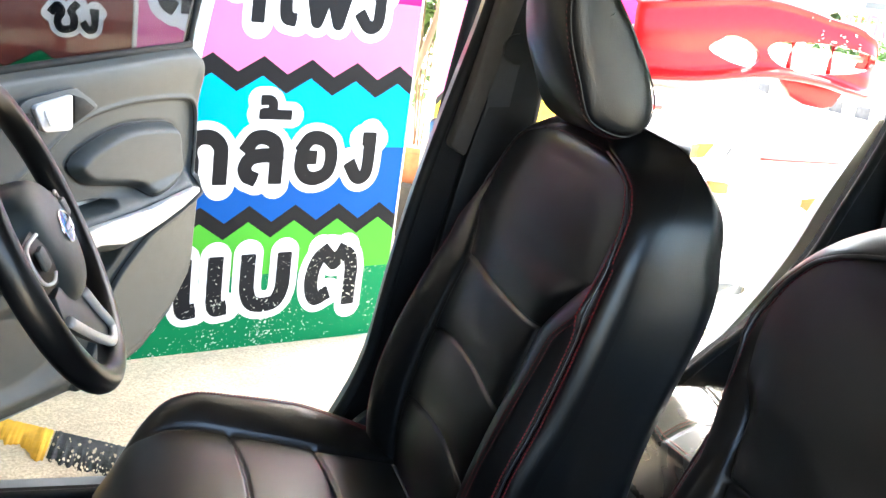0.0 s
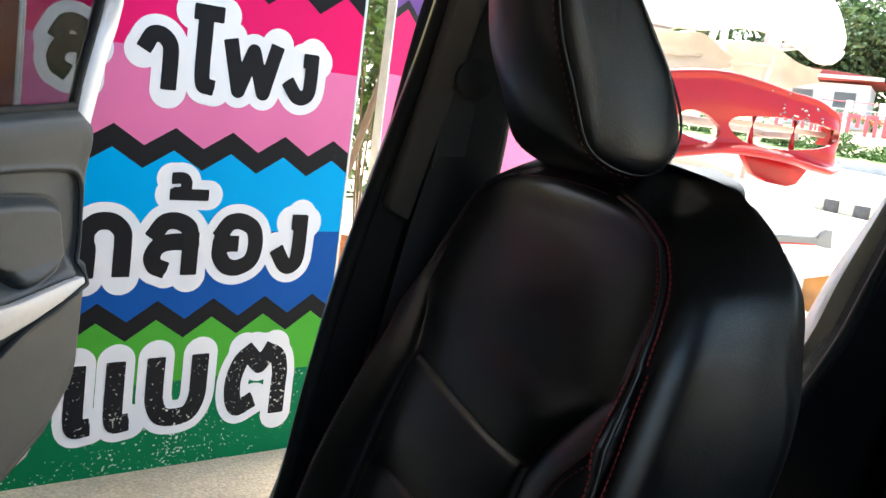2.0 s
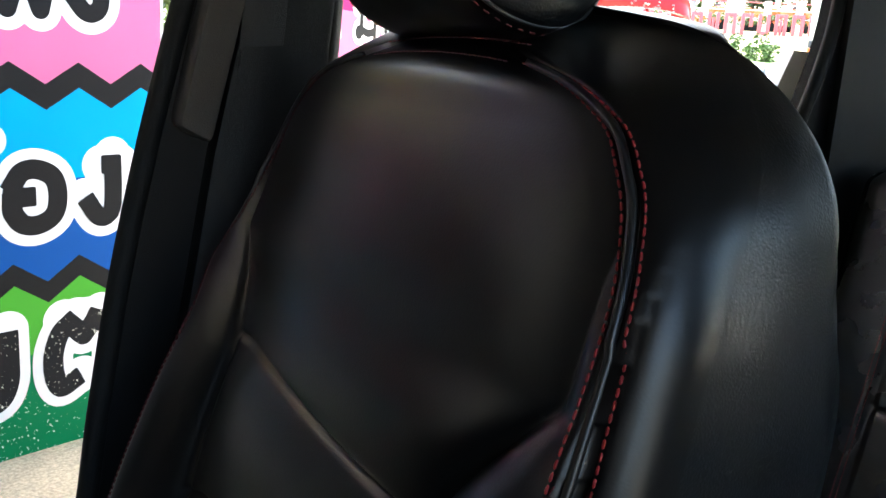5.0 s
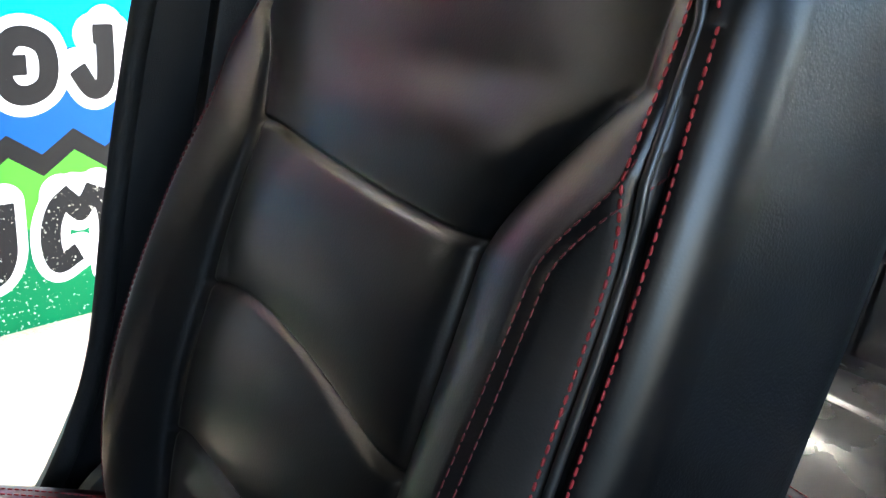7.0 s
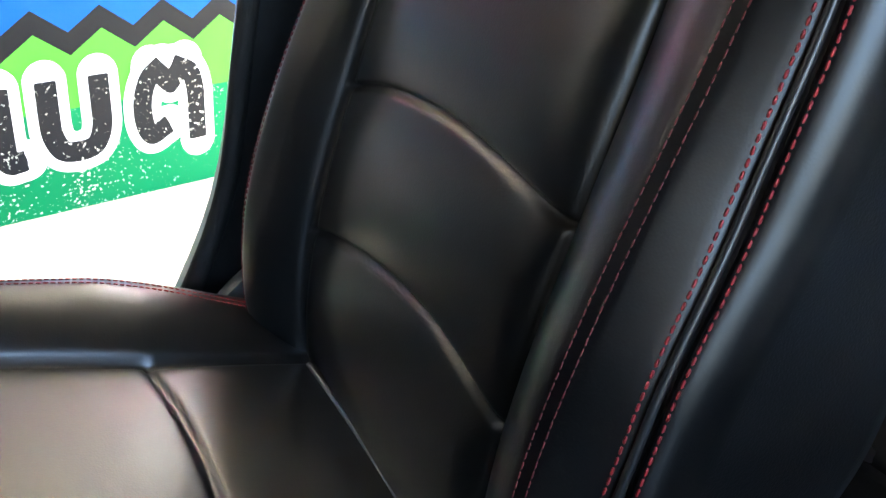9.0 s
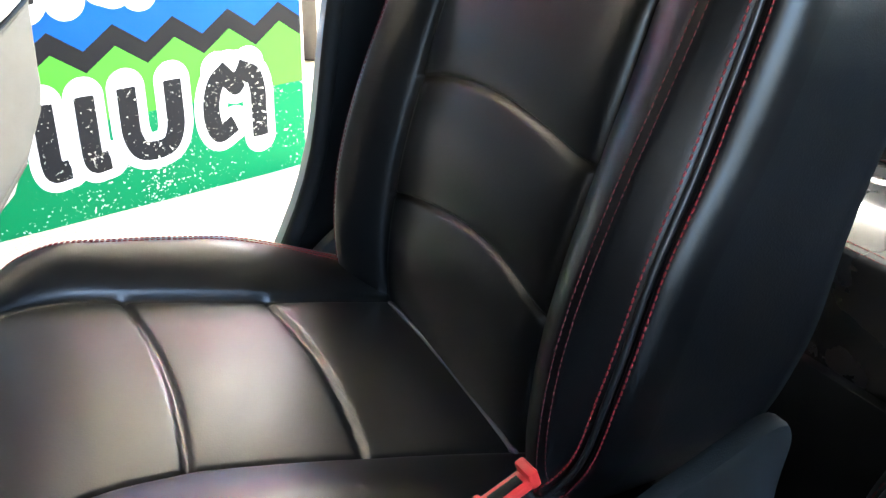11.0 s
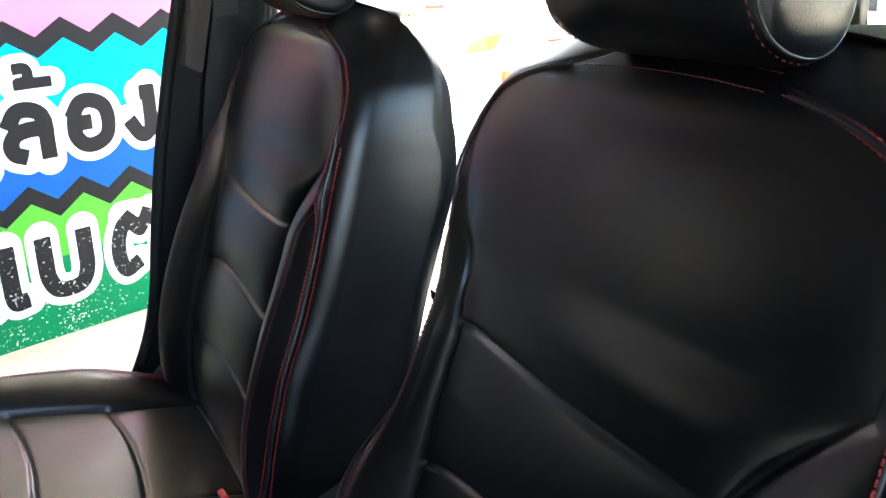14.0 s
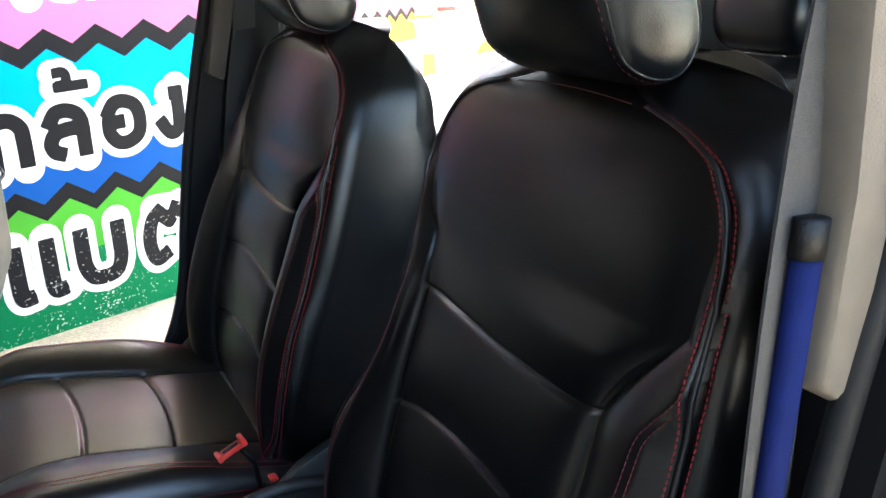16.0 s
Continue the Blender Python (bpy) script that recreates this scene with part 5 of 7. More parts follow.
def paint_patch(p0, p1, reach, material, seed):
    """A painted field whose lower edge is worn away in a ragged line."""
    n = 70
    top = [(p0 + (p1 - p0) * i / n, 0.035 * noise.noise(Vector((i * 0.5, seed, 0)))) for i in range(n + 1)]
    low = [(p, reach(p) + 0.16 * noise.noise(Vector((p * 22, seed, 3))) + 0.10 * noise.noise(Vector((p * 75, seed, 9)))) for p, _ in top]
    verts = [paint_point(*a) for a in top] + [paint_point(*a) for a in low] + [paint_point(*a, -0.02) for a in top] + [paint_point(*a, -0.02) for a in low]
    m = n + 1
    faces = []
    for i in range(n):
        faces += [(i, i + 1, m + i + 1, m + i), (i, 2 * m + i, 2 * m + i + 1, i + 1), (m + i, m + i + 1, 3 * m + i + 1, 3 * m + i)]
    faces += [(0, m, 3 * m, 2 * m), (n, 2 * m + n, 3 * m + n, m + n)]
    return part("paint_field", outward(mesh_from("paint_field", verts, faces)), material, stop)


paint_patch(0.004, 0.36, lambda p: 0.86 + 0.5 * p, "kerb_chipped", 1.0)
paint_patch(-0.36, -0.003, lambda p: 0.66 + 0.28 * smoothstep(-0.09, -0.02, p), "kerb_y", 2.0)
paint_patch(-0.74, -0.366, lambda p: 0.80, "kerb_chipped", 3.0)
rng = random.Random(12)
verts, faces = [], []
for i in range(150):
    p, q = rng.uniform(0.01, 0.35), rng.random() ** 0.6
    k, r, sp = len(verts), rng.uniform(0.002, 0.008), rng.uniform(0.3, 0.9)
    verts += [paint_point(p + r * math.cos(t) * sp, q + r * 9 * math.sin(t) * rng.uniform(0.6, 1.0), 0.0052) for t in (0, 1.1, 2.1, 3.2, 4.2, 5.3)]
    faces.append(tuple(range(k, k + 6)))
part("bare_chips", mesh_from("bare_chips", verts, faces), "concrete", stop, "bare concrete where the paint has chipped off", kind="stuff")


# ---- sign boards ----
# loopless Thai letters and a few Latin ones as pen strokes in a unit square; a leading "~" means a curved stroke
STROKES = {
    "ก": ["~ .05,0 .06,.42 .0,.58 .04,.82 .28,1 .68,1 .96,.80 1,.52 1,0"],
    "ล": ["~ .06,.76 .26,.97 .60,1 .92,.86 1,.58", "1,.62 1,0", "~ 1,.55 .52,.56 .16,.48 .0,.26 .08,.07 .22,.01"],
    "อ": ["~ .05,.77 .24,.97 .56,1 .90,.84 1,.50 .90,.16 .56,0 .22,.04 .02,.26 .01,.46", ".02,.52 .34,.52"],
    "ง": [".84,1 1,1", "~ 1,1 1,.40 .92,.12 .64,0 .34,.05 .04,.28"],
    "้": [".0,.02 1,.02", "~ .02,.98 .24,.98 .36,.72 .34,.10", ".10,.12 .30,.12"],
    "เ": [".0,1 .0,.30", "~ .0,.40 .06,.10 .30,.0 .70,.0"],
    "บ": ["~ .0,1 .0,.66 .02,.32 .18,.06 .5,0 .82,.06 .98,.32 1,.66 1,1"],
    "ต": ["~ .34,.12 .14,.06 .02,.26 .02,.58 .14,.86 .30,.98", ".30,.97 .54,.76 .74,.97", "~ .72,.98 .92,.88 1,.62 1,.36 1,0"],
    "า": ["~ .0,.80 .22,1 .62,1 .94,.82 1,.52 1,0"],
    "โ": [".0,1 1,1", "~ .34,1 .34,.60 .34,.24 .44,.03 .74,.0"],
    "พ": [".0,1 .22,0 .50,.93 .78,0 1,1"],
    "ม": [".04,1 .22,1 .22,.12", "~ .22,.20 .14,.02 .0,.04 .02,.20 .22,.22 .60,.12 1,.20", "1,1 1,0"],
    "ย": ["~ .0,1 .30,.86 .10,.62 .04,.30 .24,.02 .62,0 .92,.10 1,.36 1,1"],
    "ส": ["~ .0,.70 .18,.98 .58,1 .94,.80 1,.50 1,0", "~ 1,.46 .56,.52 .14,.44 .0,.20 .12,.0 .36,.04", ".86,.86 1,1.12"],
    "ั": ["~ .0,.7 .20,.10 .55,.0 1,.5 1,1"],
    "ซ": ["~ .0,.70 .22,.92 .40,.70 .24,.36 .34,.04 .64,0 .92,.14 .94,.50 .80,.74 1,1"],
    "ิ": ["~ .0,.0 .1,.7 .5,1 .9,.7 1,.0", ".0,.0 1,.0"],
    "่": [".5,0 .5,1"],
    "น": [".0,1 .16,1 .16,.0", "~ .16,.10 .50,.28 .80,.06 1,.10", "1,.0 1,1"],
    "ข": ["~ .0,.8 .25,.98 .38,.70 .16,.40 .16,.0 .60,.0 1,.10 1,1"],
    "G": ["~ .92,.86 .60,1 .22,.92 .0,.56 .08,.16 .44,0 .82,.06 1,.26 1,.48", "1,.48 .60,.48"],
    "D": [".0,1 .0,0", "~ .0,0 .52,0 .92,.20 1,.50 .92,.80 .52,1 .0,1"],
    "E": ["1,1 .0,1 .0,0 1,0", ".0,.5 .8,.5"],
    "P": [".0,0 .0,1", "~ .0,1 .6,1 1,.86 1,.6 .6,.46 .0,.46"],
    "S": ["~ 1,.86 .5,1 .08,.86 .10,.60 .5,.5 .92,.36 .92,.12 .5,0 .0,.12"],
}


def stroke_mesh(strokes, x0, x1, z0, z1, pen, grow, y, cell=0.003):
    """The filled shape of one letter: all points within half the pen of its strokes; grow adds a rounded rim."""
    half = pen / 2 + grow
    pad = pen + grow + 2 * cell
    gx, gz = np.arange(x0 - pad, x1 + pad, cell), np.arange(z0 - pad, z1 + pad, cell)
    X, Z = np.meshgrid(gx, gz)
    D = np.full(X.shape, 9.0)
    for text in strokes:
        pts = [tuple(float(c) for c in p.split(",")) for p in text.replace("~ ", "").split()]
        pts = [(x0 + pen / 2 + (x1 - x0 - pen) * a, 0.0, z0 + pen / 2 + (z1 - z0 - pen) * b) for a, b in pts]
        line = curve(pts, 7) if text.startswith("~") else [Vector(p) for p in pts]
        for end, nxt in ((0, 1), (-1, -2)):
            line[end] = line[end] + (line[end] - line[nxt]).normalized() * pen * 0.42
        for i in range(len(line) - 1):
            a, d = line[i], line[i + 1] - line[i]
            t = ((X - a.x) * d.x + (Z - a.z) * d.z) / (d.x * d.x + d.z * d.z)
            c = np.clip(t, 0, 1)
            e = np.hypot(X - a.x - c * d.x, Z - a.z - c * d.z)
            if not grow:
                # square ends
                k = (-t if i == 0 else 0 * t) if i < len(line) - 2 else np.maximum(t - 1, -t if i == 0 else -1)
                e = np.where(k > 0, np.maximum(e, half + k * d.length), e)
            D = np.minimum(D, e)
    F = half - D
    verts, faces = [], []

    def corner(i, j):
        return (gx[i], gz[j], F[j, i])
    for j in range(len(gz) - 1):
        full = (F[j, :-1] > 0) & (F[j, 1:] > 0) & (F[j + 1, :-1] > 0) & (F[j + 1, 1:] > 0)
        some = (F[j, :-1] > 0) | (F[j, 1:] > 0) | (F[j + 1, :-1] > 0) | (F[j + 1, 1:] > 0)
        i = 0
        while i < len(full):
            if full[i]:
                k = i
                while k < len(full) and full[k]:
                    k += 1
                ring = [(gx[i], gz[j]), (gx[k], gz[j]), (gx[k], gz[j + 1]), (gx[i], gz[j + 1])]
                i = k
            elif some[i]:
                ring = []
                cs = [corner(i, j), corner(i + 1, j), corner(i + 1, j + 1), corner(i, j + 1)]
                for p, q in zip(cs, cs[1:] + cs[:1]):
                    if p[2] > 0:
                        ring.append(p[:2])
                    if (p[2] > 0) != (q[2] > 0):
                        t = p[2] / (p[2] - q[2])
                        ring.append((p[0] + (q[0] - p[0]) * t, p[1] + (q[1] - p[1]) * t))
                i += 1
            else:
                i += 1
                continue
            if len(ring) > 2:
                faces.append(tuple(range(len(verts), len(verts) + len(ring))))
                verts += [(a, y, b) for a, b in ring]
    return mesh_from("letter", verts, faces, False)


def letter(parent, body, x0, x1, z0, z1, black="v_black", pen=0.046, rim=0.026, white="v_white"):
    """A letter with a pale outline round it, filling the given rectangle of the board."""
    lift = 0.0001 * (len(parent.children) % 12)
    part("letter_outline", stroke_mesh(STROKES[body], x0, x1, z0, z1, pen, rim, -0.0028 - lift), white, parent)
    part("letter", stroke_mesh(STROKES[body], x0, x1, z0, z1, pen, 0.0, -0.0044), black, parent)


def zigzag(width, z, amp, period, phase, x_right=0.0):
    """Points of a zigzag from the right edge of the board to its left one; peaks at phase, phase - period, ..."""
    xs = {0.0, -width}
    k = -2
    while phase - period * k / 2 > -width - period:
        x = phase - period * k / 2
        if -width < x < 0:
            xs.add(x)
        k += 1
    out = []
    for x in sorted(xs, reverse=True):
        f = abs(((phase - x) / period) % 1.0 - 0.5) * 2          # 1 at a peak, 0 at a trough
        out.append((x, z + amp * (f - 0.5)))
    return out


def band(parent, name, material, low, high, lift=0.0):
    """A printed area between two lines, a thin film on the board."""
    outline = low + list(reversed(high))
    verts = [(a, -0.0022 - lift, b) for a, b in outline] + [(a, -0.0002, b) for a, b in outline]
    n = len(outline)
    faces = [tuple(range(n))] + [(i, (i + 1) % n, n + (i + 1) % n, n + i) for i in range(n)]
    bm = bmesh.new()
    bm.from_mesh(mesh_from("band", verts, faces, False))
    bmesh.ops.recalc_face_normals(bm, faces=bm.faces[:])
    bmesh.ops.triangulate(bm, faces=[f for f in bm.faces if len(f.verts) > 4])
    part(name, bm, material, parent)


def board_stack(parent, width, z0, rows, z_top):
    """Colour areas from the foot up. rows: (material, height of its top, None or zigzag (amp, period, phase, black thickness))."""
    low = [(0.0, z0), (-width, z0)]
    for material, top, zig in rows:
        if zig is None:
            high = [(0.0, top), (-width, top)]
            band(parent, "colour_band", material, low, high)
            low = high
        else:
            amp, period, phase, thick = zig
            high = zigzag(width, top - thick, amp, period, phase)
            band(parent, "colour_band", material, low, high)
            edge = zigzag(width, top, amp, period, phase)
            band(parent, "zigzag_stripe", "v_black", high, edge)
            low = edge


def sign_board(label, corner, turn, width, z0, z1):
    s = thing("sign_board", label, "sign", "shop sign boards", at=(corner[0], corner[1], 0), rz=turn)
    part("board", box(-width, 0, 0.0, 0.035, z0 + 0.004, z1, 0.002), "v_white", s, "white board edge")
    for a, b in ((-width - 0.010, -width), (0.0, 0.010)):
        part("edge_strip", box(a, b, -0.004, 0.040, z0, z1, 0.002), "galv", s)
    part("foot_strip", box(-width, 0, -0.006, 0.040, z0 - 0.006, z0 + 0.004, 0.002), "galv", s)
    for x in (-width + 0.15, -0.15):
        part("back_prop", tube([(x, 0.05, z1 * 0.7), (x, 0.55, G0 + 0.02)], 0.018, 8), "foam", s)
        part("foot", box(x - 0.03, x + 0.03, 0.0, 0.05, G0 - 0.03, z0 + 0.002, 0.004), "foam", s)
    return s


s1 = sign_board("tall printed board in bright bands of colour with bold black lettering", (1.184, 2.447), 16, 1.04, 0.053, 2.14)
ZB, ZT, ZY = (0.063, 0.1806, -0.079, 0.061), (0.058, 0.1825, -0.063, 0.068), (0.068, 0.185, -0.074, 0.067)
board_stack(s1, 1.04, 0.053, [("v_dark_green_worn", 0.353, None), ("v_green", 0.587, ZB), ("v_dark_blue", 0.838, None), ("v_light_blue", 1.123, ZT),
                              ("v_light_pink", 1.378, None), ("v_hot_pink", 1.659, ZY), ("v_yellow", 2.138, None)], 2.14)
OFF = -0.004
for body, x0, x1, z0, z1 in (("ก", -0.876, -0.714, 0.693, 0.890), ("ล", -0.678, -0.507, 0.694, 0.895), ("อ", -0.464, -0.288, 0.692, 0.896), ("ง", -0.256, -0.128, 0.692, 0.896)):
    letter(s1, body, x0, x1, z0, z1, pen=0.053, rim=0.029)
letter(s1, "้", -0.614, -0.487, 0.932, 1.020, pen=0.036, rim=0.029)
for body, x0, x1, z0, z1 in (("ล", -0.985, -0.860, 1.262, 1.44), ("า", -0.742, -0.622, 1.258, 1.440), ("โ", -0.590, -0.488, 1.260, 1.525), ("พ", -0.484, -0.286, 1.260, 1.440), ("ง", -0.276, -0.153, 1.258, 1.426)):
    letter(s1, body, x0, x1, z0, z1, pen=0.048, rim=0.031)
for body, x0, x1, z0, z1 in (("เ", -0.876, -0.782, 0.204, 0.434), ("เ", -0.760, -0.666, 0.204, 0.436), ("บ", -0.637, -0.436, 0.203, 0.440), ("ต", -0.375, -0.146, 0.195, 0.456)):
    letter(s1, body, x0, x1, z0, z1, black="v_black_worn", pen=0.058, rim=0.028)
for x0, x1, body in ((-0.76, -0.56, "E"), (-0.44, -0.16, "D")):
    letter(s1, body, x0 + OFF, x1 + OFF, 1.742, 2.04, pen=0.075, rim=0.028)
# the board stands a little out of square
for ob in s1.children:
    for v in ob.data.vertices:
        v.co.z += 0.025 * v.co.x

s2 = sign_board("wide printed board in purple, pink and yellow bands with bold lettering", (3.42, 4.652), 36.9, 2.33, 0.06, 2.46)
Z2 = (0.055, 0.170, -0.03, 0.042)
board_stack(s2, 2.33, 0.06, [("v_navy", 0.42, None), ("v_yellow", 1.00, Z2), ("v_light_pink", 1.45, None), ("v_hot_pink", 1.76, Z2), ("v_purple", 2.458, None)], 2.46)
for body, x0, x1, z0, z1 in (("ส", -2.12, -1.92, 1.24, 1.46), ("ั", -2.10, -1.92, 1.52, 1.60), ("า", -1.84, -1.70, 1.28, 1.48), ("ก", -1.62, -1.44, 1.28, 1.48),
                             ("โ", -1.34, -1.16, 1.31, 1.58), ("ม", -0.98, -0.72, 1.31, 1.50), ("ย", -0.62, -0.38, 1.31, 1.50)):
    letter(s2, body, x0, x1, z0, z1, pen=0.042, rim=0.030)
for body, x0, x1 in (("G", -2.24, -1.84), ("P", -1.64, -1.30), ("S", -0.86, -0.48)):
    letter(s2, body, x0, x1, 1.90, 2.38, pen=0.12, rim=0.04)
for i in range(3):
    part("lettering_bar", box(-1.9 + 0.62 * i, -1.46 + 0.62 * i, -0.0045, -0.0023, 0.55, 0.80), "v_white", s2)

s3 = sign_board("printed board in brown and green bands with bold lettering", (0.170, 2.122), 12, 1.03, 0.053, 2.42)
board_stack(s3, 1.03, 0.053, [("v_dark_green", 0.55, None), ("v_dark_green", 1.062, (0.060, 0.185, -0.072, 0.003)), ("v_brown", 2.0, None), ("v_purple", 2.418, None)], 2.42)
for body, x0, x1, z0, z1 in (("ซ", -0.238, -0.152, 1.146, 1.240), ("ง", -0.150, -0.098, 1.150, 1.225), ("ิ", -0.215, -0.150, 1.262, 1.292), ("่", -0.200, -0.166, 1.306, 1.345)):
    letter(s3, body, x0, x1, z0, z1, pen=0.022, rim=0.013)


# ---- plants ----
def leaf_cloud(n, centre, radii, size, seed, droop=0.3):
    """Many small folded leaves spread through uneven clumps."""
    rng = random.Random(seed)
    clumps = [(Vector((rng.gauss(0, 0.45), rng.gauss(0, 0.45), rng.gauss(0, 0.45))), rng.uniform(0.25, 0.5)) for _ in range(max(6, n // 120))]
    verts, faces = [], []
    for _ in range(n):
        c, r = rng.choice(clumps)
        p = c + Vector((rng.gauss(0, 1), rng.gauss(0, 1), rng.gauss(0, 1))).normalized() * r * rng.random() ** 0.4
        p = Vector((p.x * radii[0], p.y * radii[1], p.z * radii[2])) + Vector(centre)
        d = Vector((rng.gauss(0, 1), rng.gauss(0, 1), rng.gauss(-droop, 0.6))).normalized()
        s = d.cross(Vector((rng.gauss(0, 1), rng.gauss(0, 1), rng.gauss(0, 1)))).normalized()
        L = size * rng.uniform(0.6, 1.4)
        up = d.cross(s) * L * 0.10
        b = len(verts)
        verts += [p, p + d * L * 0.5 + s * L * 0.26 + up, p + d * L, p + d * L * 0.5 - s * L * 0.26 + up]
        faces += [(b, b + 1, b + 2), (b, b + 2, b + 3)]
    return mesh_from("leaves", verts, faces, False)


def tree(x, y, height, spread, seed, leaves=2200, label="broad green tree with a dense crown"):
    rng = random.Random(seed)
    z = ground_z(x, y)
    t = thing("tree", label, "tree", "trees beyond the road", at=(x, y, z))
    bm_parts = [tube(curve([(0, 0, -0.1), (0.1, 0.05, height * 0.2), (-0.05, 0.1, height * 0.4), (0.05, 0, height * 0.62)], 5),
                     [0.22 * height / 8 * (1 - 0.75 * i / 15) for i in range(16)], 9)]
    for k in range(7):
        a = 2 * math.pi * k / 7 + rng.random()
        h = height * rng.uniform(0.25, 0.5)
        bm_parts.append(tube([(0, 0, h), (math.cos(a) * spread * 0.35, math.sin(a) * spread * 0.35, h + height * 0.16), (math.cos(a) * spread * 0.7, math.sin(a) * spread * 0.7, h + height * 0.26)],
                             [0.07 * height / 8, 0.05 * height / 8, 0.02 * height / 8], 6))
    part("trunk", join(bm_parts), "bark", t)
    part("crown", leaf_cloud(leaves, (0, 0, height * 0.60), (spread, spread, height * 0.44), height * 0.055, seed), "foliage_far", t)
    return t


pot = thing("potted_plant", "leafy potted shrub between the sign boards", "plant", at=(1.735, 3.98, ground_z(1.735, 3.98)))
part("pot", lathe([(0.12, 0), (0.15, 0.02), (0.185, 0.30), (0.20, 0.31), (0.20, 0.34), (0.175, 0.34), (0.17, 0.30)], 24), "pot_black", pot, "black plastic pot")
part("inner_pot", lathe([(0.10, 0.30), (0.13, 0.50), (0.15, 0.51), (0.15, 0.54), (0.12, 0.54)], 24), "terracotta", pot, "terracotta pot")
for k in range(6):
    a = k * 1.05
    part("stem", tube(curve([(0.03 * math.cos(a), 0.03 * math.sin(a), 0.50), (0.06 * math.cos(a), 0.05 * math.sin(a), 0.95), (0.10 * math.cos(a + 0.5), 0.10 * math.sin(a + 0.5), 1.45 + 0.06 * k), (0.13 * math.cos(a + 1), 0.12 * math.sin(a + 1), 1.85 + 0.07 * k)], 5), 0.006, 6), "bark", pot)
part("leaves", leaf_cloud(1500, (0, 0, 1.45), (0.30, 0.30, 0.75), 0.085, 5), "foliage", pot)

# ---- bumpers on their rack ----
rack = thing("display_rack", "galvanised steel rack with arms that carry car bumpers", "rack", at=(2.98, 2.79, 0), rz=-9.5)
gz = ground_z(2.98, 2.79)
for x in (-0.32, 0.28):
    part("post", box(x - 0.022, x + 0.022, 0.06, 0.10, gz - 0.05, 2.30, 0.003), "white_steel", rack, "white steel post")
    part("post_foot", box(x - 0.08, x + 0.08, -0.15, 0.42, gz - 0.02, gz + 0.04, 0.004), "white_steel", rack)
    for zz in (0.42, 0.72, 1.02, 1.40, 1.80, 2.10):
        part("arm", box(x - 0.016, x + 0.016, -0.25, 0.06, zz, zz + 0.03, 0.003), "galv", rack)
for xa, xb in ((-0.16, -0.08), (-0.02, -0.04), (0.18, 0.24)):
    part("strut", tube([(xa, -0.05, 1.52), (xb, -0.05, 1.86)], 0.017, 6), "white_steel", rack, "slanted white strut")
for zz, x0, x1 in ((0.70, -0.62, 0.62), (1.43, -0.62, 0.42), (2.10, -0.55, 0.26), (2.22, -0.50, 0.18)):
    part("cross_bar", box(x0, x1, -0.02, 0.03, zz - 0.02, zz + 0.02, 0.003), "galv", rack)
for k in range(5):
    part("bar_hole", lathe([(0.0, 0), (0.010, 0), (0.010, 0.004), (0.0, 0.004)], 10), "plastic_black", rack, place=pose(-0.42 + 0.14 * k, -0.0205, 2.10, 90, 0, 0))


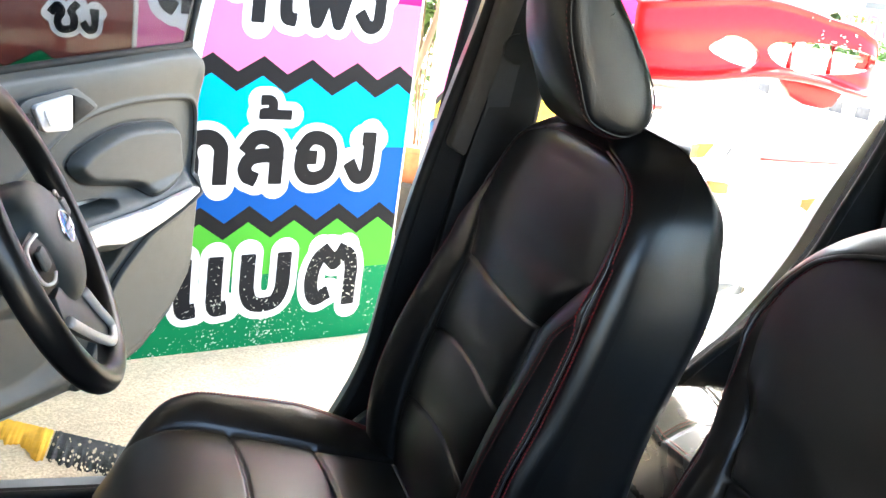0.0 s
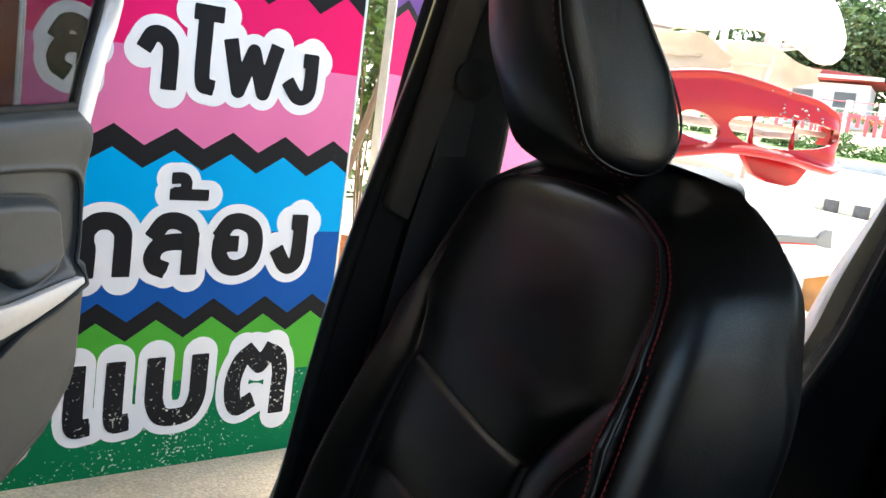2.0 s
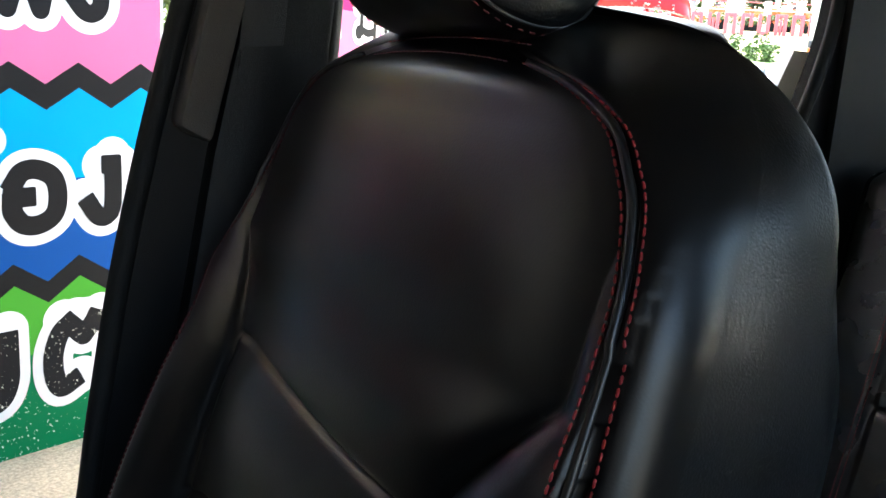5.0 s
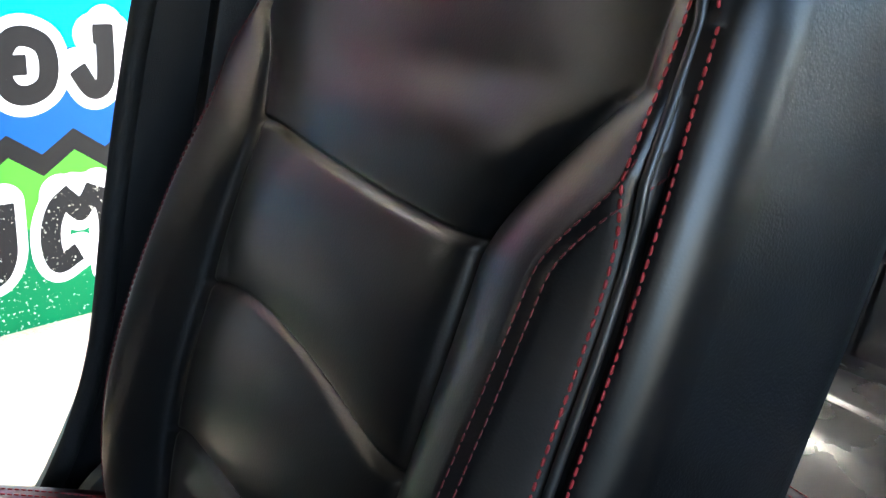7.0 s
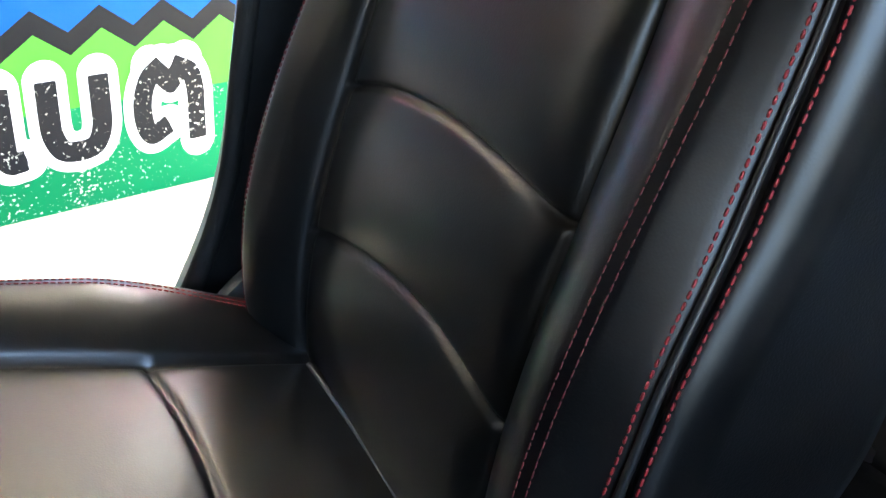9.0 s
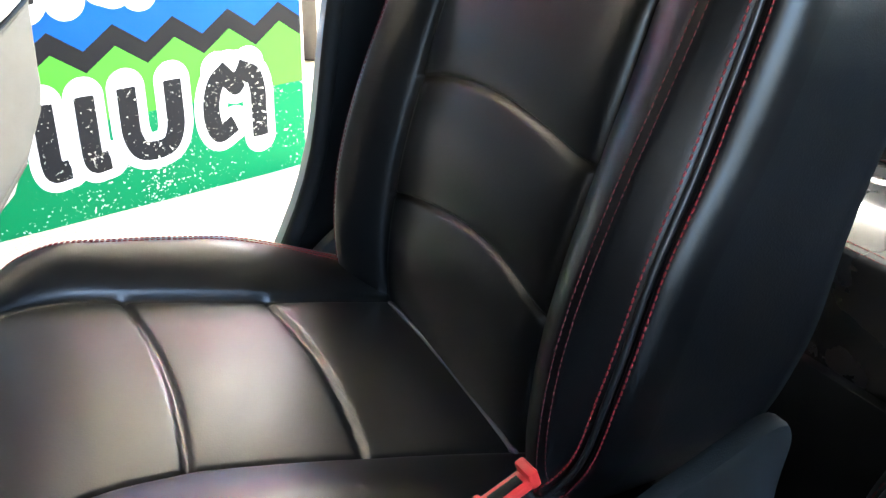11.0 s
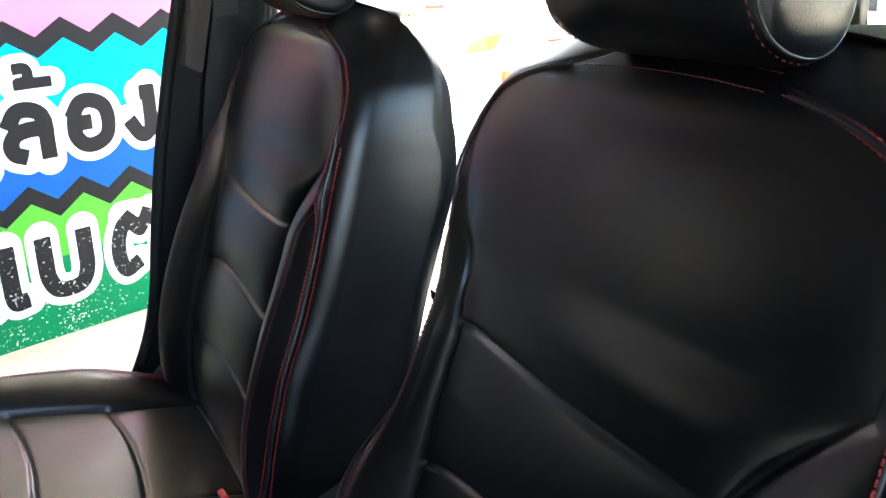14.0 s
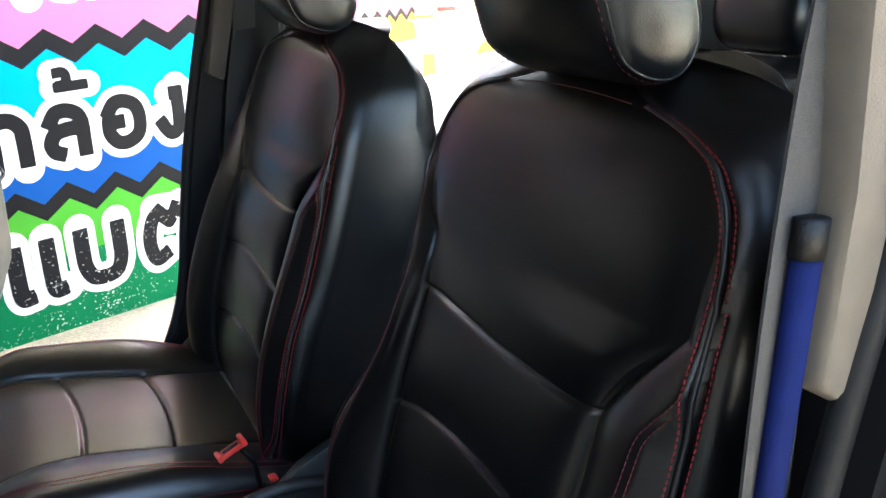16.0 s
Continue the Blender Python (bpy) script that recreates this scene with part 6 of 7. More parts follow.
def bumper(label, material, top, low, face, holes=(), wrap_l=0.3, wrap_r=0.3, depth_r=0.32, ridge=0.0, lip=0.0, front=-0.36, swage=0.0):
    """A moulded bumper cover on the rack. top, low: heights along it; face: how far it swells; holes: outlines cut through it."""
    ft, fl = spline([p[0] for p in top], [p[1] for p in top]), spline([p[0] for p in low], [p[1] for p in low])
    xa, xb = max(top[0][0], -0.74), top[-1][0]
    nu, nv = 230, 60

    def surface(u, v):
        x = xa + (xb - xa) * u
        z0, z1 = fl(x), ft(x)
        y = front - face * math.sin(math.pi * min(1.0, 0.12 + 0.80 * v)) ** 0.8 + 0.02
        y -= lip * math.exp(-((v - 0.06) / 0.07) ** 2)
        y -= ridge * math.exp(-((v - 0.93) / 0.05) ** 2)
        y += 0.10 * smoothstep(0.93, 1.0, v) ** 2 + swage * math.exp(-((v - 0.42 - 0.05 * math.sin(4 * x)) / 0.13) ** 2)
        for e, w, depth in ((u, wrap_l, 0.06), (1 - u, wrap_r, depth_r)):
            y += depth * (1 - math.sqrt(max(0.0, 1 - max(0.0, 1 - e / w) ** 2.4)))
        return (x, y, z0 + (z1 - z0) * v)
    bm = bmesh.new()
    vs = [bm.verts.new(surface(i / (nu - 1), j / (nv - 1))) for j in range(nv) for i in range(nu)]
    for j in range(nv - 1):
        for i in range(nu - 1):
            q = (vs[j * nu + i], vs[j * nu + i + 1], vs[(j + 1) * nu + i + 1], vs[(j + 1) * nu + i])
            cx, cz = sum(p.co.x for p in q) / 4, sum(p.co.z for p in q) / 4
            if not any(inside(h, cx, cz) > 0 for h in holes):
                bm.faces.new(q)
    bmesh.ops.delete(bm, geom=[v for v in bm.verts if not v.link_faces], context="VERTS")
    rimv = [v for v in bm.verts if v.is_boundary]
    for _ in range(5):
        bmesh.ops.smooth_vert(bm, verts=rimv, factor=0.5, use_axis_x=True, use_axis_y=True, use_axis_z=True)
    # rims turned inwards, so that the shell shows its thickness
    r = bmesh.ops.extrude_edge_only(bm, edges=[e for e in bm.edges if e.is_boundary])
    bmesh.ops.translate(bm, verts=[v for v in r["geom"] if isinstance(v, bmesh.types.BMVert)], vec=(0, 0.030, 0))
    bmesh.ops.recalc_face_normals(bm, faces=bm.faces[:])
    me = bpy.data.meshes.new("shell")
    bm.to_mesh(me)
    bm.free()
    me.shade_smooth()
    sharp(me, 50)
    t = thing("bumper", label, "bumper", "car bumpers on the rack", at=(2.98, 2.79, 0), rz=-9.5)
    part("shell", me, material, t)
    return t, surface


FOG = smooth2([(-0.402, 1.388), (-0.36, 1.430), (-0.315, 1.450), (-0.24, 1.437), (-0.182, 1.405), (-0.166, 1.375), (-0.19, 1.345), (-0.217, 1.335), (-0.31, 1.350)], 4)
GRILLE = smooth2([(-0.128, 1.412), (-0.09, 1.450), (0.10, 1.472), (0.25, 1.470), (0.38, 1.452), (0.410, 1.425), (0.33, 1.378), (0.132, 1.346), (-0.05, 1.358)], 4)
red, red_face = bumper("glossy red front bumper cover with scuffed paint and open grille", "red_pl",
                       [(-1.06, 1.44), (-0.80, 1.54), (-0.54, 1.595), (-0.18, 1.645), (0.125, 1.605), (0.33, 1.565), (0.42, 1.50), (0.463, 1.39)],
                       [(-1.06, 1.20), (-0.80, 1.205), (-0.42, 1.234), (-0.13, 1.290), (0.19, 1.285), (0.32, 1.265), (0.39, 1.262), (0.463, 1.315)],
                       0.05, [FOG, GRILLE], 0.35, 0.12, 0.14, ridge=0.014, lip=0.06, swage=0.012)
for x in (0.0, 0.20, 0.385):
    part("grille_post", tube([(x, -0.345, 1.35), (x + 0.004, -0.335, 1.41), (x, -0.345, 1.475)], [0.013, 0.007, 0.013], 8), "red_pl", red, "slim red grille post")
part("grille_bar", box(-0.14, 0.42, -0.26, -0.23, 1.425, 1.450, 0.004), "cream_pl", red, "cream bar behind the grille")
part("inner_flange", prism([(0.05, 1.31), (0.12, 1.225), (0.20, 1.195), (0.30, 1.190), (0.345, 1.205), (0.41, 1.31)], 0.05, "y", 0.006), "red_pl", red, "red inner flange hanging below", place=pose(0, -0.20, 0))
rng = random.Random(31)
for k in range(26):
    u, v = (0.05 + rng.gauss(0.15, 0.055) + 0.74) / 1.203, rng.gauss(0.70, 0.10)
    p = Vector(red_face(u, v))
    part("paint_chip", prism([(rng.uniform(0.002, 0.011) * math.cos(2 * math.pi * q / 6), rng.uniform(0.001, 0.006) * math.sin(2 * math.pi * q / 6)) for q in range(6)], 0.003, "y"),
         "grey_pl" if k % 3 else "cream_pl", red, place=pose(p.x, p.y - 0.0015, p.z, 0, 0, 8))

big, _ = bumper("large white front bumper cover on the upper arms", "white_pl",
                [(-1.10, 2.28), (-0.70, 2.22), (-0.34, 2.12), (0.10, 2.07), (0.25, 2.00), (0.33, 1.92), (0.372, 1.83)],
                [(-1.10, 1.78), (-0.70, 1.765), (-0.34, 1.762), (-0.11, 1.802), (0.10, 1.765), (0.215, 1.715), (0.30, 1.725), (0.372, 1.79)], 0.09, [], 0.35, 0.2, 0.12, lip=0.04)
part("mounting_tab", box(0.10, 0.16, -0.30, -0.24, 2.035, 2.075, 0.005), "white_pl", big)
top_b, _ = bumper("white rear bumper cover on the top of the rack", "white_pl",
                  [(-1.15, 2.62), (-0.70, 2.62), (-0.40, 2.56), (-0.28, 2.44)], [(-1.15, 2.30), (-0.70, 2.28), (-0.40, 2.27), (-0.28, 2.30)], 0.06, [], 0.3, 0.35, 0.3)
part("plate_recess", box(-0.66, -0.50, -0.425, -0.40, 2.40, 2.50, 0.01), "cream_pl", top_b)
plain, _ = bumper("plain white rear bumper cover", "white_pl",
                  [(-1.06, 1.14), (-0.60, 1.165), (-0.25, 1.185), (0.0, 1.198), (0.20, 1.196), (0.325, 1.172), (0.388, 1.12)],
                  [(-1.06, 1.06), (-0.60, 1.085), (-0.25, 1.094), (0.0, 1.098), (0.20, 1.098), (0.325, 1.098), (0.388, 1.10)], 0.05, [], 0.35, 0.15, 0.10, ridge=0.01)
part("reflector", box(-0.66, -0.58, -0.42, -0.38, 1.10, 1.118, 0.003), "buckle_red", plain, "small red reflector")
STRIP = [(-0.242, 0.868), (-0.205, 0.968), (-0.12, 0.985), (-0.03, 0.985), (0.0, 0.967), (0.20, 0.982), (0.38, 0.990), (0.412, 1.030), (0.452, 1.030), (0.470, 0.948), (0.430, 0.950), (0.38, 0.958),
         (0.20, 0.950), (0.0, 0.936), (-0.06, 0.926), (-0.10, 0.878)]
low_b, low_face = bumper("white rear bumper cover with a grey spoiler strip", "white_pl",
                         [(-1.06, 1.03), (-0.60, 1.065), (-0.25, 1.080), (0.0, 1.086), (0.30, 1.080), (0.43, 1.04), (0.492, 0.955)],
                         [(-1.06, 0.90), (-0.60, 0.90), (-0.25, 0.84), (0.0, 0.900), (0.30, 0.925), (0.43, 0.935), (0.492, 0.945)], 0.04, [], 0.35, 0.06, 0.06)


def on_face(outline, face, xa, xb, zl, zh, off):
    """An outline laid on a bumper's front."""
    verts = []
    for d in (off, off + 0.012):
        for a, b in outline:
            p = face((a - xa) / (xb - xa), min(1, max(0, (b - zl) / (zh - zl))))
            verts.append((a, p[1] - d, b))
    n = len(outline)
    me = mesh_from("trim", verts, [tuple(range(n, 2 * n)), tuple(reversed(range(n)))] + [(i, (i + 1) % n, n + (i + 1) % n, n + i) for i in range(n)], False)
    return me


part("spoiler_strip", on_face(STRIP, low_face, -0.74, 0.492, 0.90, 1.08, 0.004), "grey_pl", low_b, "grey spoiler strip with upturned ends")
part("pinstripe", tube([(x, low_face((x + 0.74) / 1.232, 0.25)[1] - 0.018, 0.938 + 0.022 * smoothstep(-0.05, 0.4, x)) for x in [-0.05 + 0.06 * k for k in range(8)]], 0.004, 6), "buckle_red", low_b, "red pinstripe")
part("marker_lamp", on_face([(-0.46, 0.895), (-0.44, 0.945), (-0.36, 0.972), (-0.36, 0.905)], low_face, -0.74, 0.492, 0.90, 1.08, 0.004), "lamp_yellow", low_b, "yellow marker lamp")
part("marker_lamp", on_face([(-0.358, 0.905), (-0.358, 0.972), (-0.29, 0.980), (-0.32, 0.915)], low_face, -0.74, 0.492, 0.90, 1.08, 0.004), "orange", low_b, "orange marker lamp")
MOUTH = smooth2([(0.15, 0.772), (0.20, 0.772), (0.40, 0.812), (0.610, 0.846), (0.690, 0.815), (0.726, 0.745), (0.700, 0.680), (0.647, 0.645), (0.50, 0.655), (0.378, 0.672), (0.27, 0.71)], 3)
mouth_b, _ = bumper("white front bumper cover with a wide mouth and brown lining", "white_pl",
                    [(-1.0, 0.78), (-0.60, 0.80), (-0.25, 0.85), (0.05, 0.905), (0.25, 0.925), (0.50, 0.892), (0.70, 0.815), (0.79, 0.70), (0.82, 0.60)],
                    [(-1.0, 0.50), (-0.60, 0.50), (-0.25, 0.50), (0.05, 0.50), (0.25, 0.50), (0.50, 0.49), (0.70, 0.48), (0.79, 0.49), (0.82, 0.52)], 0.06, [MOUTH], 0.3, 0.10, 0.10, lip=0.03)
part("mouth_lining", outward(grid(lambda u, v: (0.10 + 0.63 * u, -0.34 + 0.16 * math.sin(math.pi * v) ** 0.6 * (1 - 0.4 * u), 0.62 + 0.25 * v), 20, 12)), "brown_wall", mouth_b, "brown inner lining")
part("mouth_bracket", box(0.36, 0.40, -0.33, -0.29, 0.66, 0.80, 0.004), "galv", mouth_b)
part("marker_lamp", box(-0.30, -0.20, -0.44, -0.40, 0.765, 0.815, 0.008), "orange", mouth_b, "orange marker lamp")
ARCH = smooth2([(0.100, 0.235), (0.112, 0.30), (0.155, 0.345), (0.21, 0.362), (0.255, 0.352), (0.215, 0.295), (0.16, 0.250)], 3)
SLOT = smooth2([(-0.150, 0.300), (-0.13, 0.328), (-0.04, 0.335), (0.03, 0.318), (0.02, 0.288), (-0.06, 0.280)], 3)
foot_b, _ = bumper("white front bumper cover standing at the foot of the rack", "white_pl",
                   [(-1.0, 0.46), (-0.30, 0.47), (0.30, 0.47), (0.75, 0.45), (0.95, 0.36)], [(-1.0, 0.10), (-0.30, 0.09), (0.30, 0.085), (0.75, 0.09), (0.95, 0.14)], 0.06, [ARCH, SLOT], 0.3, 0.25, 0.36, lip=0.03)
part("lamp_well", box(0.09, 0.27, -0.36, -0.22, 0.22, 0.37, 0.02), "plastic_black", foot_b, "black fog lamp well")
part("slot_well", box(-0.16, 0.04, -0.36, -0.24, 0.27, 0.34, 0.02), "grey_pl", foot_b)
part("slot_strut", tube([(-0.10, -0.40, 0.285), (-0.02, -0.40, 0.33)], 0.008, 6), "white_pl", foot_b)
liner_a, _ = bumper("cream unpainted bumper cover hung inside out", "cream_pl",
                    [(-0.95, 1.74), (-0.60, 1.79), (-0.30, 1.80), (-0.14, 1.77), (-0.10, 1.70)], [(-0.95, 1.60), (-0.60, 1.58), (-0.30, 1.62), (-0.14, 1.64), (-0.10, 1.66)], -0.08, [], 0.3, 0.3, -0.20, front=-0.16)
part("stiffener", tube([(-0.80, -0.10, 1.67), (-0.45, -0.08, 1.69), (-0.15, -0.10, 1.71)], 0.010, 6), "cream_pl", liner_a)
liner_b, _ = bumper("grey cream bumper liner behind the upper arms", "cream_pl",
                    [(-0.05, 1.80), (0.10, 1.82), (0.25, 1.80), (0.36, 1.72)], [(-0.05, 1.64), (0.10, 1.60), (0.25, 1.60), (0.36, 1.66)], -0.05, [], 0.3, 0.3, -0.18, front=-0.12)
part("stiffener", tube([(0.0, -0.08, 1.70), (0.20, -0.06, 1.72)], 0.010, 6), "cream_pl", liner_b)
liner_c, _ = bumper("cream bumper liner between the rows of covers", "cream_pl",
                    [(-0.60, 1.22), (-0.35, 1.27), (-0.12, 1.27), (0.0, 1.22)], [(-0.60, 1.18), (-0.35, 1.18), (-0.12, 1.18), (0.0, 1.19)], -0.04, [], 0.3, 0.3, -0.16, front=-0.20)
part("stiffener", tube([(-0.50, -0.14, 1.20), (-0.10, -0.14, 1.22)], 0.008, 6), "cream_pl", liner_c)

# ---- across the road ----
hedge = []
for i in range(24):
    x, y = by_road(17.5 + 0.15 * math.sin(i * 2.1), -17.5 + 0.40 * i)
    hedge.append(leaf_cloud(420, (x, y, ground_z(x, y) + 0.26), (0.42, 0.36, 0.26 + 0.05 * math.sin(1.7 * i)), 0.085, 40 + i))
ob = tagged(new("hedge", join(hedge)), "clipped green hedge on the verge", "hedge", kind="stuff")
ob.data.materials.append(M["foliage"])
LINE = Vector((0.76, -0.65))
# red free-standing letters, too far to read
for i in range(18):
    p = Vector((18.5, 18.7)) + LINE * 0.47 * i
    z = ground_z(p.x, p.y)
    b = thing("sign_letter", "red free-standing sign letter on steel legs", "sign", "red sign letters", at=(p.x, p.y, z), rz=math.degrees(math.atan2(LINE.y, LINE.x)))
    for x in (-0.10, 0.10):
        part("leg", box(x - 0.012, x + 0.012, -0.012, 0.012, 0.0, 0.24, 0.002), "galv", b)
    part("stroke", box(-0.165, -0.07, -0.05, 0.05, 0.22, 0.82, 0.01), "red_letter", b)
    part("stroke", box(0.07, 0.165, -0.05, 0.05, 0.22 if i % 4 else 0.45, 0.82, 0.01), "red_letter", b)
    if i % 3:
        part("top_stroke", box(-0.07, 0.07, -0.045, 0.045, 0.71, 0.82, 0.01), "red_letter", b)
    else:
        part("foot_stroke", box(-0.07, 0.07, -0.045, 0.045, 0.22, 0.33, 0.01), "red_letter", b)
    if i % 4 == 2:
        part("middle_stroke", box(-0.03, 0.03, -0.045, 0.045, 0.22, 0.68, 0.01), "red_letter", b)
# low flower bed behind them
for nm, m, n, seed in (("flower_bed", "foliage", 300, 300), ("blossom", "orange", 40, 400)):
    row = []
    for i in range(18):
        p = Vector((19.6, 19.9)) + LINE * 0.55 * i
        row.append(leaf_cloud(n, (p.x, p.y, ground_z(p.x, p.y) + 0.62), (0.40, 0.40, 0.16), 0.07, seed + i))
    ob = tagged(new(nm, join(row)), "low clipped bed before the fence" if nm == "flower_bed" else "orange blossom on the low bed", "plants", kind="stuff")
    ob.data.materials.append(M[m])
# lamp standard with banded foot
x, y = 15.15, 9.84
post = thing("lamp_post", "slim white steel post with a black and red banded foot", "post", at=(x, y, ground_z(x, y)))
part("shaft", tube([(0, 0, 0.0), (0, 0, 4.2)], 0.075, 12), "white_steel", post)
for k, m in enumerate(("kerb_k", "v_white", "orange", "kerb_k")):
    part("painted_band", lathe([(0.080, 0), (0.080, 0.13)], 16), m, post, place=pose(0, 0, 0.08 + 0.135 * k))
# thick concrete pole
x, y = 23.8, 18.7
pole = thing("utility_pole", "thick white concrete pole beside the fence", "pole", at=(x, y, ground_z(x, y)))
part("pole_shaft", lathe([(0.29, -0.1), (0.28, 1.5), (0.24, 4.0), (0.20, 9.5)], 24), "concrete_post", pole)
for h in (3.45, 3.60):
    part("pole_band", lathe([(0.256, 0), (0.262, 0.02), (0.256, 0.04)], 20), "galv", pole, place=pose(0, 0, h))
# fence
fence = thing("fence", "white post and rail fence behind the letters", "fence", at=(0, 0, 0))
FENCE = [Vector((22.0, 22.35)) + Vector((0.63, -0.775)) * 1.0 * i for i in range(15)]
for p in FENCE:
    part("fence_post", box(p.x - 0.085, p.x + 0.085, p.y - 0.085, p.y + 0.085, ground_z(p.x, p.y) - 0.1, ground_z(p.x, p.y) + 1.10, 0.01), "white_wall", fence)
for h in (0.55, 0.80, 1.05):
    part("fence_rail", tube([(p.x, p.y, ground_z(p.x, p.y) + h) for p in FENCE], 0.018, 6), "white_steel" if h < 1 else "red_letter", fence)
# filling station: canopy, fascia, posts
p0 = Vector((27.15, 20.89))
d = Vector((0.6, -0.8))
L = 14.0
zz = ground_z(p0.x, p0.y)
rot = math.degrees(math.atan2(d.y, d.x))
st = thing("station_canopy", "filling station canopy with a teal and orange fascia", "building", at=(p0.x, p0.y, zz), rz=rot)
part("fascia", box(0.49, L, -0.06, 0.06, 3.02, 3.46, 0.01), "teal", st, "teal fascia")
part("fascia_edge", box(0.0, L, -0.065, 0.05, 2.93, 3.015, 0.005), "white_wall", st)
logo = part("logo_panel", box(0.0, 0.485, -0.07, 0.06, 2.96, 3.53, 0.01), "orange_sign", st, "orange logo panel")
part("emblem", lathe([(0.0, 0), (0.13, 0), (0.13, 0.012), (0.0, 0.012)], 20), "v_white", logo, place=pose(0.24, -0.072, 3.27, 90, 0, 0))
part("canopy_deck", box(-0.1, L, 0.07, 5.0, 3.05, 3.75, 0.02), "canopy_grey", st, "grey canopy deck")
part("shop_wall", box(3.2, L, 5.0, 5.3, -0.2, 3.0, 0.01), "white_wall", st)
for k in range(6):
    part("louvre", box(1.25, 5.2, 0.28, 0.33, 2.52 + 0.07 * k, 2.575 + 0.07 * k, 0.004), "canopy_grey", st)
part("beam", box(0.80, L, 0.15, 0.40, 2.15, 2.48, 0.01), "white_wall", st, "white beam")
for k in range(5):
    part("canopy_post", box(0.94 + 2.6 * k, 1.12 + 2.6 * k, 0.20, 0.38, -0.3, 3.02, 0.01), "white_wall", st)
for k in range(8):
    q = Vector((24.9, 20.6)) + d * 0.85 * k
    tr = thing("tractor", "small orange farm tractor parked behind the fence", "tractor", "parked tractors", at=(q.x, q.y, ground_z(q.x, q.y) + 0.30), rz=rot + 20)
    part("hood", box(-0.38, 0.10, -0.16, 0.16, 0.26, 0.50, 0.05), "orange_sign", tr)
    part("fender", box(0.08, 0.42, -0.26, 0.26, 0.34, 0.56, 0.06), "orange_sign", tr)
    part("seat", box(0.12, 0.30, -0.10, 0.10, 0.54, 0.66, 0.03), "kerb_k", tr)
    for s in (-1, 1):
        part("rear_wheel", lathe([(0.10, 0), (0.26, 0.01), (0.27, 0.06), (0.26, 0.11), (0.10, 0.12)], 16), "rubber", tr, place=pose(0.24, s * 0.22 + 0.06, 0.26 - 0.30, 90, 0, 0))
        part("front_wheel", lathe([(0.06, 0), (0.15, 0.01), (0.15, 0.07), (0.06, 0.08)], 14), "rubber", tr, place=pose(-0.28, s * 0.17 + 0.04, 0.15 - 0.30, 90, 0, 0))
# low house with a red roof beyond
hx, hy = 24.9, 23.3
house = thing("house", "low white house with a red sheet roof among trees", "house", at=(hx, hy, ground_z(hx, hy)), rz=rot)
part("wall", box(-1.7, 1.4, -1.2, 1.2, -0.5, 1.5, 0.02), "white_wall", house)
part("roof", prism([(-2.0, 1.45), (1.75, 1.62), (1.75, 1.74), (-2.0, 2.05)], 3.0, "y", 0.01), "red_roof", house, "red sheet roof")
part("roof_edge", box(-2.0, 1.80, -1.56, -1.50, 1.62, 1.74, 0.01), "white_wall", house)
for k in (-1.1, 0.3):
    part("window", box(k, k + 0.7, -1.23, -1.19, 0.6, 1.2, 0.01), "tint", house, "dark window")
for x, y, h, sp_, sd in ((28.4, 25.0, 4.9, 1.9, 11), (27.2, 26.6, 5.2, 2.0, 12), (30.0, 22.9, 4.2, 1.7, 13), (31.5, 24.2, 4.6, 1.8, 14), (26.0, 27.8, 4.6, 1.9, 15), (33.0, 22.4, 4.2, 1.8, 16)):
    tree(x, y, h, sp_, sd, 4200)
for i, (a, b, h, sp_, sd) in enumerate(((40, -9, 6.0, 3.4, 1), (43, -2, 7.0, 3.6, 2), (42, 3, 6.4, 3.2, 3), (46, 9, 7.0, 3.6, 4), (41, -15, 6.6, 3.4, 5), (48, 16, 7, 4, 6), (36, -22, 6, 3.2, 7))):
    x, y = across(a, b)
    tree(x, y, h, sp_, sd)
# distant wooded rise that closes the view
far = []
for i in range(60):
    a = radians(-100 + 200 * i / 59)
    x, y = 90 * math.sin(a + 0.86), 90 * math.cos(a + 0.86)
    far.append(leaf_cloud(160, (x, y, ground_z(x, y) + 2.0), (5.5, 5.5, 4.0), 1.3, 200 + i))
ob = tagged(new("far_woods", join(far)), "distant green woods", "woods", kind="stuff")
ob.data.materials.append(M["foliage_far"])
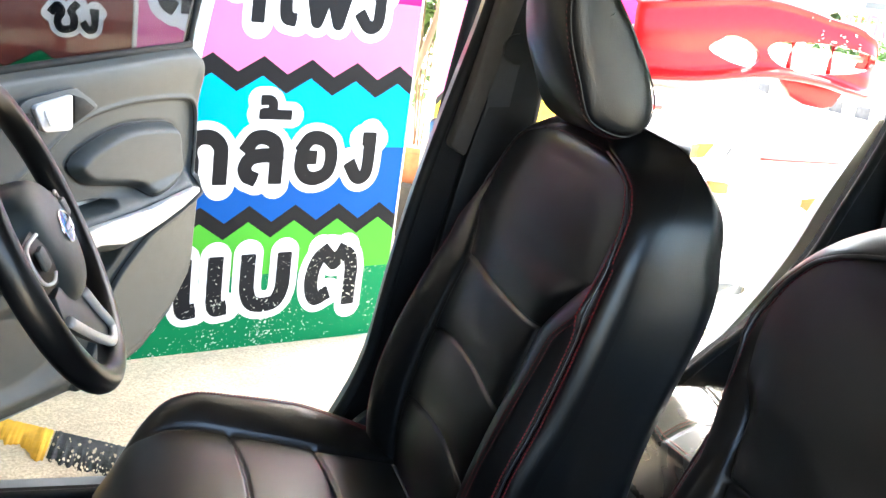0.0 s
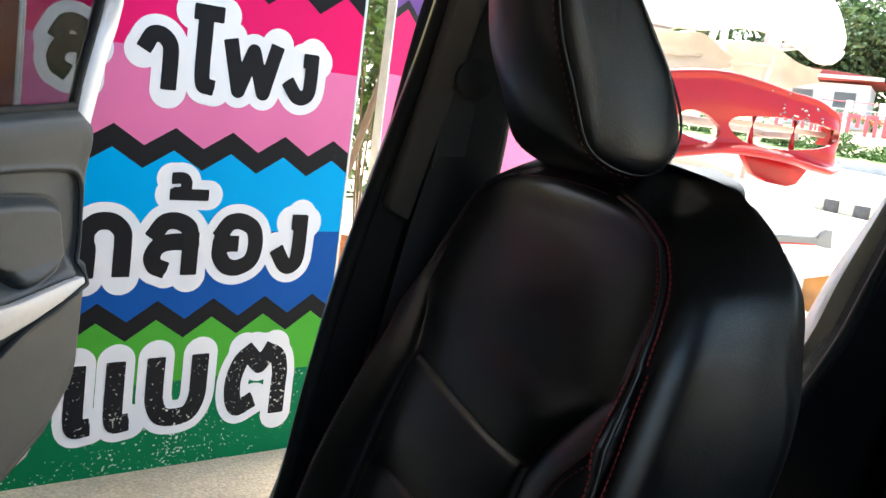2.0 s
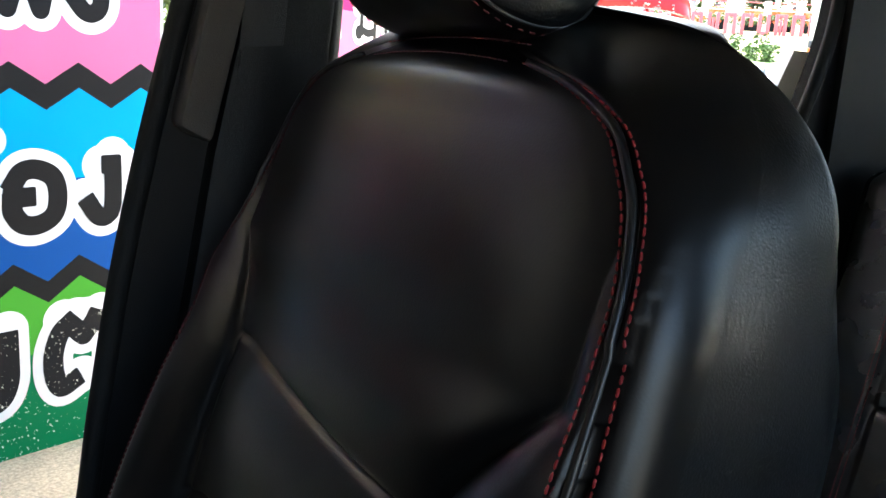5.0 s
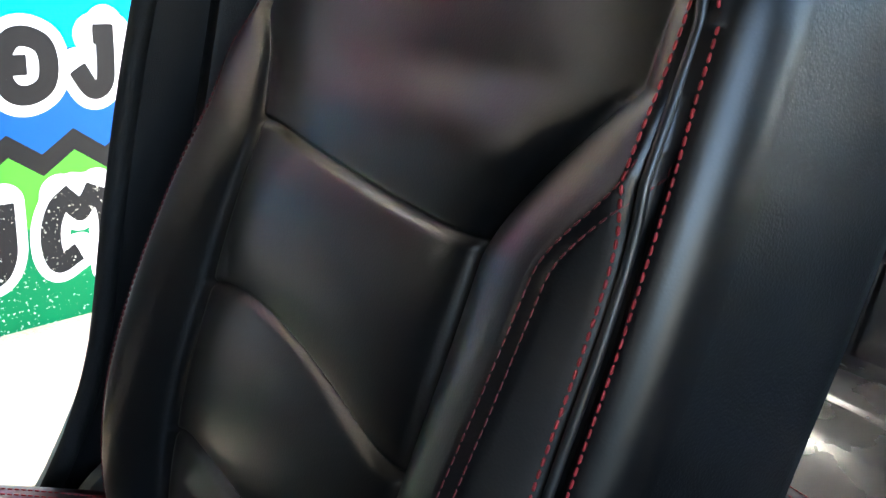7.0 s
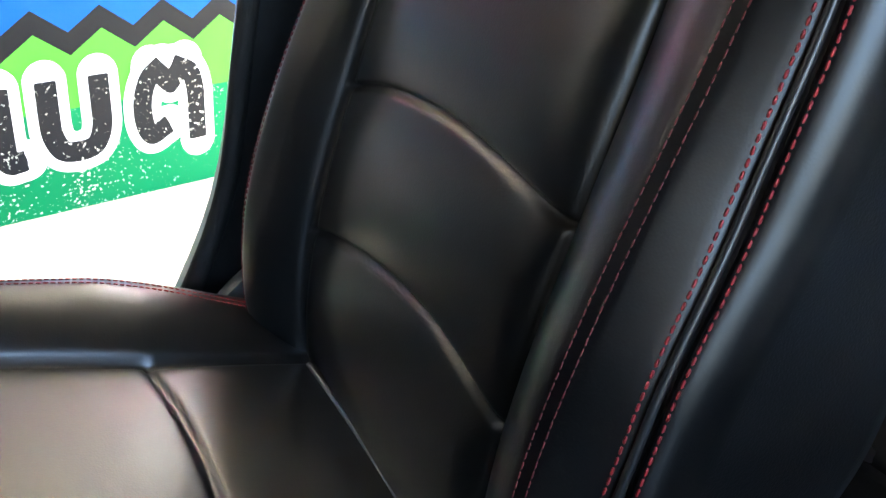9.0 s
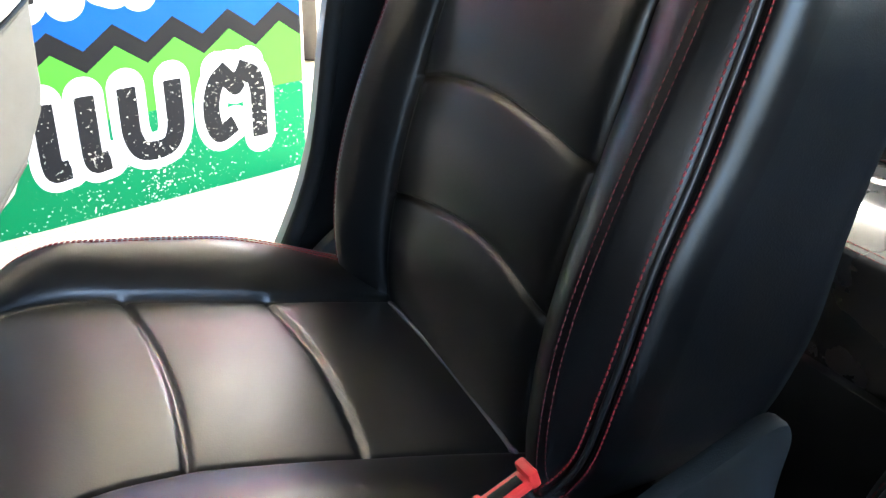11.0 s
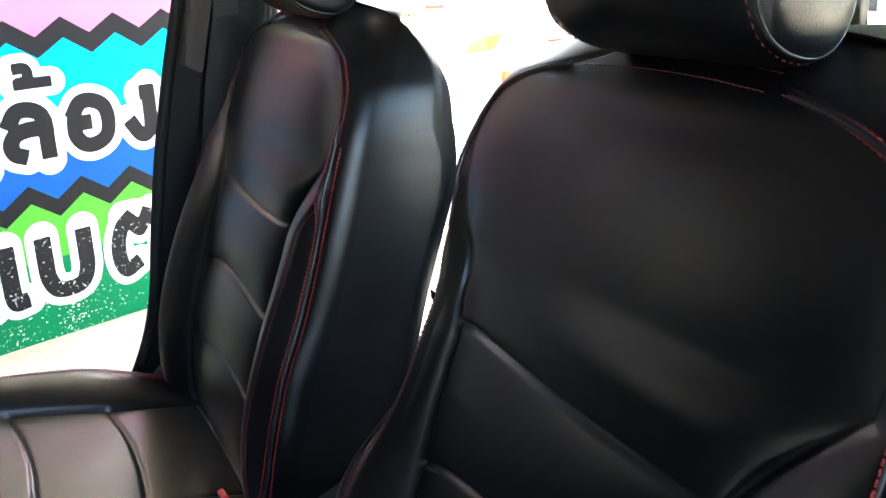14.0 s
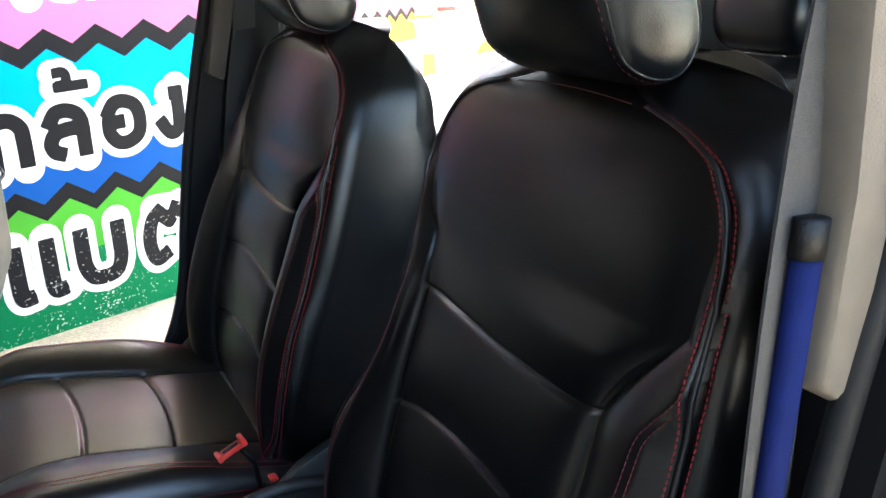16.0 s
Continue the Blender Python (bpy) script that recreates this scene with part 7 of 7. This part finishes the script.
# bush behind the potted plant
bx, by = 3.2, 8.6
bush = thing("bush", "green shrubs behind the sign boards", "bush", at=(bx, by, ground_z(bx, by)))
part("leaves", leaf_cloud(1800, (0, 0, 0.9), (1.6, 1.2, 1.1), 0.13, 77), "foliage", bush)
for k in range(6):
    part("stem", tube([(0.2 * k - 0.5, 0, 0), (0.25 * k - 0.6, 0.1, 0.9)], 0.02, 6), "bark", bush)


# ---- out of view, behind and above the camera: a roof added to shade the yard ----
shade_sheet = thing("porch_roof", "unseen corrugated grey sheet roof on steel posts, added for shade", "roof", at=(0, 0, 0))


def corrugated(u, v):
    x = -5.0 + 7.9 * u
    return (x, 0.3 + 4.0 * v, 3.35 + 0.10 * v + 0.018 * math.sin(x * 34))


part("roof_sheeting", outward(grid(corrugated, 260, 6)), "roof_sheet", shade_sheet)
for x in (-4.8, -1.6, 2.7):
    part("rafter", box(x - 0.04, x + 0.04, 0.3, 4.25, 3.22, 3.32, 0.005), "galv", shade_sheet)
for x, y in ((-4.8, 0.4), (-4.8, 4.1)):
    part("roof_post", box(x - 0.05, x + 0.05, y - 0.05, y + 0.05, G0, 3.22, 0.006), "galv", shade_sheet)
# added dark wall, never in view: hides the sky from the seat fronts
shop = thing("shop_building", "unseen dark wall added in front of the car to block sky", "building", at=(0, 0, 0))
part("wall", box(-5.4, -5.2, -9, 9, 0.0, 7.6, 0.01), "shop_wall", shop)
part("shutter", join([box(-5.2, -5.16, -3.0, 3.0, 0.1 + 0.1 * k, 0.19 + 0.1 * k, 0.01) for k in range(28)]), "shop_wall", shop, "ribbed dark panel on the added wall")

# added low pale wall, out of view: a bright horizon in the seat sides' sheen
horizon_wall = thing("boundary_wall", "unseen low pale wall added for the seat sides to reflect", "wall", at=(0, -12.2, 0))
part("wall_panel", box(-9, 14, -0.10, 0.10, -0.1, 1.9, 0.01), "horizon_wall", horizon_wall)
part("coping", box(-9.05, 14.05, -0.15, 0.15, 1.904, 1.98, 0.015), "concrete", horizon_wall, "concrete coping")
for x in (-8.9, -4.3, 0.3, 4.9, 9.5, 13.9):
    part("pier", box(x - 0.16, x + 0.16, -0.16, 0.16, -0.1, 2.10, 0.012), "horizon_wall", horizon_wall)
